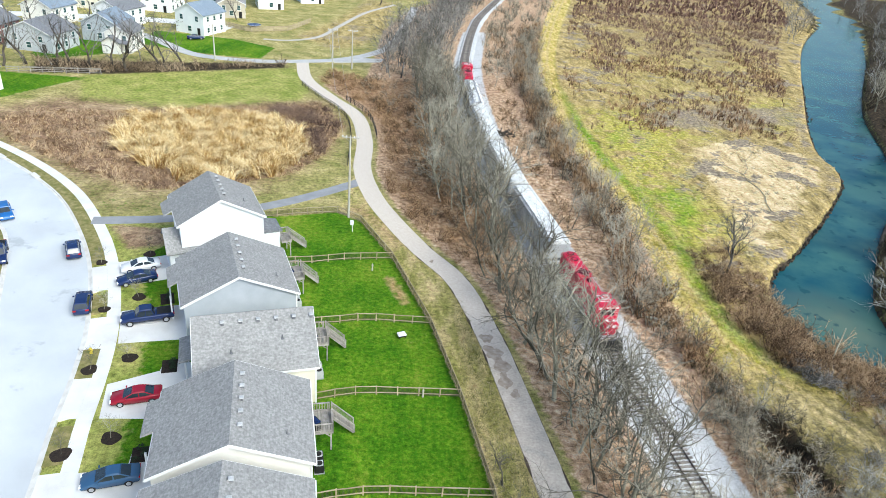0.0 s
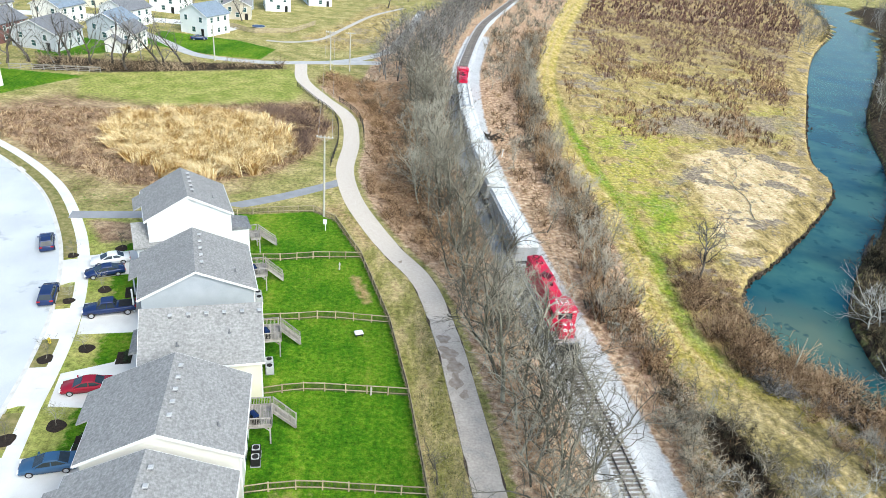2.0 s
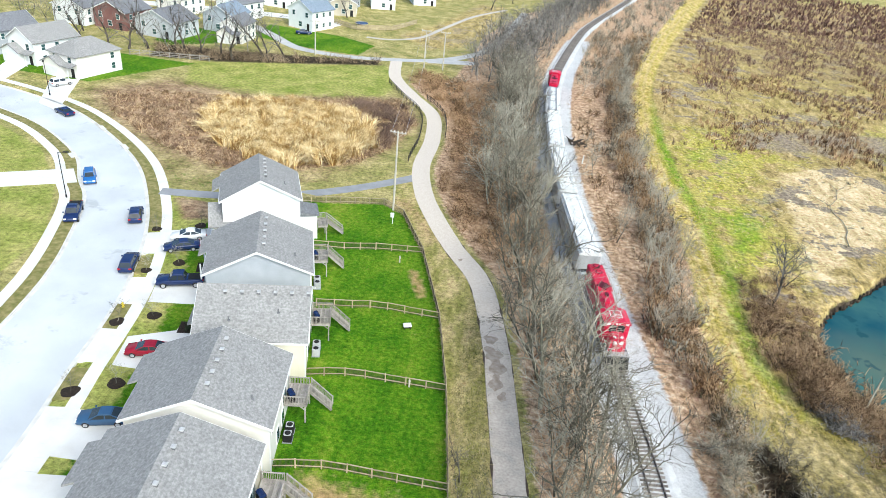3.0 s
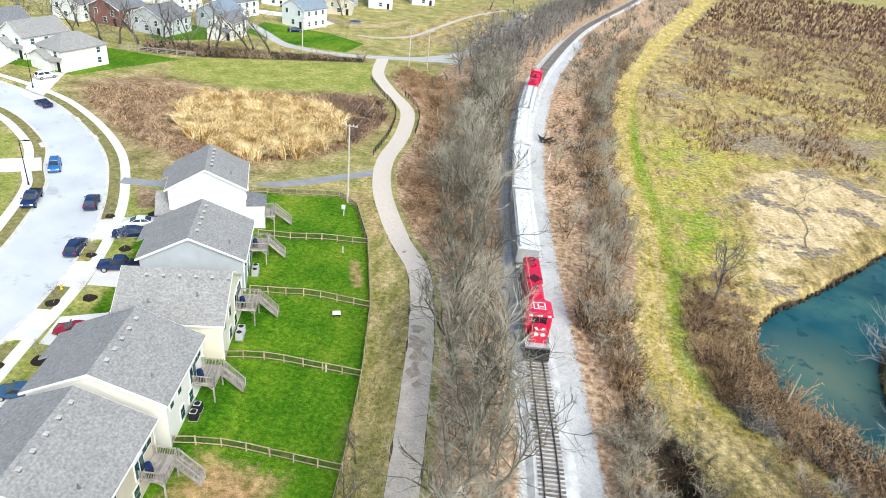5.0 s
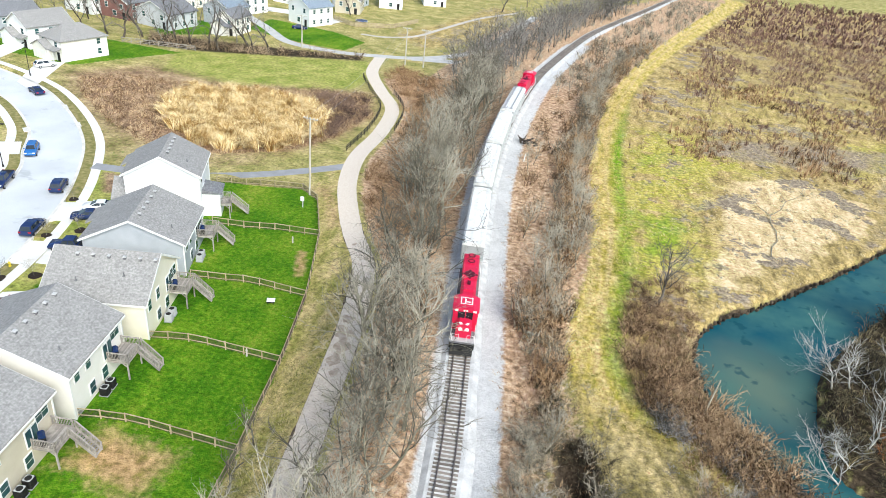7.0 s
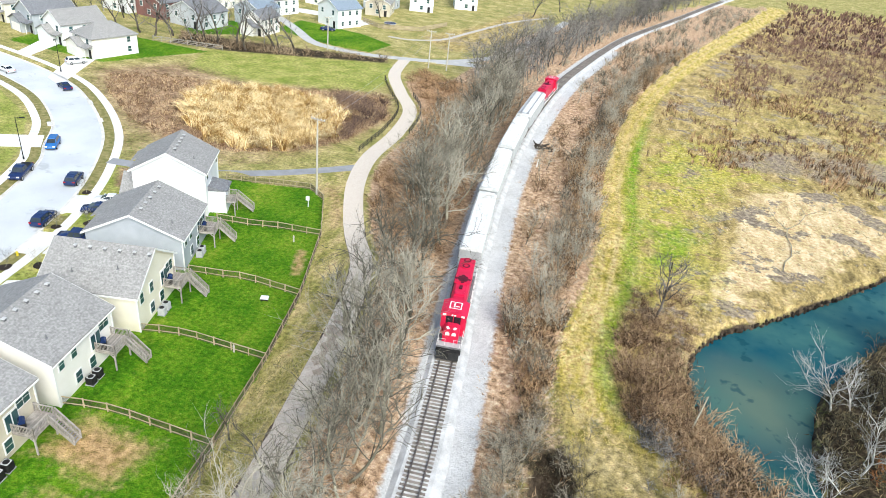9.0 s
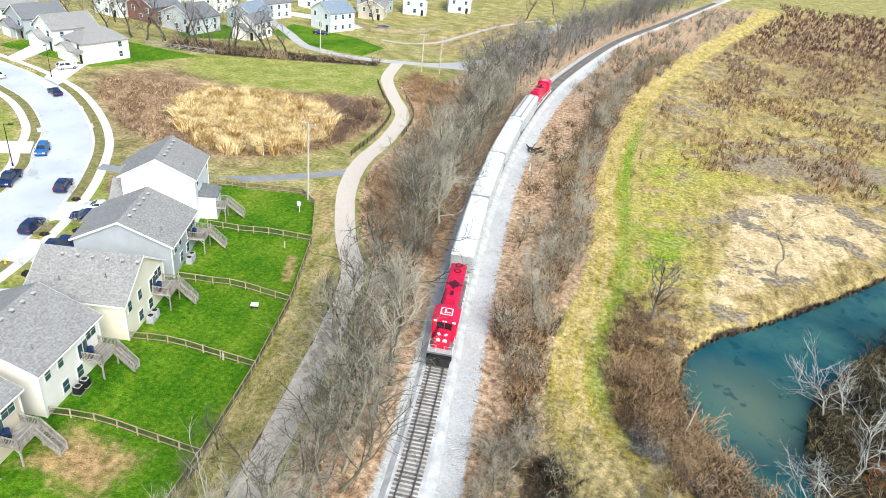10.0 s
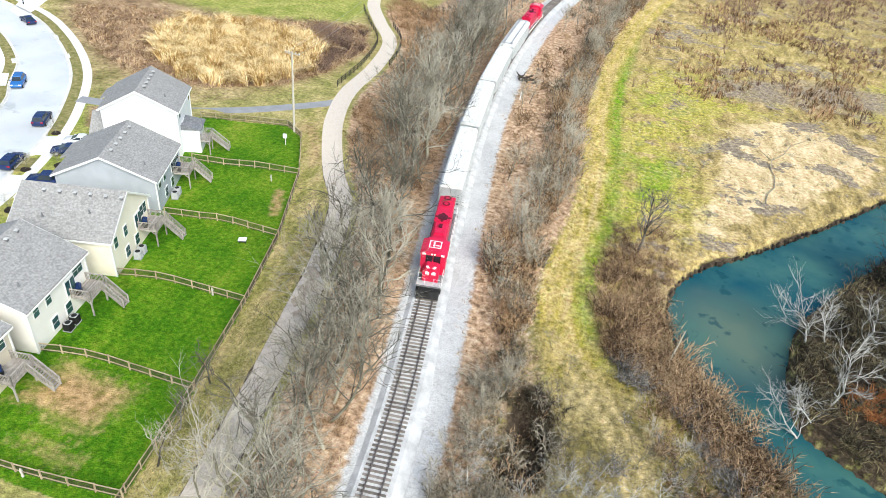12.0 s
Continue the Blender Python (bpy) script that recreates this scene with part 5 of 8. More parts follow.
def house(m, W, L, ridge_u, er, zr, side, label, across=False, roof="shingle", gap=None):
    """A house in its own frame: x from the street front (-W) to the yard side (0), y along the row (0 to L).
    ridge_u: the ridge's distance from the yard side. across: the ridge runs from front to yard."""
    t = thing("house", label, "house", m, "row of houses")
    wall, rf = M[side], M["shingle_turned" if across else roof]
    slope = (zr - er) / (L / 2 if across else ridge_u)
    o = 0.35
    g = Geo()
    if across:
        ef = er
        g.prism([(0, -0.8), (L, -0.8), (L, er), (L / 2, zr - 0.02), (0, er)], -W, 0, "x")
        part("wall", g, wall, t)
        r = Geo()
        roof_slab(r, [(L / 2, zr), (-o, er - o * slope)], -W - o, o, "x")
        roof_slab(r, [(L / 2, zr), (L + o, er - o * slope)], -W - o, o, "x")
        rp = part("roof", r, rf, t)
        for e in (-W - o - 0.05, o + 0.0):
            fs = Geo()
            for p in (-o, L + o):
                roof_slab(fs, [(L / 2, zr - 0.12), (p, er - o * slope - 0.12)], e, e + 0.05, "x", 0.3)
            part("fascia", fs, M["white"], t, "white rake board")
        for p in (-o - 0.05, L + o):
            fs = Geo()
            fs.box((-W / 2, p + 0.02, er - o * slope - 0.02), (W + 2 * o, 0.09, 0.22))
            part("gutter", fs, M["white"], t, "white eaves gutter")
        for i in range(6):
            vent(rp, -W + 2.6 + i * 1.75, L / 2 - 0.9, zr - 0.9 * slope + 0.2)
        vent(rp, -3.0, 2.4, er + 2.4 * slope + 0.2, True)
        vent(rp, -8.0, 1.6, er + 1.6 * slope + 0.2, True)
    else:
        ef = zr - (W - ridge_u) * slope
        g.prism([(-W, -0.8), (0, -0.8), (0, er), (-ridge_u, zr - 0.02), (-W, ef)], 0, L, "y")
        part("wall", g, wall, t)
        r = Geo()
        roof_slab(r, [(-ridge_u, zr), (o, er - o * slope)], -o, L + o, "y")
        roof_slab(r, [(-ridge_u, zr), (-W - o, ef - o * slope)], -o, L + o, "y")
        rp = part("roof", r, rf, t)
        for e in (-o - 0.05, L + o):
            fs = Geo()
            roof_slab(fs, [(-ridge_u, zr - 0.12), (o, er - o * slope - 0.12)], e, e + 0.05, "y", 0.3)
            roof_slab(fs, [(-ridge_u, zr - 0.12), (-W - o, ef - o * slope - 0.12)], e, e + 0.05, "y", 0.3)
            part("fascia", fs, M["white"], t, "white rake board")
        fs = Geo()
        fs.box((o + 0.05, L / 2, er - o * slope - 0.02), (0.1, L + 2 * o, 0.14))
        part("gutter", fs, M["white"], t, "white eaves gutter")
        fs = Geo()
        fs.box((-W - o - 0.05, L / 2, ef - o * slope - 0.02), (0.1, L + 2 * o, 0.14))
        part("gutter", fs, M["white"], t, "white eaves gutter")
        for i in range(5):
            vent(rp, -ridge_u + 0.75, 1.9 + i * (L - 3.4) / 4, zr - 0.75 * slope + 0.2)
        vent(rp, -1.9, 2.3, er + 1.9 * slope + 0.2, True)
    # porch roof and its posts towards the street
    z1 = ef - o * slope
    pr = Geo()
    a, b = L * 0.5, L * 0.92
    if not across:
        roof_slab(pr, [(-W - o, z1), (-W - 1.5, z1 - 1.15 * slope)], a, b, "y")
    else:
        roof_slab(pr, [(-W - 0.02, 3.4), (-W - 2.0, 2.9)], a, b, "y")
    part("porch_roof", pr, rf, t)
    for y in (a + 0.2, b - 0.2):
        pp = Geo()
        pp.box((-W - 1.35, y, 1.4), (0.18, 0.18, 3.2 if not across else 2.9))
        part("porch_post", pp, M["white"], t)
    gd = Geo()
    gd.box((-W - 0.03, L * 0.25, 0.7), (0.06, 4.6, 2.2))
    part("garage_door", gd, M["white"], t, "white sectional garage door")
    for y in (L * 0.55, L * 0.82):
        window(t, (-W, y, 1.6), 0.9, 1.4, "v", -1)
    # corner boards of the yard side and a downpipe
    for y in (0.0, L):
        cb = Geo()
        cb.box((0.0, y, er / 2 - 0.15), (0.16, 0.16, er + 0.1))
        part("corner_board", cb, M["white"], t)
    return t


def yard_side(t, L, er, spread):
    """Windows and door on the yard side. spread: places along the wall of the upper windows, lower window, door."""
    up, low, door = spread
    for y in up:
        window(t, (0, y, er - 0.95), 0.75, 1.25, "v", 1)
    for y in low:
        window(t, (0, y, 1.35), 0.9, 1.3, "v", 1)
    g = Geo()
    g.box((0.04, door, 2.55 + 0.98), (0.08, 1.7, 2.05))
    d = part("deck_door", g, M["white"], t, "white glazed door to the deck")
    for k in (-1, 1):
        p = Geo()
        p.box((0.09, door + k * 0.42, 3.5), (0.03, 0.66, 1.7))
        part("pane", p, M["glass"], d)


def deck(m, label, w=3.0, dep=2.6, h=2.4, stair_out=2.6):
    """A timber deck on posts against a wall (x = 0), from y = 0 to w, with stairs beyond its far corner going out."""
    t = thing("deck", label, "deck", m, "rear decks")
    n = int(dep / 0.15)
    pl = Geo()
    pl.box((0, 0, 0), (dep / n - 0.012, w, 0.04))
    plank = mesh_of("plank", pl.v, pl.f, M["deck"])
    for i in range(n):
        ob = new("plank", plank)
        ob.parent = t
        ob.matrix_local = pose(0.1 + (i + 0.5) * dep / n, w / 2, h)
    for c_, s_ in (((dep / 2 + 0.1, 0.03), (dep, 0.06)), ((dep / 2 + 0.1, w - 0.03), (dep, 0.06)), ((0.12, w / 2), (0.06, w)), ((dep + 0.07, w / 2), (0.06, w))):
        j = Geo()
        j.box((*c_, h - 0.14), (*s_, 0.24))
        part("joist", j, M["deck"], t)
    for y in (0.15, w - 0.15):
        p = Geo()
        p.box((dep - 0.1, y, h / 2 - 0.2), (0.14, 0.14, h + 0.3))
        p.beam((dep - 0.1, y, h - 0.8), (dep - 0.1, y + (0.6 if y < w / 2 else -0.6), h - 0.2), 0.09, 0.09)
        p.beam((dep - 0.1, y, h - 0.8), (dep - 0.75, y, h - 0.2), 0.09, 0.09)
        part("post", p, M["deck"], t)

    bg = Geo()
    bg.box((0, 0, 0.48), (0.04, 0.04, 0.92))
    baluster = mesh_of("baluster", bg.v, bg.f, M["deck"])

    def railing(a, b, nm="railing"):
        a, b = Vector(a), Vector(b)
        r = Geo()
        r.beam(a + Vector((0, 0, 0.95)), b + Vector((0, 0, 0.95)), 0.13, 0.06)
        top = part(nm, r, M["deck"], t)
        r = Geo()
        r.beam(a + Vector((0, 0, 0.12)), b + Vector((0, 0, 0.12)), 0.05, 0.08)
        part("bottom_rail", r, M["deck"], top)
        for p in (a, b):
            r = Geo()
            r.box((p.x, p.y, p.z + 0.5), (0.1, 0.1, 1.04))
            part("newel", r, M["deck"], top)
        k = max(2, int((b - a).length / 0.15))
        for i in range(1, k):
            ob = new("baluster", baluster)
            ob.parent = top
            ob.matrix_local = Matrix.Translation(a + (b - a) * (i / k))

    railing((0.12, 0.05, h), (dep + 0.05, 0.05, h))
    railing((dep + 0.05, 0.05, h), (dep + 0.05, w - 1.05, h))
    railing((0.12, w - 0.05, h), (dep - 0.1, w - 0.05, h))
    y0, y1 = w - 1.0, w - 0.05
    steps = 11
    for k in range(steps):
        g = Geo()
        f = (k + 0.5) / steps
        g.box((dep + 0.1 + f * stair_out, (y0 + y1) / 2, h * (1 - (k + 1) / (steps + 1))), (stair_out / steps + 0.03, y1 - y0, 0.04))
        part("tread", g, M["deck"], t)
    for y in (y0, y1):
        g = Geo()
        g.beam((dep + 0.1, y, h - 0.12), (dep + 0.1 + stair_out, y, 0.06), 0.05, 0.26)
        part("stringer", g, M["deck"], t)
        railing((dep + 0.12, y, h), (dep + 0.1 + stair_out, y, 0.12), "stair_rail")
    return t


def ac_unit(m, label, dark):
    t = thing("air_conditioner", label, "air conditioner", m, "air conditioners")
    g = Geo()
    g.box((0, 0, 0.05), (0.92, 0.92, 0.1))
    part("pad", g, M["asphalt"], t)
    g = Geo()
    g.prism([(-0.42, -0.34), (-0.34, -0.42), (0.34, -0.42), (0.42, -0.34), (0.42, 0.34), (0.34, 0.42), (-0.34, 0.42), (-0.42, 0.34)], 0.1, 0.95, "z")
    c = part("casing", g, M["black"] if dark else M["ac_grey"], t)
    for k in range(5):
        g = Geo()
        g.prism([(-0.435, -0.35), (-0.35, -0.435), (0.35, -0.435), (0.435, -0.35), (0.435, 0.35), (0.35, 0.435), (-0.35, 0.435), (-0.435, 0.35)], 0.2 + 0.14 * k, 0.24 + 0.14 * k, "z")
        part("louvre", g, M["black"] if dark else M["ac_grey"], c)
    g = Geo()
    g.prism([(-0.36, -0.29), (-0.29, -0.36), (0.29, -0.36), (0.36, -0.29), (0.36, 0.29), (0.29, 0.36), (-0.29, 0.36), (-0.36, 0.29)], 0.95, 0.99, "z")
    top = part("top_rim", g, M["ac_grey"], t)
    g = Geo()
    g.tube([(0, 0, 0.99), (0, 0, 1.0)], 0.3, 16)
    part("fan_guard", g, M["black"], top)


def grill(m):
    """A covered barbecue on a deck."""
    t = thing("grill", "dark covered barbecue standing on a deck", "grill", m, "barbecues")
    g = Geo()
    g.box((0, 0, 0.4), (0.55, 0.95, 0.8), taper=0.95)
    part("cart", g, M["black"], t)
    g = Geo()
    g.prism([(-0.3, 0.8), (0.3, 0.8), (0.28, 1.0), (0.1, 1.14), (-0.15, 1.14), (-0.3, 1.0)], -0.4, 0.4, "y")
    part("hood", g, M["car_navy"], t)


HOUSES = [
    # corner on the yard side nearest the start, turn, width, length, ridge, eaves, ridge height
    dict(at=(-49.7, 81.7, 22.4), W=10.4, L=9.0, ru=5.2, er=7.3, zr=10.15, side="side_white", label="two-storey white house with grey shingle roof", across=False),
    dict(at=(-43.5, 67.3, 18.2), W=12.4, L=10.2, ru=6.35, er=4.8, zr=7.8, side="side_grey", label="blue-grey house with white rake boards and grey shingle roof", across=False),
    dict(at=(-39.9, 53.9, 13.2), W=11.3, L=10.1, ru=6.0, er=5.0, zr=8.4, side="side_cream", label="cream house whose gable faces the yard", across=True),
    dict(at=(-38.9, 40.7, 9.0), W=12.6, L=9.9, ru=6.4, er=5.5, zr=8.3, side="side_ivory", label="ivory house with grey-brown shingle roof", across=False),
    dict(at=(-37.4, 27.6, 7.0), W=12.6, L=10.7, ru=6.6, er=5.6, zr=8.3, side="side_tan", label="tan house with grey-brown shingle roof", across=False),
]
for i, h in enumerate(HOUSES):
    m = pose(h["at"][0], h["at"][1], PLINTH, 0, 0, h["at"][2])
    t = house(m, h["W"], h["L"], h["ru"], h["er"], h["zr"], h["side"], h["label"], h["across"])
    if i > 0:
        yard_side(t, h["L"], h["er"], (((1.2, 3.2, h["L"] - 2.0, h["L"] - 1.15) if i != 2 else (1.1, 3.6, 8.0, 8.9)), (3.3, h["L"] - 4.2), h["L"] - 3.2))
        deck(m @ pose(0.02, h["L"] - 3.6, 0), "weathered timber deck with railings and stairs behind a house", 3.0, 2.2, 2.4, 2.2)
        grill(m @ pose(0.7, h["L"] - 2.9, 2.42, 0, 0, 10 * i))
        for k in range(2):
            ac_unit(m @ pose(0.85, 3.9 + 1.15 * k, 0), "black air conditioner on a pad against the house" if i > 2 else "pale grey air conditioner on a pad against the house", i > 2)
    else:
        yard_side(t, h["L"], h["er"], ((1.4, 8.0), (5.6,), 3.0))
        # one-storey bay behind the white house
        bay = Geo()
        bay.box((1.3, 3.2, 1.6), (2.6, 3.4, 4.6))
        part("bay_wall", bay, M["side_white"], t)
        bay = Geo()
        bay.prism([(-0.1, 3.75), (2.9, 3.75), (2.9, 3.9), (-0.1, 4.5)], 1.3, 5.1, "y")
        part("bay_roof", bay, M["shingle_dark"], t, "dark shingle lean-to roof")
        # garage wing towards the street
        wg = Geo()
        wg.prism([(-0.2, -0.8), (5.4, -0.8), (5.4, 3.6), (2.6, 5.6), (-0.2, 3.6)], -h["W"] - 1.6, -h["W"] + 0.3, "x")
        part("wing_wall", wg, M["side_white"], t)
        wr_ = Geo()
        roof_slab(wr_, [(2.6, 5.62), (-0.6, 3.36)], -h["W"] - 2.0, -h["W"] + 2.2, "x")
        roof_slab(wr_, [(2.6, 5.62), (5.8, 3.36)], -h["W"] - 2.0, -h["W"] + 2.2, "x")
        part("wing_roof", wr_, M["shingle"], t)
        deck(m @ pose(2.62, 1.0, 0), "weathered timber deck with stairs beside the white house's bay", 2.4, 1.4, 2.3, 2.4)


def far_house(m, W, L, e, z, side, roof, label, garage=True, hip=False):
    """A two-storey house farther off; x across its gable front, y into its depth."""
    t = thing("house", label, "house", m, "houses beyond the meadow")
    g = Geo()
    g.prism([(-W / 2, -0.3), (W / 2, -0.3), (W / 2, e)] + ([] if hip else [(0, z)]) + [(-W / 2, e)], 0, L, "y")
    part("wall", g, M[side], t)
    s = (z - e) / (W / 2)
    r = Geo()
    if hip:
        b, c = W / 2 + 0.4, e - 0.4 * s
        r.loft([[(-b, -0.4, c - 0.15), (b, -0.4, c - 0.15), (b, L + 0.4, c - 0.15), (-b, L + 0.4, c - 0.15)], [(-b, -0.4, c), (b, -0.4, c), (b, L + 0.4, c), (-b, L + 0.4, c)], [(-0.05, W * 0.42, z), (0.05, W * 0.42, z), (0.05, L - W * 0.42, z), (-0.05, L - W * 0.42, z)]])
    else:
        roof_slab(r, [(0, z), (-W / 2 - 0.4, e - 0.4 * s)], -0.4, L + 0.4, "y")
        roof_slab(r, [(0, z), (W / 2 + 0.4, e - 0.4 * s)], -0.4, L + 0.4, "y")
    part("roof", r, M[roof], t)
    for yy in (() if hip else (-0.45, L + 0.4)):
        f = Geo()
        roof_slab(f, [(0, z - 0.12), (-W / 2 - 0.4, e - 0.4 * s - 0.12)], yy, yy + 0.05, "y", 0.3)
        roof_slab(f, [(0, z - 0.12), (W / 2 + 0.4, e - 0.4 * s - 0.12)], yy, yy + 0.05, "y", 0.3)
        part("fascia", f, M["white"], t)
    for x in (-W * 0.27, W * 0.27):
        window(t, (x, 0, e - 1.3), 1.0, 1.4, "u", -1)
    for k in range(3):
        for sd in (-1, 1):
            if hip and (sd > 0 and k < 2):
                continue
            for zz in (1.5, e - 1.3):
                window(t, (sd * W / 2, L * (0.2 + 0.3 * k), zz), 0.9, 1.3, "v", sd)
    if garage:
        gg = Geo()
        gg.prism([(-W / 2 - 0.2, -0.3), (W * 0.15, -0.3), (W * 0.15, 2.9), (-W * 0.18, 4.4), (-W / 2 - 0.2, 2.9)], -1.8, 0.2, "y")
        part("garage", gg, M[side], t)
        gr = Geo()
        roof_slab(gr, [(-W * 0.18, 4.42), (-W / 2 - 0.5, 2.78)], -2.2, 0.1, "y")
        roof_slab(gr, [(-W * 0.18, 4.42), (W * 0.15 + 0.3, 2.78)], -2.2, 0.1, "y")
        part("garage_roof", gr, M[roof], t)
        gd = Geo()
        gd.box((-W * 0.18, -1.83, 1.1), (W * 0.48, 0.06, 2.2))
        part("garage_door", gd, M["white"], t)
        po = Geo()
        po.box((W * 0.34, -1.5, 1.3), (0.15, 0.15, 2.9))
        part("porch_post", po, M["white"], t)
        pr = Geo()
        roof_slab(pr, [(0.1, 3.2), (-1.8, 2.7)], W * 0.15, W / 2, "x")
        part("porch_roof", pr, M[roof], t)
    else:
        window(t, (0, 0, 1.6), 1.2, 1.4, "u", -1)
    dr = Geo()
    dr.box((W * 0.32, -0.03, 1.05), (1.0, 0.06, 2.1))
    part("door", dr, M["black"], t)
    return t

# ---------- far houses ----------
for (x, y, r, W, L, e, z, sd, rf, lb, gar) in (
    (-124.9, 141.0, -19, 9.0, 12.0, 5.2, 7.8, "side_ivory", "shingle", "ivory house with garage gable beside the street", True),
    (-138.5, 146.0, -19, 9.0, 12.0, 5.4, 8.2, "side_white", "shingle", "white house with garage gable beside the street", True),
    (-152.0, 150.5, -19, 9.0, 12.0, 5.4, 8.2, "side_grey", "shingle_dark", "blue-grey house with garage gable beside the street", True),
    (-166.0, 155.0, -19, 9.0, 12.0, 5.4, 8.2, "side_cream", "shingle", "cream house farther up the street", True),
    (-93.7, 215.0, -26, 10.4, 10.0, 6.0, 8.8, "side_white", "shingle_blue", "tall white house with blue-grey roof on a lawn", False),
    (-105.0, 187.5, -4, 6.6, 9.0, 5.0, 7.0, "side_ivory", "shingle_dark", "small white house with porch behind bare trees", True),
    (-125.5, 183.0, -12, 13.0, 11.0, 4.6, 7.4, "side_dim", "shingle_dark", "grey house behind bare trees", False),
    (-140.5, 186.0, -10, 11.0, 11.0, 5.0, 7.6, "side_brick", "shingle_dark", "red-brown house behind bare trees", False),
    (-113.5, 198.0, -8, 10.0, 10.0, 5.0, 7.6, "side_grey", "shingle_blue", "blue-grey house behind bare trees", False),
    (-153.0, 186.0, -10, 11.0, 10.0, 5.0, 7.6, "side_white", "shingle_dark", "white house behind bare trees", False),
    (-87.0, 242.0, 12, 9.0, 11.0, 4.6, 6.8, "side_tan", "shingle", "tan house with brown deck beyond the lawn", False),
    (-77.0, 262.0, 16, 9.0, 11.0, 5.4, 8.0, "side_white", "shingle_blue", "white house with blue-grey roof far off", False),
    (-64.0, 280.0, 20, 9.0, 11.0, 5.4, 8.0, "side_white", "shingle_dark", "white house with grey roof far off", False),
    (-118.0, 216.0, -20, 10.0, 11.0, 5.2, 7.8, "side_white", "shingle_dark", "white house with grey roof across the lane", False),
    (-136.0, 212.0, -15, 10.0, 11.0, 5.2, 7.8, "side_ivory", "shingle_blue", "ivory house with blue-grey roof far off", False),
    (-154.0, 205.0, -15, 10.0, 11.0, 5.2, 7.8, "side_white", "shingle_dark", "white house with grey roof far off", False),
    (-112.0, 243.0, -10, 10.0, 11.0, 5.2, 7.8, "side_white", "shingle_dark", "white house with grey roof far off", False),
    (-92.0, 252.0, -5, 10.0, 11.0, 5.2, 7.8, "side_grey", "shingle_dark", "blue-grey house far off", False),
    (-134.0, 240.0, -10, 10.0, 11.0, 5.2, 7.8, "side_cream", "shingle", "cream house far off", False),
):
    far_house(pose(x, y, 0, 0, 0, r), W, L, e, z, sd, rf, lb, gar, lb.startswith("ivory house with garage"))

# ---------- fences ----------
def fence(points, label, height=1.2, spacing=2.4, wood="fence", heights=(0.3, 1.1), group="timber fences", rail=0.1, mesh_fill=None):
    t = thing("fence", label, "fence", None, group)
    if mesh_fill is None:
        mesh_fill = label == "weathered post and rail fence round a back yard"
    pts = np.array(points, float)
    s = np.r_[0, np.cumsum(np.hypot(*np.diff(pts, axis=0).T))]
    k = max(1, int(round(s[-1] / spacing)))
    at = np.linspace(0, s[-1], k + 1)
    px, py = np.interp(at, s, pts[:, 0]), np.interp(at, s, pts[:, 1])
    pz = ground_z(px, py)
    post_me = None
    for i in range(k + 1):
        if post_me is None:
            g = Geo()
            g.box((0, 0, height / 2 - 0.1), (0.13, 0.13, height + 0.2), taper=0.9)
            post_me = mesh_of("post", g.v, g.f, M[wood])
        ob = new("post", post_me)
        ob.parent = t
        ob.matrix_local = pose(px[i], py[i], pz[i], random.uniform(-2, 2), random.uniform(-2, 2), random.uniform(0, 90))
    for i in range(k):
        for h in heights:
            g = Geo()
            a, b = random.uniform(-0.03, 0.03), random.uniform(-0.03, 0.03)
            g.beam((px[i], py[i], pz[i] + h + a), (px[i + 1], py[i + 1], pz[i + 1] + h + b), 0.06, rail)
            part("rail", g, M[wood], t)
        if mesh_fill:
            g = Geo()
            d = math.hypot(px[i + 1] - px[i], py[i + 1] - py[i])
            for k2 in range(1, int(d / 0.11)):
                f = k2 * 0.11 / d
                x, y, z = px[i] + (px[i + 1] - px[i]) * f, py[i] + (py[i + 1] - py[i]) * f, pz[i] + (pz[i + 1] - pz[i]) * f
                g.box((x, y, z + 0.55), (0.024, 0.024, 1.05))
            part("wire_mesh", g, M["wire"], t)
    return t


lab = "weathered post and rail fence round a back yard"
fence(BACK, lab, mesh_fill=True)
for run in ([(-22.6, 42.2), (-33.4, 42.4), (-39.2, 41.0)], [(-24.6, 55.7), (-34.9, 55.8), (-40.2, 54.0)], [(-27.3, 69), (-35.6, 69.4), (-42.8, 67.2)],
            [(-32.1, 84.9), (-39, 84.0), (-47.8, 81.4)], [(-41, 99), (-47.5, 97.6), (-54.6, 94.6)], [(-21.3, 29.9), (-27.3, 29.3), (-38.4, 28.6)]):
    fence(run, "weathered post and rail fence between two yards", mesh_fill=True)
mask = (TRAIL[:, 1] > 119) & (TRAIL[:, 1] < 170)
fence(offset(TRAIL, -2.7)[mask], "black post and rail fence along the trail", 1.3, 2.0, "black_fence", (0.4, 0.8, 1.2), "trail fences")
mask = (TRAIL[:, 1] > 134) & (TRAIL[:, 1] < 158)
fence(offset(TRAIL, 2.6)[mask], "black post and rail fence along the trail", 1.3, 2.0, "black_fence", (0.4, 0.8, 1.2), "trail fences")
fence([(-122, 163.5), (-112, 165), (-102, 166.5)], "grey timber fence behind the meadow", 1.5, 2.4, "deck", (0.4, 0.8, 1.2, 1.4))
fence([(-87, 229), (-78, 223), (-66, 229), (-61, 244)], "tall timber fence round a far yard", 1.6, 2.4, "fence", (0.3, 0.6, 0.9, 1.2, 1.5), "timber fences", 0.2)

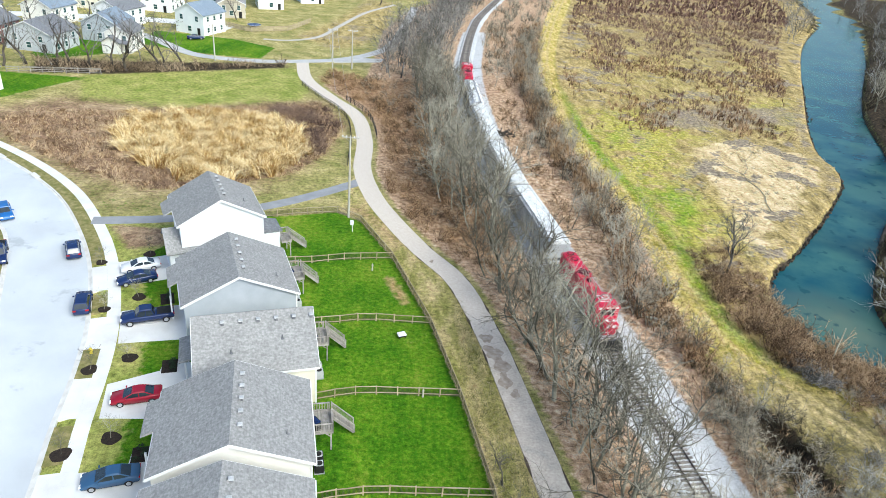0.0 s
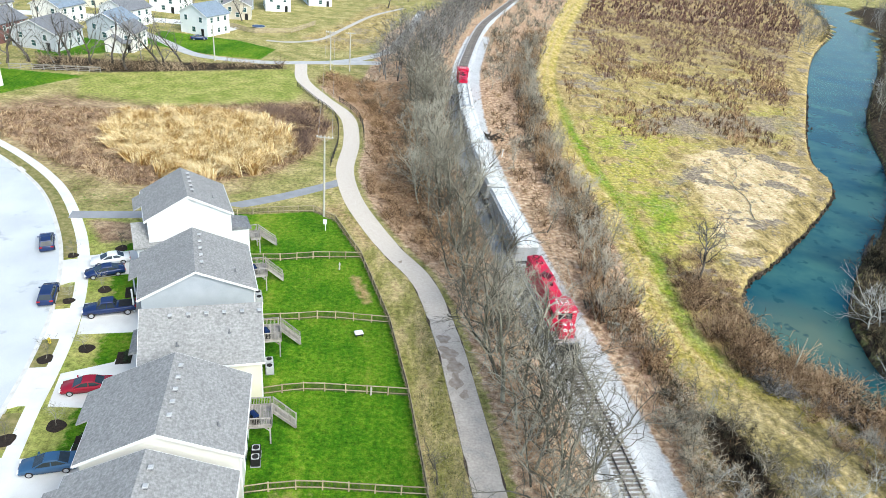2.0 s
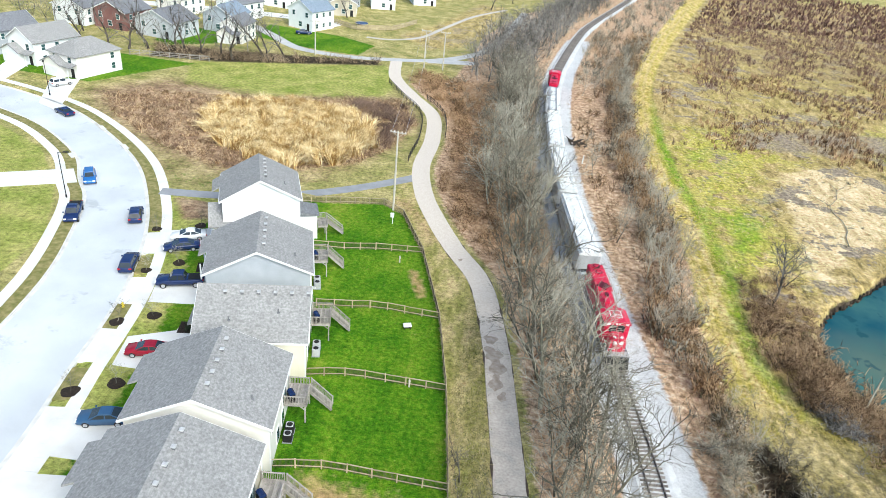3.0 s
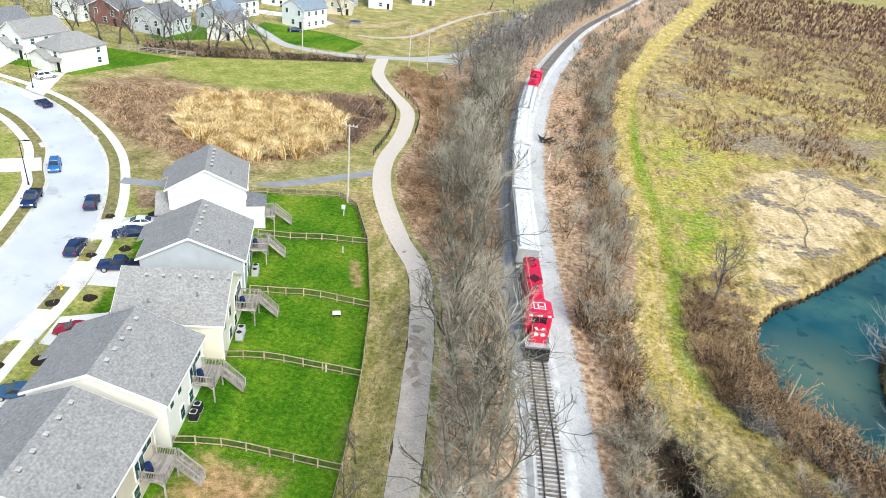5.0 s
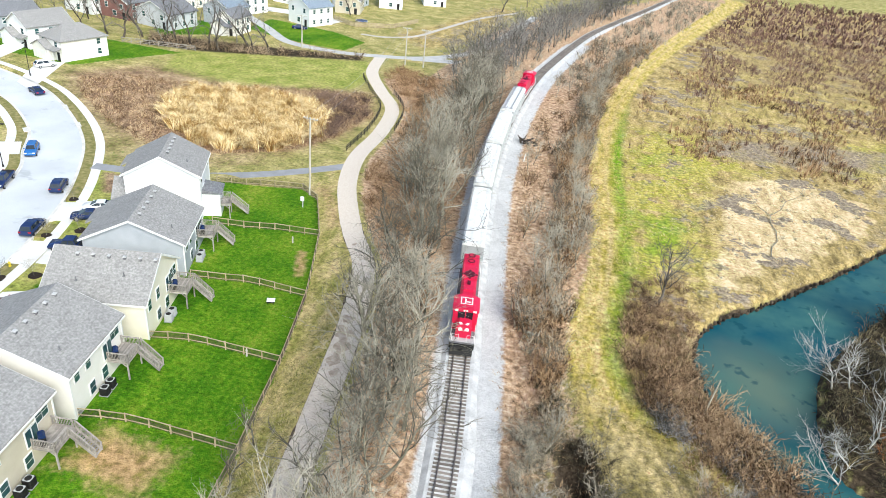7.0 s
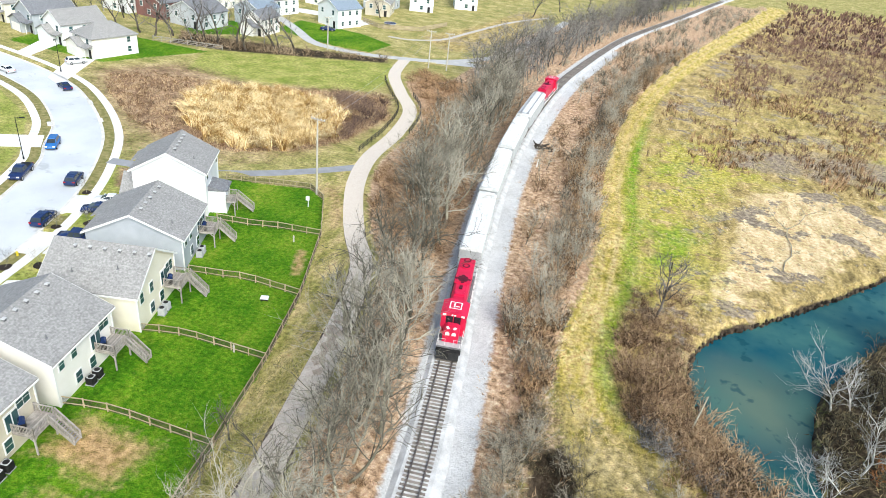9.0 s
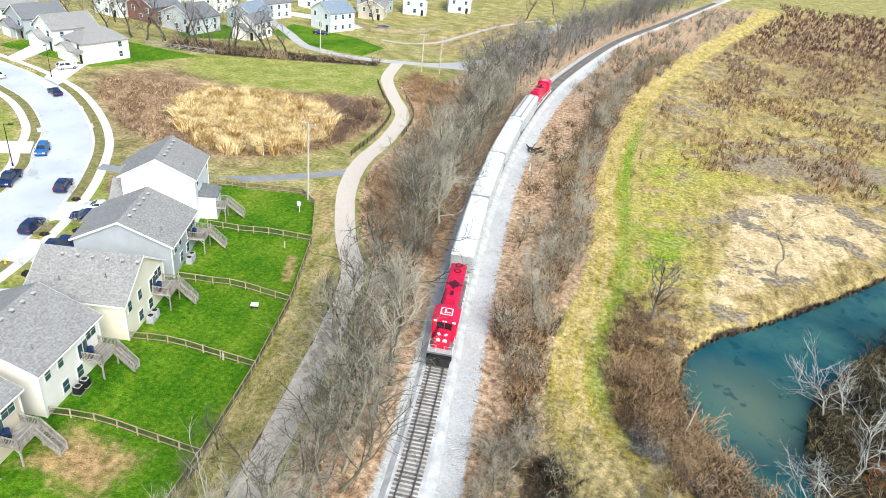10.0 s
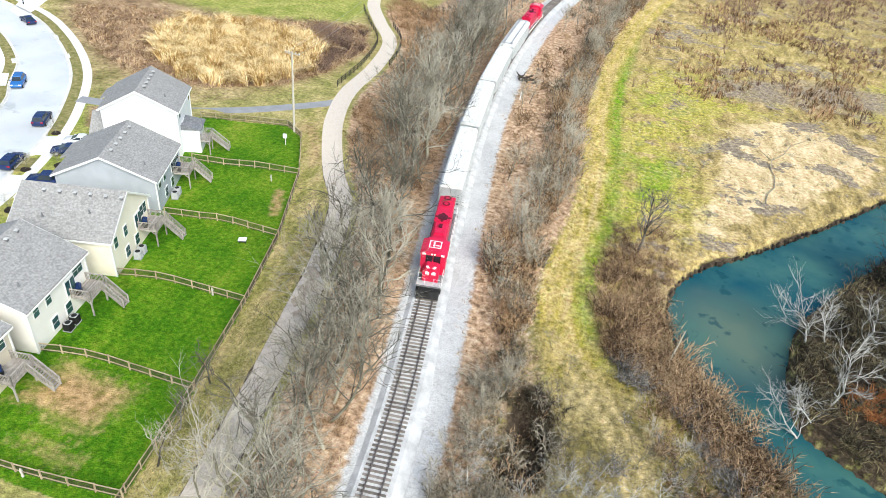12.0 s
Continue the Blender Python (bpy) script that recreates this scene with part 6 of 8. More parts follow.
# ---------- poles and lamps ----------
def utility_pole(x, y, h, arm_turn, label):
    t = thing("utility_pole", label, "utility pole", pose(x, y, float(ground_z(np.array([x]), np.array([y]))[0]), 0, 0, arm_turn), "utility poles")
    g = Geo()
    g.tube([(0, 0, -0.4), (0, 0, h * 0.5), (0, 0, h)], [0.2, 0.17, 0.12], 10)
    part("pole", g, M["pole"], t)
    g = Geo()
    g.box((0, 0.16, h - 0.35), (2.6, 0.12, 0.16))
    g.beam((-0.8, 0.14, h - 0.4), (0, 0.14, h - 1.1), 0.05, 0.05)
    g.beam((0.8, 0.14, h - 0.4), (0, 0.14, h - 1.1), 0.05, 0.05)
    arm = part("crossarm", g, M["pole"], t)
    for xx in (-1.2, -0.6, 0.6, 1.2):
        g = Geo()
        g.tube([(xx, 0.16, h - 0.27), (xx, 0.16, h - 0.15), (xx, 0.16, h - 0.05)], [0.05, 0.09, 0.04], 8)
        part("insulator", g, M["white"], arm)
    return t


utility_pole(-39.15, 97.6, 13.7, -6, "bleached timber utility pole with crossarm beside the trail")
utility_pole(-48.9, 187.0, 10.5, 0, "bleached timber utility pole by the far lane")
utility_pole(-43.7, 187.5, 10.5, 0, "bleached timber utility pole by the far lane")
utility_pole(-80.0, 186.5, 9.5, 20, "bleached timber utility pole by the far lawn")
for a, b, za, zb in (((-40.2, 97.8), (-50.0, 187), 13.4, 10.2), ((-38.0, 97.6), (-47.8, 187), 13.4, 10.2)):
    g = Geo()
    pts = []
    for k in range(13):
        f = k / 12
        pts.append((a[0] + (b[0] - a[0]) * f, a[1] + (b[1] - a[1]) * f, za + (zb - za) * f - 2.0 * math.sin(math.pi * f)))
    g.tube(pts, 0.02, 4)
    tagged(new("power_line", mesh_of("power_line", g.v, g.f, M["metal"])), "thin grey overhead wire between utility poles", "wire", "overhead wires")


def street_lamp(x, y, turn):
    t = thing("street_lamp", "black street lamp with a flat arm beside the kerb", "street lamp", pose(x, y, 0, 0, 0, turn), "street lamps")
    g = Geo()
    g.tube([(0, 0, 0), (0, 0, 0.5), (0, 0, 0.55), (0, 0, 7.5)], [0.14, 0.14, 0.08, 0.055], 10)
    part("post", g, M["black"], t)
    g = Geo()
    g.beam((0, 0, 7.45), (0.9, 0, 7.55), 0.06, 0.06)
    a = part("arm", g, M["black"], t)
    g = Geo()
    g.prism([(0.7, -0.16), (1.5, -0.12), (1.55, 0.12), (0.7, 0.16)], 7.48, 7.62, "z")
    part("lamp_head", g, M["black"], a)


street_lamp(-88.3, 85.6, 20)
street_lamp(-119.4, 127.4, -60)

# ---------- small things in the yards and by the track ----------
t = thing("utility_pedestal", "small white utility box on a stake", "utility box", pose(-38.4, 92.8, 0))
g = Geo()
g.box((0.1, 0, 0.6), (0.1, 0.1, 1.3))
part("stake", g, M["white"], t)
g = Geo()
g.prism([(-0.28, -0.14), (-0.2, -0.2), (0.2, -0.2), (0.28, -0.14), (0.28, 0.14), (0.2, 0.2), (-0.2, 0.2), (-0.28, 0.14)], 1.2, 1.85, "z")
part("box", g, M["white"], t)
t = thing("fire_pit", "small white-topped fire pit on the lawn", "fire pit", pose(-30.9, 66.2, 0, 0, 0, 20))
g = Geo()
for sx in (-1, 1):
    for sy in (-1, 1):
        g.box((sx * 0.38, sy * 0.3, 0.22), (0.07, 0.07, 0.46))
part("legs", g, M["black"], t)
g = Geo()
g.box((0, 0, 0.32), (0.9, 0.74, 0.22))
part("bowl", g, M["black"], t)
g = Geo()
g.box((0, 0, 0.48), (1.05, 0.85, 0.1), taper=0.85)
part("lid", g, M["white"], t)
for x, y in ((-28.7, 55.6), (-34.9, 81.5), (-30.2, 28.9)):
    t = thing("yard_ornament", "small pale ornament standing by the fence", "ornament", pose(x, y, 0))
    g = Geo()
    g.tube([(0, 0, 0), (0, 0, 0.5), (0, 0, 0.8), (0, 0, 1.1)], [0.12, 0.09, 0.14, 0.04], 10)
    part("body", g, M["pole"], t)
t = thing("tie_pile", "pile of weathered concrete and timber blocks by the track", "pile", pose(2.2, 70.6, 0, 0, 0, -8))
for k, (x, y, z, a) in enumerate(((0, 0, 0.25, 0), (0.2, 0.8, 0.25, 6), (0, 0.4, 0.7, -4), (0.9, 0.3, 0.3, 20))):
    g = Geo()
    g.box((x, y, z), (2.3, 0.5, 0.42), math.radians(a))
    part("block", g, M["timber_olive"], t)
t = thing("burnt_stump_pile", "charred stumps and branches heaped by the track", "debris", pose(-7.4, 141, 0))
random.seed(5)
for k in range(22):
    g = Geo()
    a = random.uniform(0, 6.28)
    x, y = random.uniform(-2.2, 2.2), random.uniform(-1.2, 1.2)
    l = random.uniform(0.8, 2.2)
    g.tube([(x, y, random.uniform(0.1, 0.5)), (x + l * math.cos(a), y + l * math.sin(a) * 0.6, random.uniform(0.2, 1.3))], [random.uniform(0.12, 0.25), 0.06], 6)
    part("branch", g, M["rubble"], t)
t = thing("mile_marker", "white trackside marker post", "post", pose(-6.9, 130.5, 0, 0, 4, 0))
g = Geo()
g.box((0, 0, 0.8), (0.22, 0.22, 1.8), taper=0.8)
part("post", g, M["white"], t)

t = thing("trampoline", "round trampoline with navy mat in a far yard", "trampoline", pose(-77.5, 230.5, 0))
g = Geo()
g.tube([(0, 0, 0.86), (0, 0, 0.9)], 2.1, 24)
part("mat", g, M["car_navy"], t)
g = Geo()
g.tube([(2.15 * math.cos(a), 2.15 * math.sin(a), 0.88) for a in [2 * math.pi * i / 24 for i in range(25)]], 0.05, 6)
part("rim", g, M["metal"], t)
for i in range(6):
    g = Geo()
    g.tube([(2.1 * math.cos(i * 1.047), 2.1 * math.sin(i * 1.047), 0), (2.1 * math.cos(i * 1.047), 2.1 * math.sin(i * 1.047), 0.88)], 0.04, 6)
    part("leg", g, M["metal"], t)
g = Geo()
g.tube([(37.6, 108.5, 0.1), (38.3, 112, 0.18), (39.7, 115, 0.1), (40.2, 119, 0.2), (39.8, 122.5, 0.12), (40.4, 126, 0.1), (42.8, 129.5, 0.2), (44.7, 134.5, 0.15), (48.4, 139, 0.1), (49.6, 143, 0.15), (52.7, 145.9, 0.05)], [0.09, 0.085, 0.08, 0.08, 0.07, 0.065, 0.06, 0.05, 0.04, 0.03, 0.02], 6)
g.tube([(40.4, 126, 0.1), (38.6, 129, 0.25), (38.2, 132.5, 0.1)], [0.05, 0.035, 0.015], 5)
g.tube([(44.7, 134.5, 0.15), (44.2, 138, 0.3), (45.6, 141, 0.1)], [0.045, 0.03, 0.012], 5)
tagged(new("fallen_branch", mesh_of("fallen_branch", g.v, g.f, M["bark_trunk"])), "long thin fallen branch lying on the straw field", "fallen branch")
g = Geo()
g.tube([(22.6, 63.4, -0.2), (23.0, 64.0, 2.4), (23.3, 64.3, 5.0)], [0.14, 0.1, 0.07], 9)
tagged(new("snag", mesh_of("snag", g.v, g.f, M["bark_trunk"])), "broken dead trunk standing on the creek's bank", "dead tree")
g = Geo()
g.tube([(52.4, 97.5, -1.3), (55, 101, -0.9), (60, 107.4, -0.7)], [0.5, 0.45, 0.2], 9)
tagged(new("drift_log", mesh_of("drift_log", g.v, g.f, M["bark_dark"])), "dark log lodged in the creek", "log")

t = thing("fire_hydrant", "small yellow fire hydrant on the verge", "fire hydrant", pose(-65.1, 61.3, 0.01))
g = Geo()
g.tube([(0, 0, 0), (0, 0, 0.08), (0, 0, 0.09), (0, 0, 0.55), (0, 0, 0.58), (0, 0, 0.72)], [0.18, 0.18, 0.12, 0.12, 0.16, 0.05], 12)
part("barrel", g, M["hydrant"], t)
for sgn in (-1, 1):
    g = Geo()
    g.tube([(sgn * 0.1, 0, 0.42), (sgn * 0.22, 0, 0.42)], 0.07, 8)
    part("outlet", g, M["hydrant"], t)

# mulch rings and saplings of the street side
rings = [(-60.8, 60.6, 0.85), (-58.6, 48.6, 0.9), (-63.6, 72.6, 0.8), (-65.5, 83.2, 0.8), (-64.2, 58.4, 0.8), (-62.2, 46.4, 0.9), (-66.7, 69.6, 0.7), (-70.9, 80.4, 0.7)]
for k, (x, y, r) in enumerate(rings):
    g = Geo()
    n = 18
    g.prism([(x + r * (1 + 0.12 * math.sin(3 * a + k)) * math.cos(a), y + r * (1 + 0.12 * math.cos(2 * a + k)) * math.sin(a)) for a in [2 * math.pi * i / n for i in range(n)]], -0.1, 0.07, "z")
    tagged(new("mulch_ring", mesh_of("mulch_ring", g.v, g.f, M["mulch"])), "round bed of dark mulch in the grass", "mulch bed", "mulch beds")
for k, (x, y, sx, sy, r) in enumerate([(-56.2, 59.4, 1.6, 2.2, 12), (-55.2, 46.6, 1.6, 1.9, 10), (-60.1, 72.4, 1.6, 2.4, 18), (-61.8, 83.0, 1.2, 2.4, 22)]):
    t = thing("shrub_bed", "dark mulch bed with clipped evergreen shrubs at the porch", "shrubs", pose(x, y, 0, 0, 0, r), "porch beds")
    g = Geo()
    g.box((0, 0, 0.02), (sx, sy, 0.12))
    part("mulch", g, M["mulch"], t)
    random.seed(k)
    for j in range(4):
        g = Geo()
        cx, cy = random.uniform(-0.5, 0.5), -0.8 + 0.5 * j
        for q in range(140):
            a, b = random.uniform(0, 6.28), random.uniform(0.0, 1.5)
            rr = random.uniform(0.25, 0.42)
            p = Vector((cx + rr * math.cos(a) * math.cos(b), cy + rr * math.sin(a) * math.cos(b), 0.1 + rr * 1.3 * math.sin(b)))
            d = Vector((random.uniform(-1, 1), random.uniform(-1, 1), random.uniform(-0.3, 1))).normalized() * 0.12
            w = d.cross(Vector((0, 0, 1))) * 0.4
            g.add([tuple(p - w), tuple(p + w), tuple(p + d)], [(0, 1, 2)])
        part("shrub", g, M["evergreen"], t)

# ---------- cars ----------
def car(m, kind, colour, label):
    """A parked car; x forward, origin on the ground under its middle."""
    L, W = {"sedan": (4.85, 1.84), "suv": (4.65, 1.88), "pickup": (5.85, 2.0)}[kind]
    t = thing("car" if kind != "pickup" else "pickup_truck", label, "car" if kind != "pickup" else "pickup truck", m, "parked cars")
    pt = M[colour]
    h = L / 2
    if kind == "sedan":
        prof = [(-h, 0.45, 0.85), (-h + 0.12, 0.3, 0.98), (-h + 0.9, 0.24, 1.03), (-0.9, 0.22, 0.98), (0.75, 0.22, 0.96), (h - 1.0, 0.24, 0.9), (h - 0.15, 0.3, 0.74), (h, 0.42, 0.6)]
        cab = [(-h + 0.5, -h + 1.6), (h - 1.15, h - 2.2)]
        top, belt = 1.44, 0.96
    elif kind == "suv":
        prof = [(-h, 0.5, 1.05), (-h + 0.1, 0.36, 1.1), (-h + 0.8, 0.3, 1.1), (-0.8, 0.28, 1.08), (0.8, 0.28, 1.06), (h - 1.0, 0.3, 1.04), (h - 0.15, 0.36, 0.92), (h, 0.48, 0.7)]
        cab = [(-h + 0.12, -h + 0.6), (h - 1.2, h - 1.95)]
        top, belt = 1.7, 1.07
    else:
        prof = [(-h, 0.6, 1.1), (-h + 0.1, 0.5, 1.12), (-h + 1.0, 0.42, 1.12), (-0.75, 0.4, 1.12), (0.8, 0.4, 1.12), (h - 1.2, 0.4, 1.12), (h - 0.15, 0.45, 1.02), (h, 0.55, 0.8)]
        cab = [(-0.85, -0.5), (h - 1.5, h - 2.15)]
        top, belt = 1.88, 1.11
    rings = []
    for i, (x, z0, z1) in enumerate(prof):
        w = W / 2 * (0.86 if i in (0, len(prof) - 1) else 0.97 if i in (1, len(prof) - 2) else 1.0)
        zm = z0 + (z1 - z0) * 0.55
        rings.append([(x, w * 0.9, z0), (x, w, zm), (x, w * 0.96, z1 - 0.08), (x, w * 0.86, z1), (x, -w * 0.86, z1), (x, -w * 0.96, z1 - 0.08), (x, -w, zm), (x, -w * 0.9, z0)])
    g = Geo().loft(rings)
    body = part("body", g, pt, t, "", True)
    (b0, b1), (f0, f1) = cab
    wb, wt = W / 2 * 0.87, W / 2 * 0.68
    lo, hi = belt - 0.05, top - 0.06
    box8 = [Vector(q) for q in ((b0, wb, lo), (b0, -wb, lo), (f0, -wb, lo), (f0, wb, lo), (b1, wt, hi), (b1, -wt, hi), (f1, -wt, hi), (f1, wt, hi))]
    g = Geo()
    g.add([tuple(q) for q in box8], [(0, 1, 5, 4), (1, 2, 6, 5), (2, 3, 7, 6), (3, 0, 4, 7), (4, 5, 6, 7), (3, 2, 1, 0)])
    cabin = part("cabin", g, pt, t)

    def glazing(nm, quad, u0, u1):
        """A pane set a little proud of one side of the cabin, between two shares of its width."""
        a, b, c, d = [box8[q] for q in quad]
        n_ = (b - a).cross(d - a).normalized()
        if n_.dot((a + b + c + d) / 4 - Vector(((b0 + f0) / 2, 0, lo))) < 0:
            n_ = -n_
        out = []
        for lift in (-0.02, 0.012):
            for u, v in ((u0, 0.1), (u1, 0.1), (u1, 0.9), (u0, 0.9)):
                q = a + (b - a) * u + ((d + (c - d) * u) - (a + (b - a) * u)) * v
                out.append(tuple(q + n_ * lift))
        gg = Geo()
        gg.add(out, [(0, 1, 2, 3), (7, 6, 5, 4), (0, 4, 5, 1), (1, 5, 6, 2), (2, 6, 7, 3), (3, 7, 4, 0)])
        part(nm, gg, M["car_glass"], cabin)

    glazing("rear_window", (0, 1, 5, 4), 0.06, 0.94)
    glazing("windscreen", (2, 3, 7, 6), 0.06, 0.94)
    for quad in ((1, 2, 6, 5), (3, 0, 4, 7)):
        glazing("side_window", quad, 0.06, 0.48)
        glazing("side_window", quad, 0.53, 0.94)
    g = Geo()
    g.loft([[(b1 - 0.06, wt + 0.02, top - 0.08), (b1 - 0.02, wt * 0.9, top - 0.01), (b1 - 0.02, -wt * 0.9, top - 0.01), (b1 - 0.06, -wt - 0.02, top - 0.08)],
            [((b1 + f1) / 2, wt + 0.03, top - 0.06), ((b1 + f1) / 2, wt * 0.9, top + 0.04), ((b1 + f1) / 2, -wt * 0.9, top + 0.04), ((b1 + f1) / 2, -wt - 0.03, top - 0.06)],
            [(f1 + 0.06, wt + 0.02, top - 0.08), (f1 + 0.02, wt * 0.9, top - 0.01), (f1 + 0.02, -wt * 0.9, top - 0.01), (f1 + 0.06, -wt - 0.02, top - 0.08)]])
    part("roof", g, pt, t)
    if kind == "pickup":
        g = Geo()
        g.box((-h + 1.0, 0, 1.13), (1.75, W * 0.74, 0.04))
        part("bed", g, M["black"], t, "dark cargo bed")
    r = 0.34 if kind != "pickup" else 0.4
    for x in (-h + 0.95, h - 0.95):
        for s in (-1, 1):
            g = Geo()
            g.tube([(x, s * (W / 2 - 0.24), r), (x, s * (W / 2 - 0.2), r), (x, s * (W / 2 - 0.01), r), (x, s * (W / 2 + 0.01), r)], [r * 0.96, r, r, r * 0.94], 20)
            w = part("wheel", g, M["black"], t)
            g = Geo()
            g.tube([(x, s * (W / 2 + 0.0), r), (x, s * (W / 2 + 0.025), r)], r * 0.62, 14)
            part("rim", g, M["metal"], w)
    for s in (-1, 1):
        g = Geo()
        g.box((h - 0.1, s * W * 0.34, prof[-2][2] - 0.1), (0.22, 0.4, 0.16))
        part("headlight", g, M["lamp_white"], t)
        g = Geo()
        g.box((-h + 0.03, s * W * 0.36, prof[0][2] - 0.08), (0.12, 0.36, 0.18))
        part("tail_light", g, M["lamp_red"], t)
        g = Geo()
        g.box((f0 - 0.35, s * (W / 2 + 0.08), belt + 0.08), (0.14, 0.2, 0.13))
        part("mirror", g, pt, t)
    return t


car(pose(-56.7, 43.4, 0.03, 0, 0, 15 + 180), "sedan", "car_steel", "steel-blue sedan parked on a driveway")
car(pose(-57.9, 54.0, 0.03, 0, 0, 14 + 180), "sedan", "car_red", "dark red sedan parked on a driveway")
car(pose(-61.0, 67.8, 0.03, 0, 0, 19 + 180), "pickup", "car_navy", "navy pickup truck parked on a driveway")
car(pose(-64.9, 76.1, 0.03, 0, 0, 27 + 180), "sedan", "car_navy", "navy sedan parked on a driveway")
car(pose(-65.4, 79.2, 0.03, 0, 0, 25 + 180), "sedan", "car_white", "white sedan parked on a driveway")
car(pose(-69.3, 70.2, -0.13, 0, 0, 106), "suv", "car_navy", "navy hatchback parked at the kerb")
car(pose(-75.4, 82.8, -0.13, 0, 0, 115), "suv", "car_navy", "dark blue car parked at the kerb")
car(pose(-84.0, 80.8, -0.13, 0, 0, -66), "pickup", "car_navy", "navy pickup truck parked at the kerb")
car(pose(-88.8, 92.6, -0.13, 0, 0, -58), "suv", "car_blue", "bright blue car parked at the kerb")
car(pose(-110.4, 118.8, -0.13, 0, 0, 152), "sedan", "car_navy", "dark blue sedan parked at the kerb")
car(pose(-121.5, 134.5, 0.02, 0, 0, 62), "suv", "car_white", "white car parked on a driveway")
car(pose(-128.5, 121.2, -0.13, 0, 0, 162), "sedan", "car_white", "white sedan parked at the kerb")
car(pose(-90.5, 208.5, 0, 0, 0, 20), "sedan", "car_navy", "dark car parked before the tall white house")

# ---------- bare trees and brush ----------
def grow(rng, height, limbs, spread, trunk_r, lean=0.1, sub=5, twigs=5, droop=0.0, start=0.25, rise=0.5):
    """Segments of a leafless tree: two ends, two radii. Thick ones first (trunk), then limbs, branches and twigs."""
    seg_t, seg_c = [], []

    def path(p, d, length, r0, r1, n, wob, lift, out):
        pts = [p]
        for i in range(n):
            d = d + rng.normal(0, wob, 3)
            d[2] += lift
            d /= np.linalg.norm(d)
            q = pts[-1] + d * (length / n)
            a, b = r0 + (r1 - r0) * i / n, r0 + (r1 - r0) * (i + 1) / n
            out.append((pts[-1], q, a, b))
            pts.append(q)
        return pts, d

    def off(d, angle, up):
        """A way that leaves d by about an angle, drawn upwards."""
        q = rng.normal(0, 1, 3)
        q -= d * q.dot(d)
        q /= np.linalg.norm(q) + 1e-9
        e = d * math.cos(angle) + q * math.sin(angle)
        e[2] += up
        return e / np.linalg.norm(e)

    lean_d = np.array([rng.normal(0, lean), rng.normal(0, lean), 1.0])
    tp, _ = path(np.array([0, 0, -0.3]), lean_d / np.linalg.norm(lean_d), height * 0.74, trunk_r, trunk_r * 0.25, 7, 0.15, 0.03, seg_t)
    for k in range(limbs):
        f = start + (0.98 - start) * (k + rng.uniform(0, 0.8)) / limbs
        i = min(6, int(f * 7))
        base = tp[i] + (tp[i + 1] - tp[i]) * (f * 7 - i)
        a = k * 2.4 + rng.uniform(-0.5, 0.5)
        d = np.array([math.cos(a), math.sin(a), rise + 0.7 * f])
        d /= np.linalg.norm(d)
        ln = height * spread * (0.45 + 0.75 * math.sin(math.pi * f ** 0.9)) * rng.uniform(0.65, 1.12)
        r = trunk_r * (0.54 - 0.28 * f)
        lp, _ = path(base, d, ln, r, 0.03, 5, 0.3, 0.09 - droop, seg_c)
        for j in range(sub):
            e = 0.2 + 0.78 * (j + rng.uniform(0, 0.9)) / sub
            i2 = min(4, int(e * 5))
            ld = lp[i2 + 1] - lp[i2]
            ld = ld / np.linalg.norm(ld)
            bp = lp[i2] + (lp[i2 + 1] - lp[i2]) * (e * 5 - i2)
            l2 = ln * (0.62 - 0.3 * e) * rng.uniform(0.6, 1.2)
            cp, _ = path(bp, off(ld, rng.uniform(0.5, 1.05), 0.08), l2, max(0.026, r * 0.5 * (1 - 0.5 * e)), 0.014, 3, 0.2, 0.06, seg_c)
            for q in range(twigs):
                w = rng.uniform(0.15, 1.0)
                i3 = min(2, int(w * 3))
                cd = cp[i3 + 1] - cp[i3]
                cd = cd / np.linalg.norm(cd)
                sp = cp[i3] + (cp[i3 + 1] - cp[i3]) * (w * 3 - i3)
                seg_c.append((sp, sp + off(cd, rng.uniform(0.3, 0.9), 0.06) * l2 * rng.uniform(0.35, 0.8), 0.014, 0.0))
    return seg_t, seg_c


def tubes(segs, n=3):
    """Arrays of a mesh of thin tapered tubes, as triangles."""
    a = np.array([s[0] for s in segs])
    b = np.array([s[1] for s in segs])
    r0 = np.array([s[2] for s in segs])[:, None]
    r1 = np.array([s[3] for s in segs])[:, None]
    d = b - a
    d /= np.linalg.norm(d, axis=1)[:, None] + 1e-9
    ref = np.where(np.abs(d[:, 2:3]) > 0.9, np.array([[1.0, 0, 0]]), np.array([[0, 0, 1.0]]))
    s = np.cross(d, ref)
    s /= np.linalg.norm(s, axis=1)[:, None] + 1e-9
    u = np.cross(s, d)
    vs = []
    for base, r in ((a, r0), (b, r1)):
        for j in range(n):
            t = 2 * math.pi * j / n
            vs.append(base + s * r * math.cos(t) + u * r * math.sin(t))
    v = np.stack(vs, 1)
    k = np.arange(len(segs))[:, None] * 2 * n
    f = []
    for j in range(n):
        e = (j + 1) % n
        f.append(np.hstack([k + j, k + e, k + n + j]))
        full = (r1[:, 0] > 1e-4)
        f.append(np.hstack([k + e, k + n + e, k + n + j])[full])
    return v.reshape(-1, 3), np.vstack(f)


def tree_meshes(seed, bark, trunk="", **kw):
    rng = np.random.default_rng(seed)
    a, b = grow(rng, **kw)
    va, fa = tubes(a, 6)
    vb, fb = tubes(b, 3)
    return big_mesh("trunk", va, fa, M[trunk or bark]), big_mesh("crown", vb, fb, M[bark])


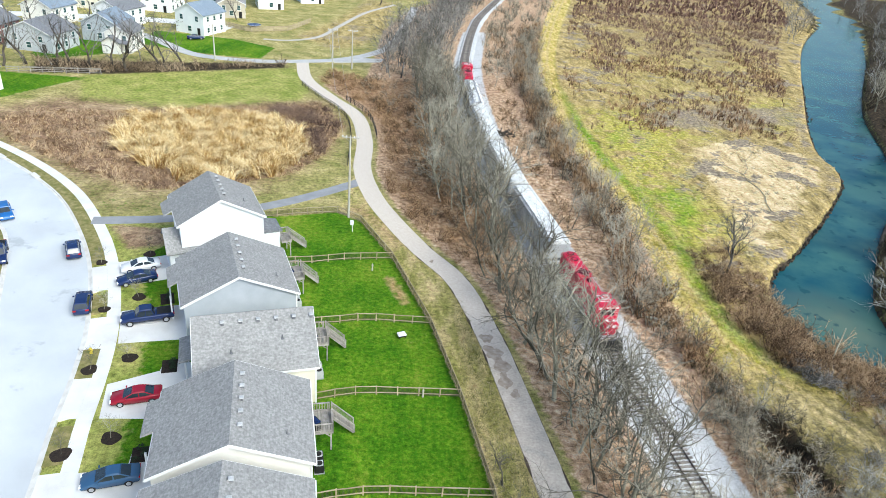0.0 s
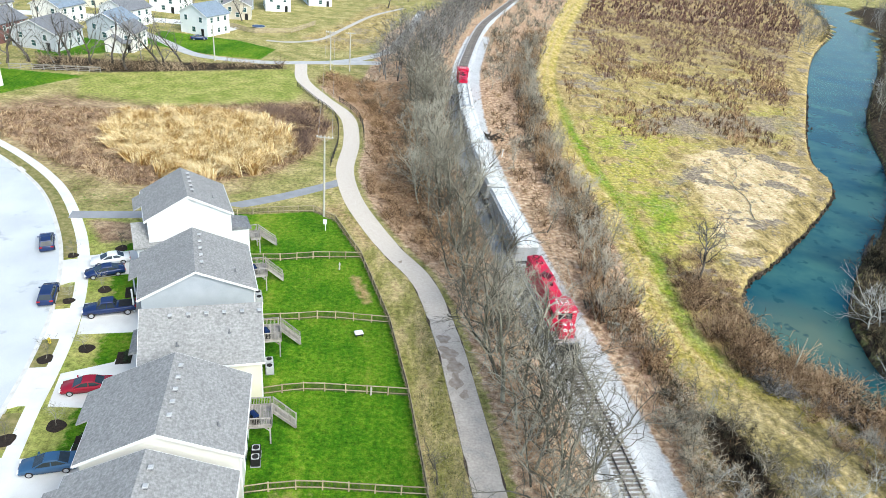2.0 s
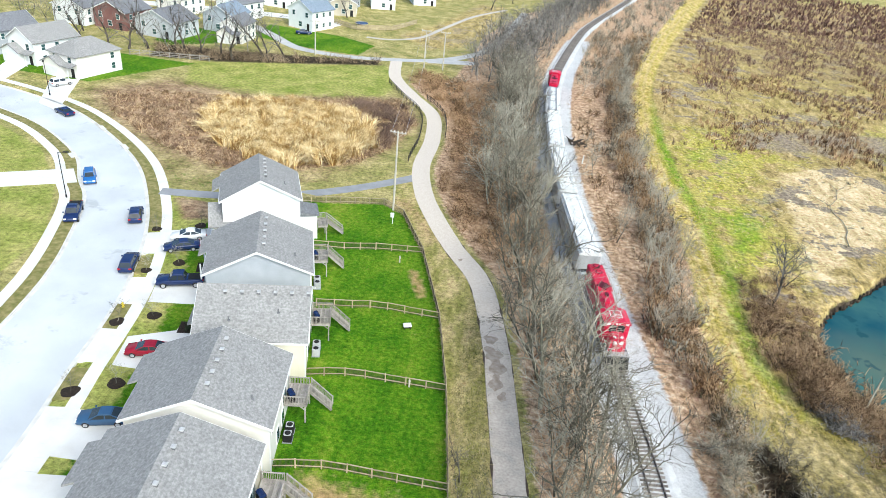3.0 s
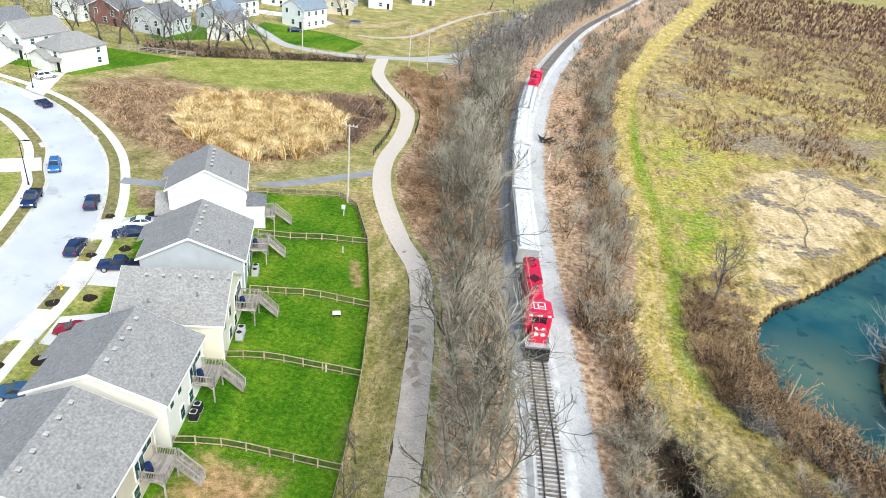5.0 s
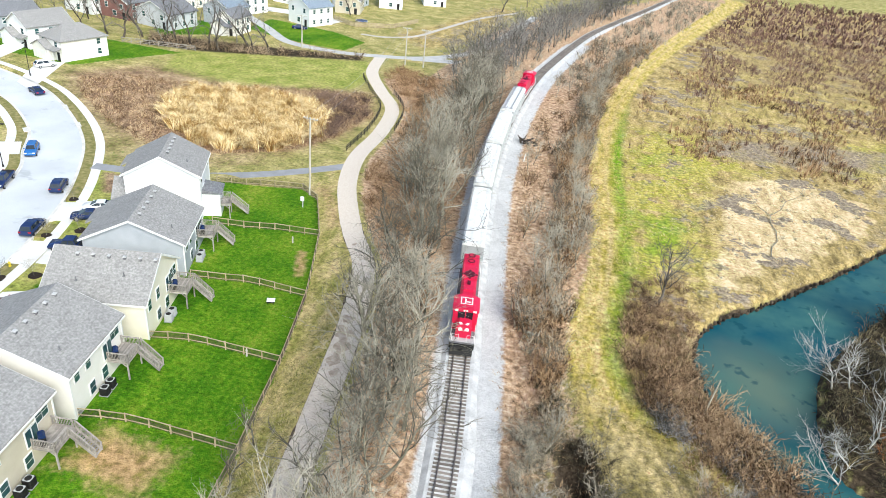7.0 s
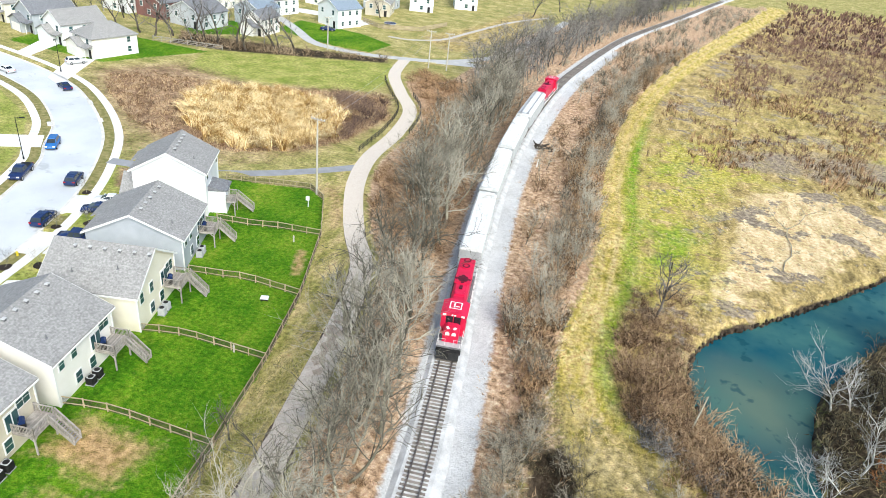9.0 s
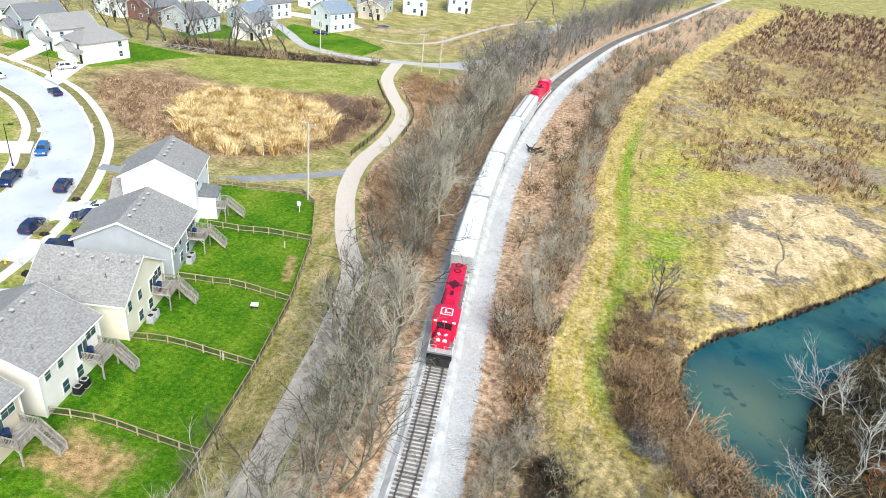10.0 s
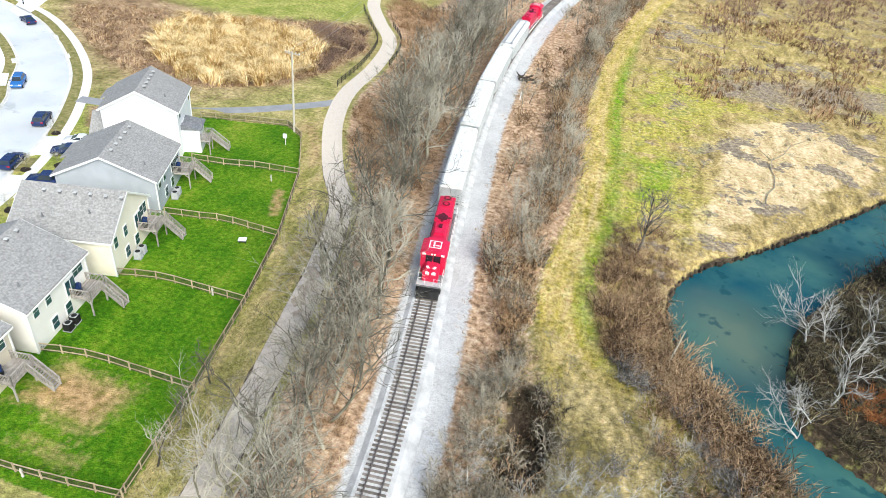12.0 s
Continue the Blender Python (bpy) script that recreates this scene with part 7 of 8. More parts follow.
def tree(meshes, x, y, s, turn, label, group, tilt=0.0):
    t = thing("bare_tree", label, "tree", pose(x, y, float(ground_z(np.array([x]), np.array([y]))[0]), 0, tilt, 0) @ pose(0, 0, 0, 0, 0, turn) @ Matrix.Diagonal((s, s, s, 1)), group)
    for nm, me in zip(("trunk", "crown"), meshes):
        ob = new(nm, me)
        ob.parent = t
    return t


SLIM = [tree_meshes(10 + i, "bark", "bark_trunk", height=13.0, limbs=12, spread=0.4, trunk_r=0.15, lean=0.18, sub=6, twigs=4, start=0.3, rise=0.95) for i in range(7)]
WIDE = [tree_meshes(30 + i, "bark_dark", height=13.0, limbs=15, spread=0.5, trunk_r=0.28, lean=0.08, sub=7, twigs=6, start=0.22, rise=0.6) for i in range(4)]
PALE = [tree_meshes(50 + i, "bark_pale", height=9.5, limbs=10, spread=0.55, trunk_r=0.14, lean=0.3, sub=6, twigs=5, start=0.15, rise=0.6) for i in range(3)]
GREY = [tree_meshes(70 + i, "bark", "bark_trunk", height=14.0, limbs=10, spread=0.46, trunk_r=0.25, lean=0.16, sub=7, twigs=5, start=0.22, rise=0.95) for i in range(6)]

rng = np.random.default_rng(7)
RY = np.argsort(RAIL[:, 1])


def rail_x(y):
    return float(np.interp(y, RAIL[RY, 1], RAIL[RY, 0]))


def trail_x(y):
    return float(np.interp(y, TRAIL[:, 1], TRAIL[:, 0]))


def line_x(line, y):
    o = np.argsort(line[:, 1])
    return float(np.interp(y, line[o, 1], line[o, 0]))


# the wood between trail and railway
placed = []


def far_enough(x, y, d):
    for a, b in placed[-160:]:
        if (a - x) ** 2 + (b - y) ** 2 < d * d:
            return False
    placed.append((x, y))
    return True


count = 0
tries = 0
while count < 108 and tries < 6000:
    tries += 1
    y = rng.uniform(26, 84) if count < 46 else rng.uniform(84, 178)
    xr = rail_x(y) - 4.6
    xl = max(trail_x(y) + 4.0, xr - 8.5) if y < 84 else max(trail_x(y) + 7.0, xr - 8.5)
    if xr - xl < 1:
        continue
    x = xl + (xr - xl) * rng.beta(1.1, 1.2)
    if not far_enough(x, y, 1.9):
        continue
    kind = SLIM if rng.random() < 0.45 else GREY
    tree(kind[rng.integers(len(kind))], x, y, rng.uniform(0.75, 1.2), rng.uniform(0, 360), "leafless grey-brown tree in the strip of wood beside the railway", "trees along the railway")
    count += 1
# thin line east of the railway
count = 0
while count < 30:
    y = rng.uniform(38, 210)
    a, b = rail_x(y) + 6.8, line_x(STRIP_L, y) - 1.5
    if b - a < 1:
        continue
    x = rng.uniform(a, b)
    if not far_enough(x, y, 2.2):
        continue
    tree(SLIM[rng.integers(7)], x, y, rng.uniform(0.35, 0.68), rng.uniform(0, 360), "small leafless tree east of the railway", "trees east of the railway")
    count += 1
count = 0
while count < 46:
    y = rng.uniform(70, 235)
    x = line_x(STRIP_L, y) - rng.uniform(1.0, 5.0)
    if x < rail_x(y) + 6 or not far_enough(x, y, 1.6):
        continue
    tree(SLIM[rng.integers(7)], x, y, rng.uniform(0.4, 0.72), rng.uniform(0, 360), "small leafless tree along the mown strip", "trees along the mown strip")
    count += 1
# the lone tree of the field and the pale trees at the creek
tree(tree_meshes(99, "bark_hazy", "bark_dark", height=12.0, limbs=14, spread=0.36, trunk_r=0.22, lean=0.08, sub=7, twigs=6, start=0.25, rise=0.7), 18.3, 84.4, 1.0, 40, "lone leafless tree with dark trunk in the straw field", "trees of the field")
for x, y, s, r, ty in ((37.2, 59.4, 0.85, 20, -32), (37.6, 61.0, 0.62, 130, -52), (38.9, 74.6, 0.95, 140, -24), (40.2, 64.5, 1.0, 80, 11), (41.4, 75.6, 0.75, 250, -8), (45.6, 76.5, 0.85, 300, 6), (47.5, 62.5, 0.8, 160, 10)):
    tree(PALE[rng.integers(3)], x, y, s, r, "pale-barked leafless tree leaning over the creek", "trees at the creek", ty)
count = 0
E2 = BANK_E[(BANK_E[:, 1] < 330) & (BANK_E[:, 1] > 50)]
while count < 62:
    i = rng.integers(len(E2))
    o = offset(E2, -1.0)[i] - E2[i]
    x, y = E2[i] + o * (2.0 + 22 * rng.random() ** 1.3)
    if not far_enough(x, y, 2.4) or y < 70 or y > 215:
        continue
    kind = WIDE if rng.random() < 0.62 else GREY if rng.random() < 0.8 else PALE
    tree(kind[rng.integers(len(kind))], x, y, rng.uniform(0.7, 1.05), rng.uniform(0, 360), "leafless tree in the wood across the creek", "trees across the creek")
    count += 1
# the tree line behind the meadow
# the crowns' paler bark carries the haze in its colour
HAZY = [tree_meshes(110 + i, "bark_hazy", "bark_dark", height=14.0, limbs=8, spread=0.44, trunk_r=0.26, lean=0.16, sub=5, twigs=3, start=0.14, rise=1.2) for i in range(4)]
for x, y in ((-125, 168), (-121, 171), (-115, 173), (-111, 172), (-106, 171), (-102, 173), (-97.5, 171), (-91, 175), (-89.5, 175.5), (-86, 177), (-130, 168.5), (-139, 170)):
    tree(HAZY[rng.integers(4)], x, y, rng.uniform(1.0, 1.35), rng.uniform(0, 360), "large dark leafless tree behind the meadow", "trees behind the meadow")
for x, y in ((-145, 180), (-118, 200), (-132, 199), (-100, 232), (-150, 195), (-124, 232), (-85, 240), (-20, 330), (-30, 310), (-5, 345), (-38, 290)):
    tree(HAZY[rng.integers(3)], x, y, rng.uniform(0.8, 1.1), rng.uniform(0, 360), "large leafless tree far off among the houses", "trees far off")
for x, y, sc in ((-21.6, 43.6, 0.42), (-21.2, 37.6, 0.5), (-20.6, 33.5, 0.46)):
    tree(GREY[int(-10 * x) % 6], x, y, sc, 80 * y, "small grey leafless tree beside the back fence", "trees at the back fence")
for k, (x, y, r) in enumerate(rings):
    tree(SLIM[k % 6], x, y, 0.24, 40 * k, "young leafless sapling in a mulch ring", "street saplings")


def bush(rng, h, stems, flare, sub, twig, r=0.02):
    """Segments of a many-stemmed leafless shrub."""
    out = []
    for k in range(stems):
        a = rng.uniform(0, 6.28)
        d = np.array([math.cos(a) * flare, math.sin(a) * flare, 1.0]) * rng.uniform(0.6, 1.1)
        p0 = np.array([rng.normal(0, 0.12 * h), rng.normal(0, 0.12 * h), -0.1])
        l = h * rng.uniform(0.55, 1.05)
        d /= np.linalg.norm(d)
        m1 = p0 + d * l * 0.5
        d2 = d + rng.normal(0, 0.2, 3)
        d2 /= np.linalg.norm(d2)
        p1 = m1 + d2 * l * 0.5
        out += [(p0, m1, r, r * 0.7), (m1, p1, r * 0.7, 0.0)]
        for j in range(sub):
            f = rng.uniform(0.2, 0.95)
            q = p0 + (m1 - p0) * f * 2 if f < 0.5 else m1 + (p1 - m1) * (f - 0.5) * 2
            e = d2 + rng.normal(0, 0.6, 3)
            e /= np.linalg.norm(e)
            q2 = q + e * l * rng.uniform(0.2, 0.42)
            out.append((q, q2, r * 0.7, 0.0))
            for w in range(twig):
                e2 = e + rng.normal(0, 0.7, 3)
                e2 /= np.linalg.norm(e2)
                s0 = q + (q2 - q) * rng.uniform(0.3, 1)
                out.append((s0, s0 + e2 * l * rng.uniform(0.14, 0.28), r * 0.6, 0.0))
    return out


def thicket(name, label, material, spots, seed, **kw):
    """One mass of shrubs at the given (x, y, height) spots."""
    rng = np.random.default_rng(seed)
    forms = [tubes(bush(rng, 1.0, **kw), 3) for _ in range(7)]
    vs, fs, k = [], [], 0
    sp = np.array(spots)
    zz = ground_z(sp[:, 0], sp[:, 1])
    for (x, y, h), z in zip(spots, zz):
        v, f = forms[rng.integers(7)]
        a = rng.uniform(0, 6.28)
        c, s = math.cos(a), math.sin(a)
        w = h * rng.uniform(0.85, 1.25)
        q = np.stack([(v[:, 0] * c - v[:, 1] * s) * w + x, (v[:, 0] * s + v[:, 1] * c) * w + y, v[:, 2] * h + z], 1)
        vs.append(q)
        fs.append(f + k)
        k += len(v)
    return tagged(new(name, big_mesh(name, np.vstack(vs), np.vstack(fs), M[material])), label, "brush", "", "stuff")


def scatter(seed, n, box, test, h0, h1):
    rng = np.random.default_rng(seed)
    out = []
    while len(out) < n:
        x = rng.uniform(box[0], box[1], 4000)
        y = rng.uniform(box[2], box[3], 4000)
        ok = test(x, y)
        for a, b in zip(x[ok], y[ok]):
            out.append((a, b, rng.uniform(h0, h1)))
            if len(out) >= n:
                break
    return out


RX = lambda y: np.interp(y, RAIL[RY, 1], RAIL[RY, 0])
SLx = lambda y: np.interp(y, STRIP_L[:, 1], STRIP_L[:, 0])
SRx = lambda y: np.interp(y, STRIP_R[:, 1], STRIP_R[:, 0])
TX = lambda y: np.interp(y, TRAIL[:, 1], TRAIL[:, 0])
far_kinds = []
for q in range(6):
    a, b = grow(np.random.default_rng(90 + q), height=13.0, limbs=11, spread=0.46, trunk_r=0.17, lean=0.1, sub=3, twigs=2, start=0.2, rise=0.9)
    va, fa = tubes(a, 4)
    vb, fb = tubes([(p, e, max(r0, 0.03), r1) for p, e, r0, r1 in b], 3)
    far_kinds.append((np.vstack([va, vb]), np.vstack([fa, fb + len(va)])))
spots = [(x, y, rng.uniform(0.7, 1.15)) for x, y, h in scatter(50, 225, (-50, 80, 178, 400), lambda x, y: (x > RX(y) - np.where(y > 240, 16, 24)) & (x < RX(y) - 5), 1, 1)]
EXf = lambda y: np.interp(y, BANK_E[::-1][:, 1], BANK_E[::-1][:, 0])
spots += [(x, y, rng.uniform(0.7, 1.1)) for x, y, h in scatter(51, 130, (40, 300, 75, 420), lambda x, y: (x > EXf(y) + np.where(y < 215, 16, 2)) & (x < EXf(y) + np.where(y < 215, 50, 34)), 1, 1)]
WXe = lambda y: np.interp(y, BANK_W[::-1][:, 1], BANK_W[::-1][:, 0])
spots += [(x, y, rng.uniform(0.55, 0.9)) for x, y, h in scatter(57, 60, (100, 250, 232, 460), lambda x, y: (x > WXe(y) - 4 - (y - 230) * 0.12) & (x < WXe(y) - 1.5), 1, 1)]
spots += [(x, y, rng.uniform(0.7, 1.0)) for x, y, h in scatter(52, 9, (-160, -78, 166, 250), lambda x, y: inside([(-160, 168), (-122, 168), (-88, 182), (-84, 190), (-112, 184), (-160, 190)], x, y) | inside([(-150, 235), (-80, 250), (-80, 262), (-150, 255)], x, y), 1, 1)]
vs, fs, kk = [], [], 0
for x, y, sc in spots:
    v, f = far_kinds[rng.integers(6)]
    a = rng.uniform(0, 6.28)
    c_, s_ = math.cos(a) * sc, math.sin(a) * sc
    vs.append(np.stack([v[:, 0] * c_ - v[:, 1] * s_ + x, v[:, 0] * s_ + v[:, 1] * c_ + y, v[:, 2] * sc], 1))
    fs.append(f + kk)
    kk += len(v)
tagged(new("far_wood", big_mesh("far_wood", np.vstack(vs), np.vstack(fs), M["bark_far"])), "grey leafless woods far off along railway and creek", "woods", "", "stuff")
trailside = scatter(60, 330, (-50, 0, 84, 182), lambda x, y: (x > TX(y) + 3.4 + 1.2 * np.sin(y * 0.5)) & (x < np.minimum(TX(y) + 17, RX(y) - 4.5)), 1.0, 2.7)
trailside += scatter(61, 120, (-24, 4, 27, 84), lambda x, y: (x > TX(y) + 4.0 + 0.8 * np.sin(y * 0.7)) & (x < RX(y) - 4.6), 0.6, 1.5)
thicket("undergrowth", "rust-brown leafless shrubs between trail and railway", "brush_rust", trailside, 62, stems=11, flare=0.7, sub=5, twig=1, r=0.017)
band = scatter(63, 230, (-12, 34, 62, 262), lambda x, y: (x > np.maximum(RX(y) + 6.6, SLx(y) - 6.5 + np.sin(y * 0.31))) & (x < SLx(y) - 0.4), 2.4, 4.6)
thicket("undergrowth", "tall olive-brown leafless shrubs along the mown strip", "brush_grey", band[::2], 64, stems=11, flare=0.42, sub=5, twig=1, r=0.019)
thicket("undergrowth", "tall dark brown leafless shrubs along the mown strip", "brush_rust", band[1::2], 65, stems=11, flare=0.42, sub=5, twig=1, r=0.019)
near_rail = scatter(1, 230, (-40, 0, 28, 180), lambda x, y: (x > np.maximum(TX(y) + 4.6, RX(y) - 9.5)) & (x < RX(y) - np.where(y < 95, 5.6, 4.4)) & ((y > 78) | (np.sin(x * 5 + y * 3) > 0.0)), 0.7, 2.0)
thicket("undergrowth", "russet leafless undergrowth beside the railway", "brush_red", near_rail, 11, stems=10, flare=0.55, sub=5, twig=1, r=0.015)
left = scatter(44, 110, (-40, 0, 82, 180), lambda x, y: (x > TX(y) + 8.0) & (x < RX(y) - 6), 0.9, 2.6)
thicket("undergrowth", "grey-brown saplings and brush in the wood by the trail", "brush_grey", left, 45, stems=9, flare=0.5, sub=5, twig=1, r=0.012)
left = scatter(2, 170, (-45, 40, 178, 340), lambda x, y: (x > RX(y) - 24) & (x < RX(y) - 3.6), 1.6, 3.6)
thicket("undergrowth", "grey leafless undergrowth of the far wood beside the railway", "brush_grey", left, 12, stems=8, flare=0.5, sub=3, twig=1, r=0.022)
right = scatter(3, 200, (-12, 30, 40, 260), lambda x, y: (x > RX(y) + 6.4 + 1.0 * np.sin(y * 0.4)) & (x < SLx(y) - 0.5), 1.0, 3.4)
right += scatter(48, 165, (-12, 30, 56, 230), lambda x, y: (x > np.maximum(RX(y) + 8.2, SLx(y) - 6.5)) & (x < SLx(y) - 1.0), 2.2, 4.2)
thicket("undergrowth", "brown leafless brush between railway and mown strip", "brush", right, 13, stems=10, flare=0.6, sub=4, twig=1, r=0.018)
right = scatter(4, 210, (-12, 80, 190, 400), lambda x, y: (x > RX(y) + np.where(y > 225, 4.2, 6.2)) & (x < SLx(y) + 1), 2.2, 4.6)
thicket("undergrowth", "grey leafless brush along the far railway", "brush_grey", right, 14, stems=8, flare=0.45, sub=3, twig=1, r=0.024)
WX = lambda y: np.interp(y, BANK_W[::-1][:, 1], BANK_W[::-1][:, 0])
bankside = scatter(5, 220, (10, 60, 34, 90), lambda x, y: (x > SRx(y) + 0.8) & (x < WX(y) - 0.6) & ~((y > 82) & (x > 23)) & (y < 70), 1.4, 3.9)
bankside += scatter(77, 90, (13, 30, 50, 80), lambda x, y: (x > SRx(y) + 0.8) & (x < WX(y) - 0.6), 1.8, 3.6)
bankside += scatter(75, 110, (10, 40, 70, 92), lambda x, y: (x > SRx(y) + 0.8) & (x < WX(y) - 0.6) & ~((y > 84) & (x > 23)), 0.7, 2.2)
bankside += scatter(76, 60, (19, 34, 40, 58), lambda x, y: (x > 36.5 - 0.29 * y) & (x < WX(y) - 0.6), 1.0, 2.6)
thicket("undergrowth", "brown leafless brush on the creek's near bank", "brush", bankside, 15, stems=13, flare=0.65, sub=5, twig=1, r=0.017)
EX = lambda y: np.interp(y, BANK_E[::-1][:, 1], BANK_E[::-1][:, 0])
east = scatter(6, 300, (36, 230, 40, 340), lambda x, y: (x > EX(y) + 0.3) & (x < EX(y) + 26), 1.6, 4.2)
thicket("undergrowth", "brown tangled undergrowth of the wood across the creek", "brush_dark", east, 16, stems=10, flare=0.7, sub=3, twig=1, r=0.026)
marsh = scatter(7, 170, (-112, -42, 103, 158), lambda x, y: inside(MARSH, x, y) & ~inside(REEDS, x, y), 0.8, 2.2)
thicket("undergrowth", "dark russet shrubs round the cattail marsh", "brush_red", marsh, 17, stems=9, flare=0.6, sub=3, twig=2, r=0.014)
plum = scatter(46, 75, (-62, -42, 118, 152), lambda x, y: inside([(-46, 122), (-43.5, 138), (-47, 150), (-58, 150), (-60, 145.5), (-52, 141), (-47.5, 128)], x, y), 1.6, 3.3)
thicket("undergrowth", "tall plum-brown shrubs beside the cattails", "brush_plum", plum, 47, stems=11, flare=0.6, sub=4, twig=2, r=0.014)
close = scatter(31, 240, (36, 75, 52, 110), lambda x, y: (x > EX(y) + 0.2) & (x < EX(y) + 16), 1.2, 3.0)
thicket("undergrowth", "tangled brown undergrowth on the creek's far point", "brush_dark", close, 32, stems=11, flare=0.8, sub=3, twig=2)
orange = scatter(33, 14, (42, 48, 62, 68), lambda x, y: x > 0, 1.2, 2.2)
thicket("russet_shrubs", "rust-orange shrubs on the creek's far point", "rust", orange, 34, stems=12, flare=0.7, sub=4, twig=3)
for x, y, sc in ((5.2, 44.5, 0.42), (6.6, 52.8, 0.4), (12.6, 47.5, 0.36), (13.4, 43.0, 0.45), (5.0, 49.0, 0.36), (11.8, 54.4, 0.3), (15.8, 41.5, 0.4), (6.0, 40.2, 0.5), (10.8, 40.6, 0.45), (12.2, 58.0, 0.26), (10.2, 61.5, 0.25), (16.8, 46.2, 0.36), (18.6, 43.4, 0.42), (20.2, 48.6, 0.34), (22.4, 45.2, 0.4), (17.4, 40.4, 0.46), (24.3, 46.6, 0.36), (21.3, 52.4, 0.33), (23.6, 50.2, 0.36), (7.6, 56.4, 0.36), (6.4, 60.2, 0.34), (19.6, 55.8, 0.28)):
    tree(PALE[int(10 * x) % 3] if y < 46 else SLIM[int(10 * x) % 7], x, y, sc, 97 * x, "small leafless tree near the dark hollow", "trees at the hollow")
pit = scatter(35, 34, (3, 14, 38, 60), lambda x, y: (x > RX(y) + 5.5) & (x < SLx(y) + 0.5) & (np.hypot((x - 9.4) / 0.85, (y - 48.6) / 1.6) > 2.0), 1.8, 3.8)
thicket("undergrowth", "tall grey leafless shrubs round a dark hollow by the track", "brush_grey", pit, 36, stems=12, flare=0.5, sub=6, twig=4, r=0.012)
# dark brush added to paint the black shade of hollow and trench
shade_brush = scatter(66, 60, (4, 15, 40, 58), lambda x, y: np.hypot((x - 9.4) / 0.9, (y - 48.6) / 1.5) < 4.6, 0.7, 2.0)
shade_brush += scatter(74, 60, (4, 12, 52, 74), lambda x, y: np.abs(x - np.interp(y, [52, 62, 74], [7.0, 5.4, 4.2])) < 1.5, 0.6, 1.7)
thicket("undergrowth", "tangled brush by the track, darkened to paint the hollow's shade", "brush_dark", shade_brush, 67, stems=11, flare=0.8, sub=4, twig=2, r=0.016)
pale = scatter(53, 80, (16, 40, 40, 66), lambda x, y: (x > SRx(y) - 0.2) & (x < SRx(y) + 2.6), 1.2, 2.6) + scatter(55, 60, (12, 32, 30, 54), lambda x, y: x > 12, 0.8, 2.2)
thicket("undergrowth", "pale grey shrubs between mown strip and creek bank", "bark_far", pale, 54, stems=11, flare=0.8, sub=5, twig=2, r=0.018)
hedge = scatter(8, 150, (-122, -58, 164, 188), lambda x, y: inside([(-120, 166), (-100, 168), (-60, 184.5), (-62, 187.5), (-100, 177), (-122, 176)], x, y), 1.5, 3.2)
thicket("undergrowth", "brown hedge of leafless brush behind the meadow", "hedge", hedge, 18, stems=8, flare=0.6, sub=3, twig=1)


def grit(x, y):
    """A fixed chance, 0 to 1, for each place."""
    return np.mod(np.sin(x * 12.9898 + y * 78.233) * 43758.5453, 1.0)


def stands(x, y):
    """Uneven patches in which the weeds of the far field stand, from about -2 to 2."""
    a, b = 0.95 * x + 0.16 * y, 0.3 * y - 0.3 * x
    return np.sin(a * 0.19 + 1.8 * np.sin(b * 0.17)) * 0.9 + np.sin(b * 0.36 + 1.6 * np.sin(a * 0.13)) * 0.7 + 0.5 * np.sin(a * 0.7 + 2 * np.sin(b * 0.6)) + np.clip((x - 45) * 0.008, -0.3, 0.6)


WXf = lambda y: np.interp(y, BANK_W[::-1][:, 1], BANK_W[::-1][:, 0])
in_field = lambda x, y: (x > SRx(y) + 2.5) & (x < WXf(y) - 4 - 0.06 * (y - 160))
heath = scatter(9, 300, (12, 160, 158, 330), lambda x, y: in_field(x, y) & (stands(x, y) > 1.2 - (y - 158) * 0.016), 0.7, 1.8)
thicket("heath_brush", "purple-brown shrubs among the weeds of the far field", "heath", heath, 19, stems=13, flare=0.6, sub=3, twig=0, r=0.03)
scrub = scatter(10, 110, (14, 82, 88, 184), lambda x, y: (x > SRx(y) + 3) & (x < WXf(y) - 1.5), 0.5, 1.2)
thicket("field_scrub", "low grey scrub in the straw field", "brush_grey", scrub, 20, stems=12, flare=0.9, sub=3, twig=1)


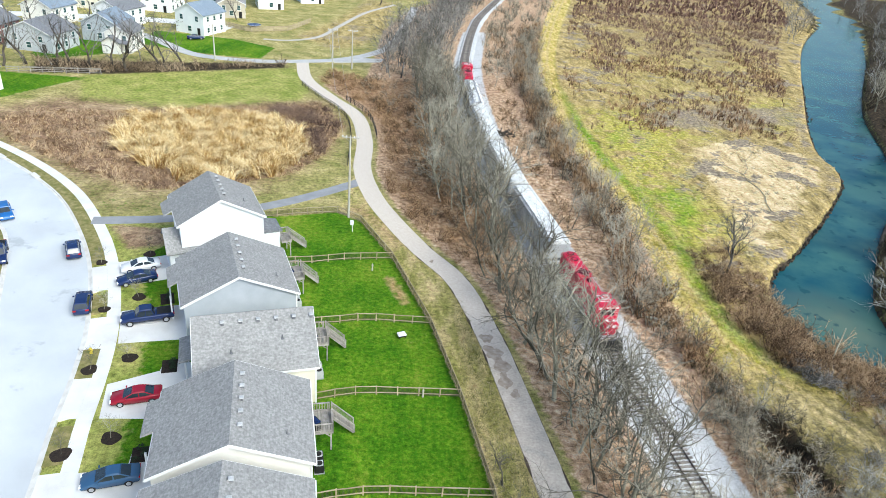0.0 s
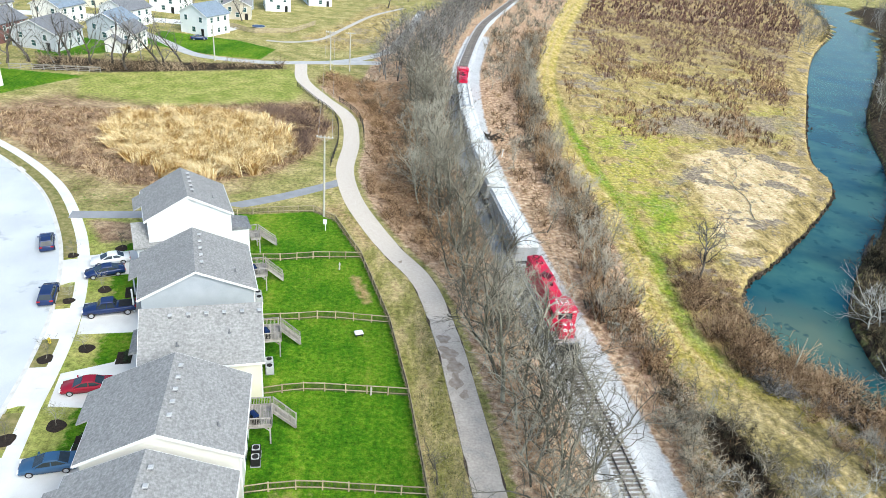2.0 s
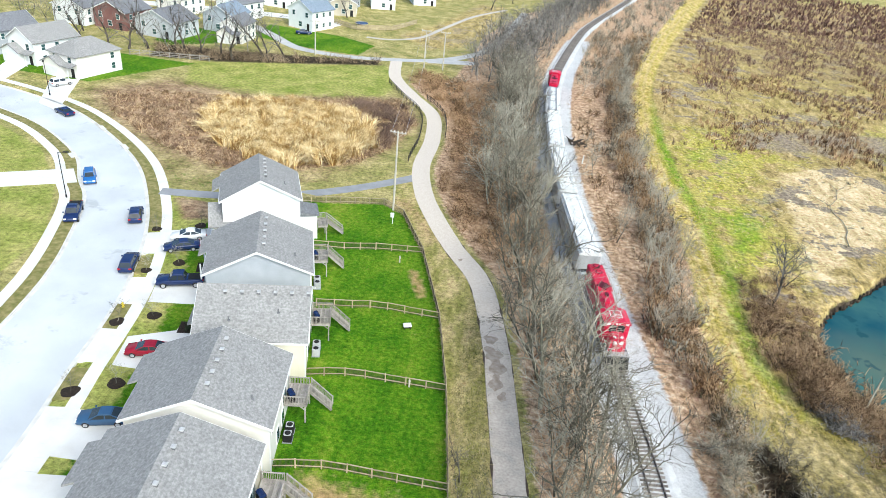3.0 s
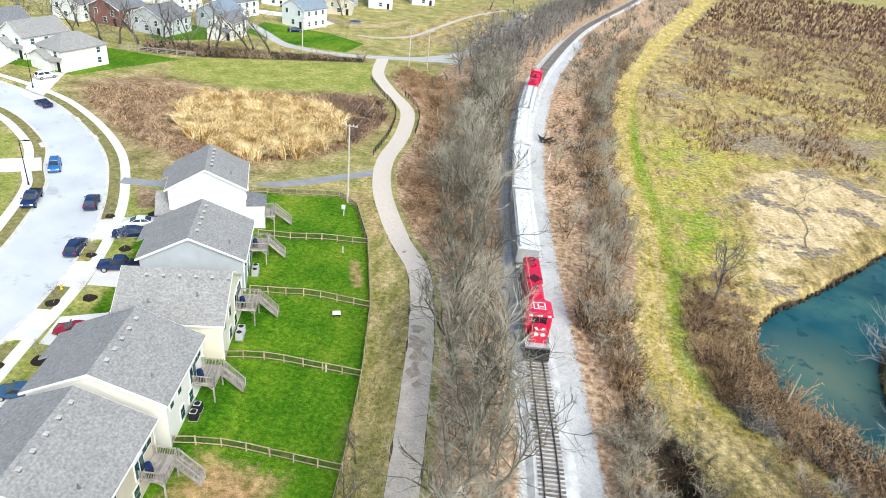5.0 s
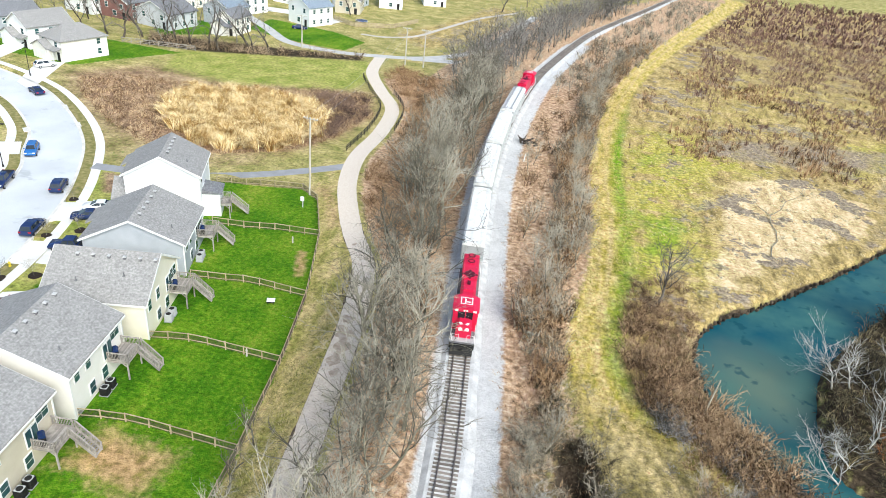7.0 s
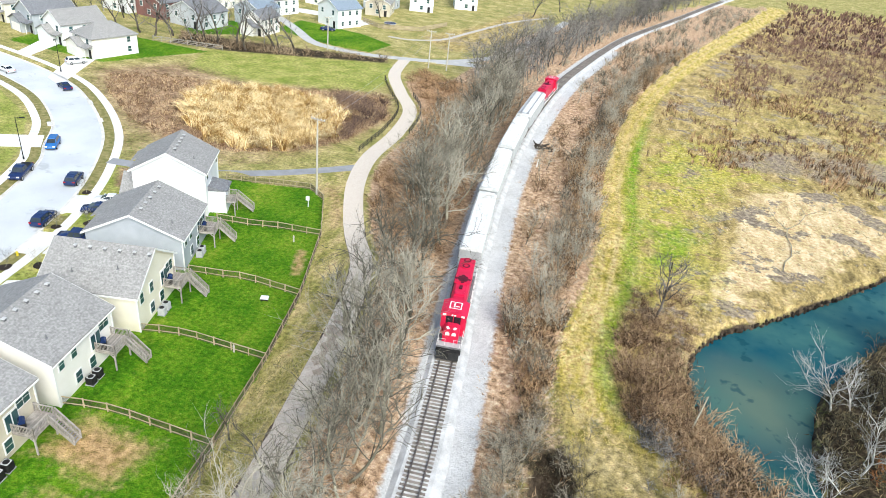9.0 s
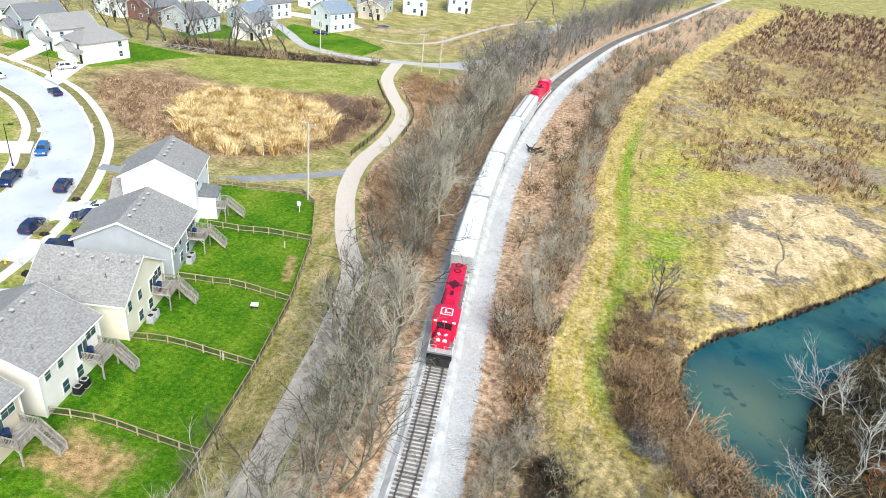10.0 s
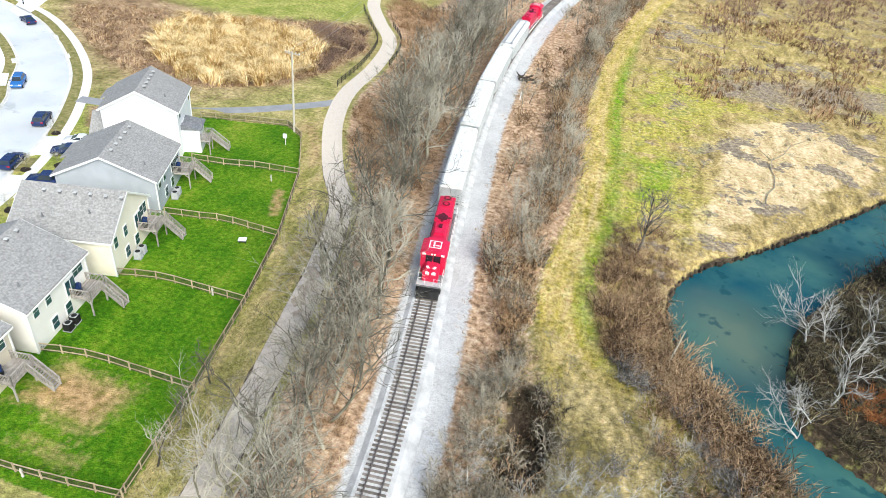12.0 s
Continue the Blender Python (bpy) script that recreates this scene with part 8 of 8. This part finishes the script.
def blades(name, label, category, material, spots, seed, h0, h1, width, lean, per):
    """Tapered, bent leaves standing in clumps."""
    rng = np.random.default_rng(seed)
    sp = np.array(spots)
    n = len(sp) * per
    base = np.repeat(sp[:, :2], per, axis=0) + rng.normal(0, 0.22, (n, 2))
    h = rng.uniform(h0, h1, n)
    a = rng.uniform(0, 6.28, n)
    bend = np.repeat(rng.normal(0, lean, (len(sp), 2)), per, axis=0) + rng.normal(0, lean * 0.5, (n, 2))
    field = np.stack([np.sin(sp[:, 0] * 0.7 + 1.5 * np.sin(sp[:, 1] * 0.5)), np.cos(sp[:, 1] * 0.8 + 1.5 * np.sin(sp[:, 0] * 0.4))], 1)
    bend = bend + np.repeat(field, per, axis=0) * lean * 1.2
    z = np.repeat(ground_z(sp[:, 0], sp[:, 1]), per)
    w = np.stack([np.cos(a), np.sin(a)], 1) * width / 2
    mid = base + bend * h[:, None] * 0.4
    tip = base + bend * h[:, None] * 1.2
    v = np.stack([np.c_[base - w, z - 0.05], np.c_[base + w, z - 0.05], np.c_[mid - w * 0.8, z + h * 0.62], np.c_[mid + w * 0.8, z + h * 0.62], np.c_[tip, z + h * (1 - 0.25 * np.hypot(*bend.T))]], 1).reshape(-1, 3)
    k = np.arange(n)[:, None] * 5
    f = np.vstack([k + [[0, 1, 3]], k + [[0, 3, 2]], k + [[2, 3, 4]]])
    return tagged(new(name, big_mesh(name, v, f, M[material])), label, category, "", "stuff")


reed = scatter(20, 3900, (-92, -44, 103, 148), lambda x, y: inside(REEDS, x + 1.3 * np.sin(y * 1.1) + 0.8 * np.sin(y * 2.7 + x), y + 1.2 * np.sin(x * 0.9) + 0.7 * np.sin(x * 2.3 + y)) & (np.sin(x * 1.3 + 1.5 * np.sin(y * 0.9)) + np.sin(y * 1.5 + 1.5 * np.sin(x * 0.8)) > -1.1), 1, 1)
blades("cattails", "golden dry cattails bent over in the marsh", "cattails", "reed", reed, 21, 1.6, 2.9, 0.13, 0.45, 8)
fld = scatter(22, 2800, (12, 90, 84, 215), lambda x, y: (x > SRx(y) + 1) & (x < WXf(y) - 0.5), 1, 1)
blades("dead_grass", "bleached tufts of dead grass over the field", "dead grass", "tuft", fld, 23, 0.15, 0.42, 0.08, 0.8, 6)
tall = scatter(68, 3000, (12, 170, 150, 330), lambda x, y: in_field(x, y) & (stands(x, y) + 1.7 * (grit(x, y) - 0.5) > 1.5 - (y - 156) * 0.0135), 1, 1)
blades("weed_stalks", "purple-brown weed stalks standing in the far field", "weeds", "heath", tall, 69, 0.7, 2.0, 0.08, 0.2, 7)
russet = scatter(70, 1200, (12, 110, 150, 240), lambda x, y: in_field(x, y) & (stands(x + 31, y - 17) + 2.0 * (grit(y, x) - 0.5) > 1.1), 1, 1)
blades("weed_stalks", "russet weed stalks in patches of the far field", "weeds", "brush_rust", russet, 71, 0.6, 1.6, 0.1, 0.25, 8)
distant = scatter(72, 1800, (30, 260, 320, 450), lambda x, y: in_field(x, y) & (stands(x, y) > -1.0), 1, 1)
blades("weed_stalks", "purple-brown weeds over the most distant field", "weeds", "heath", distant, 73, 1.2, 2.6, 0.26, 0.3, 8)
rim = scatter(24, 2000, (-112, -42, 103, 160), lambda x, y: inside(MARSH, x, y) & ~inside(REEDS, x, y), 1, 1)
blades("dead_grass", "russet dead grass round the marsh", "dead grass", "tuft_salmon", rim, 25, 0.3, 0.9, 0.09, 0.6, 6)
bk = [(p[0] + q, p[1] + r, 1) for p in BANK_W[20:120] for q, r in np.random.default_rng(3).normal(0, 0.8, (9, 2)) + (-1.6, 0)]
blades("dead_grass", "dull grass hanging over the creek's bank", "dead grass", "tuft_dark", bk, 26, 0.3, 0.7, 0.06, 0.9, 6)
cor = scatter(27, 1800, (-40, 30, 34, 180), lambda x, y: ((x > RX(y) + 4.6) & (x < SLx(y))) | ((x > TX(y) + 2.2) & (x < RX(y) - 3.2)), 1, 1)
blades("dead_grass", "dry brown grass along the railway", "dead grass", "tuft_salmon", cor, 28, 0.15, 0.4, 0.08, 0.8, 5)

pt = scatter(37, 900, (36, 80, 52, 120), lambda x, y: (x > EX(y) + 0.2) & (x < EX(y) + 16), 1, 1)
blades("dead_grass", "dry tangled grass on the creek's far point", "dead grass", "tuft_dark", pt, 38, 0.3, 0.9, 0.08, 0.9, 6)

mown = scatter(40, 2300, (4, 32, 58, 200), lambda x, y: (x > SLx(y) - 0.6) & (x < SRx(y) + 0.6), 1, 1)
blades("dead_grass", "yellow winter grass of the mown strip", "grass", "strip", mown, 41, 0.1, 0.32, 0.07, 0.8, 6)
lawn_b = scatter(42, 1500, (-24, -15, 26, 90), lambda x, y: (x > np.interp(y, [b[1] for b in BACK], [b[0] for b in BACK]) + 0.2) & (x < TX(y) - 1.7), 1, 1)
blades("dead_grass", "rough olive grass between fence and trail", "grass", "verge_grass", lawn_b, 43, 0.08, 0.25, 0.06, 0.8, 6)

# ---------- ties ----------
g = Geo()
g.box((0, 0, 0.39), (0.22, 2.6, 0.16))
tie_me = mesh_of("tie", g.v, g.f, M["tie"])
s, far_ties, near_n = rail_s(24), Geo(), 0
tie_rng = np.random.default_rng(4)
end_s = rail_s(420)
while s < end_s:
    x, y, a = on_rail(s)
    a += tie_rng.normal(0, 0.012)
    if near_n < 290 and y < 190:
        ob = new("tie", tie_me)
        ob.parent = track
        ob.matrix_local = pose(x, y, tie_rng.uniform(-0.02, 0.01), 0, 0, math.degrees(a))
        near_n += 1
    else:
        far_ties.box((x, y, 0.39), (0.22, 2.6, 0.16), a)
    s += 0.55
ob = part("ties", far_ties, M["tie_far"], track, "weathered ties of the far track")
ob["kind"] = "stuff"
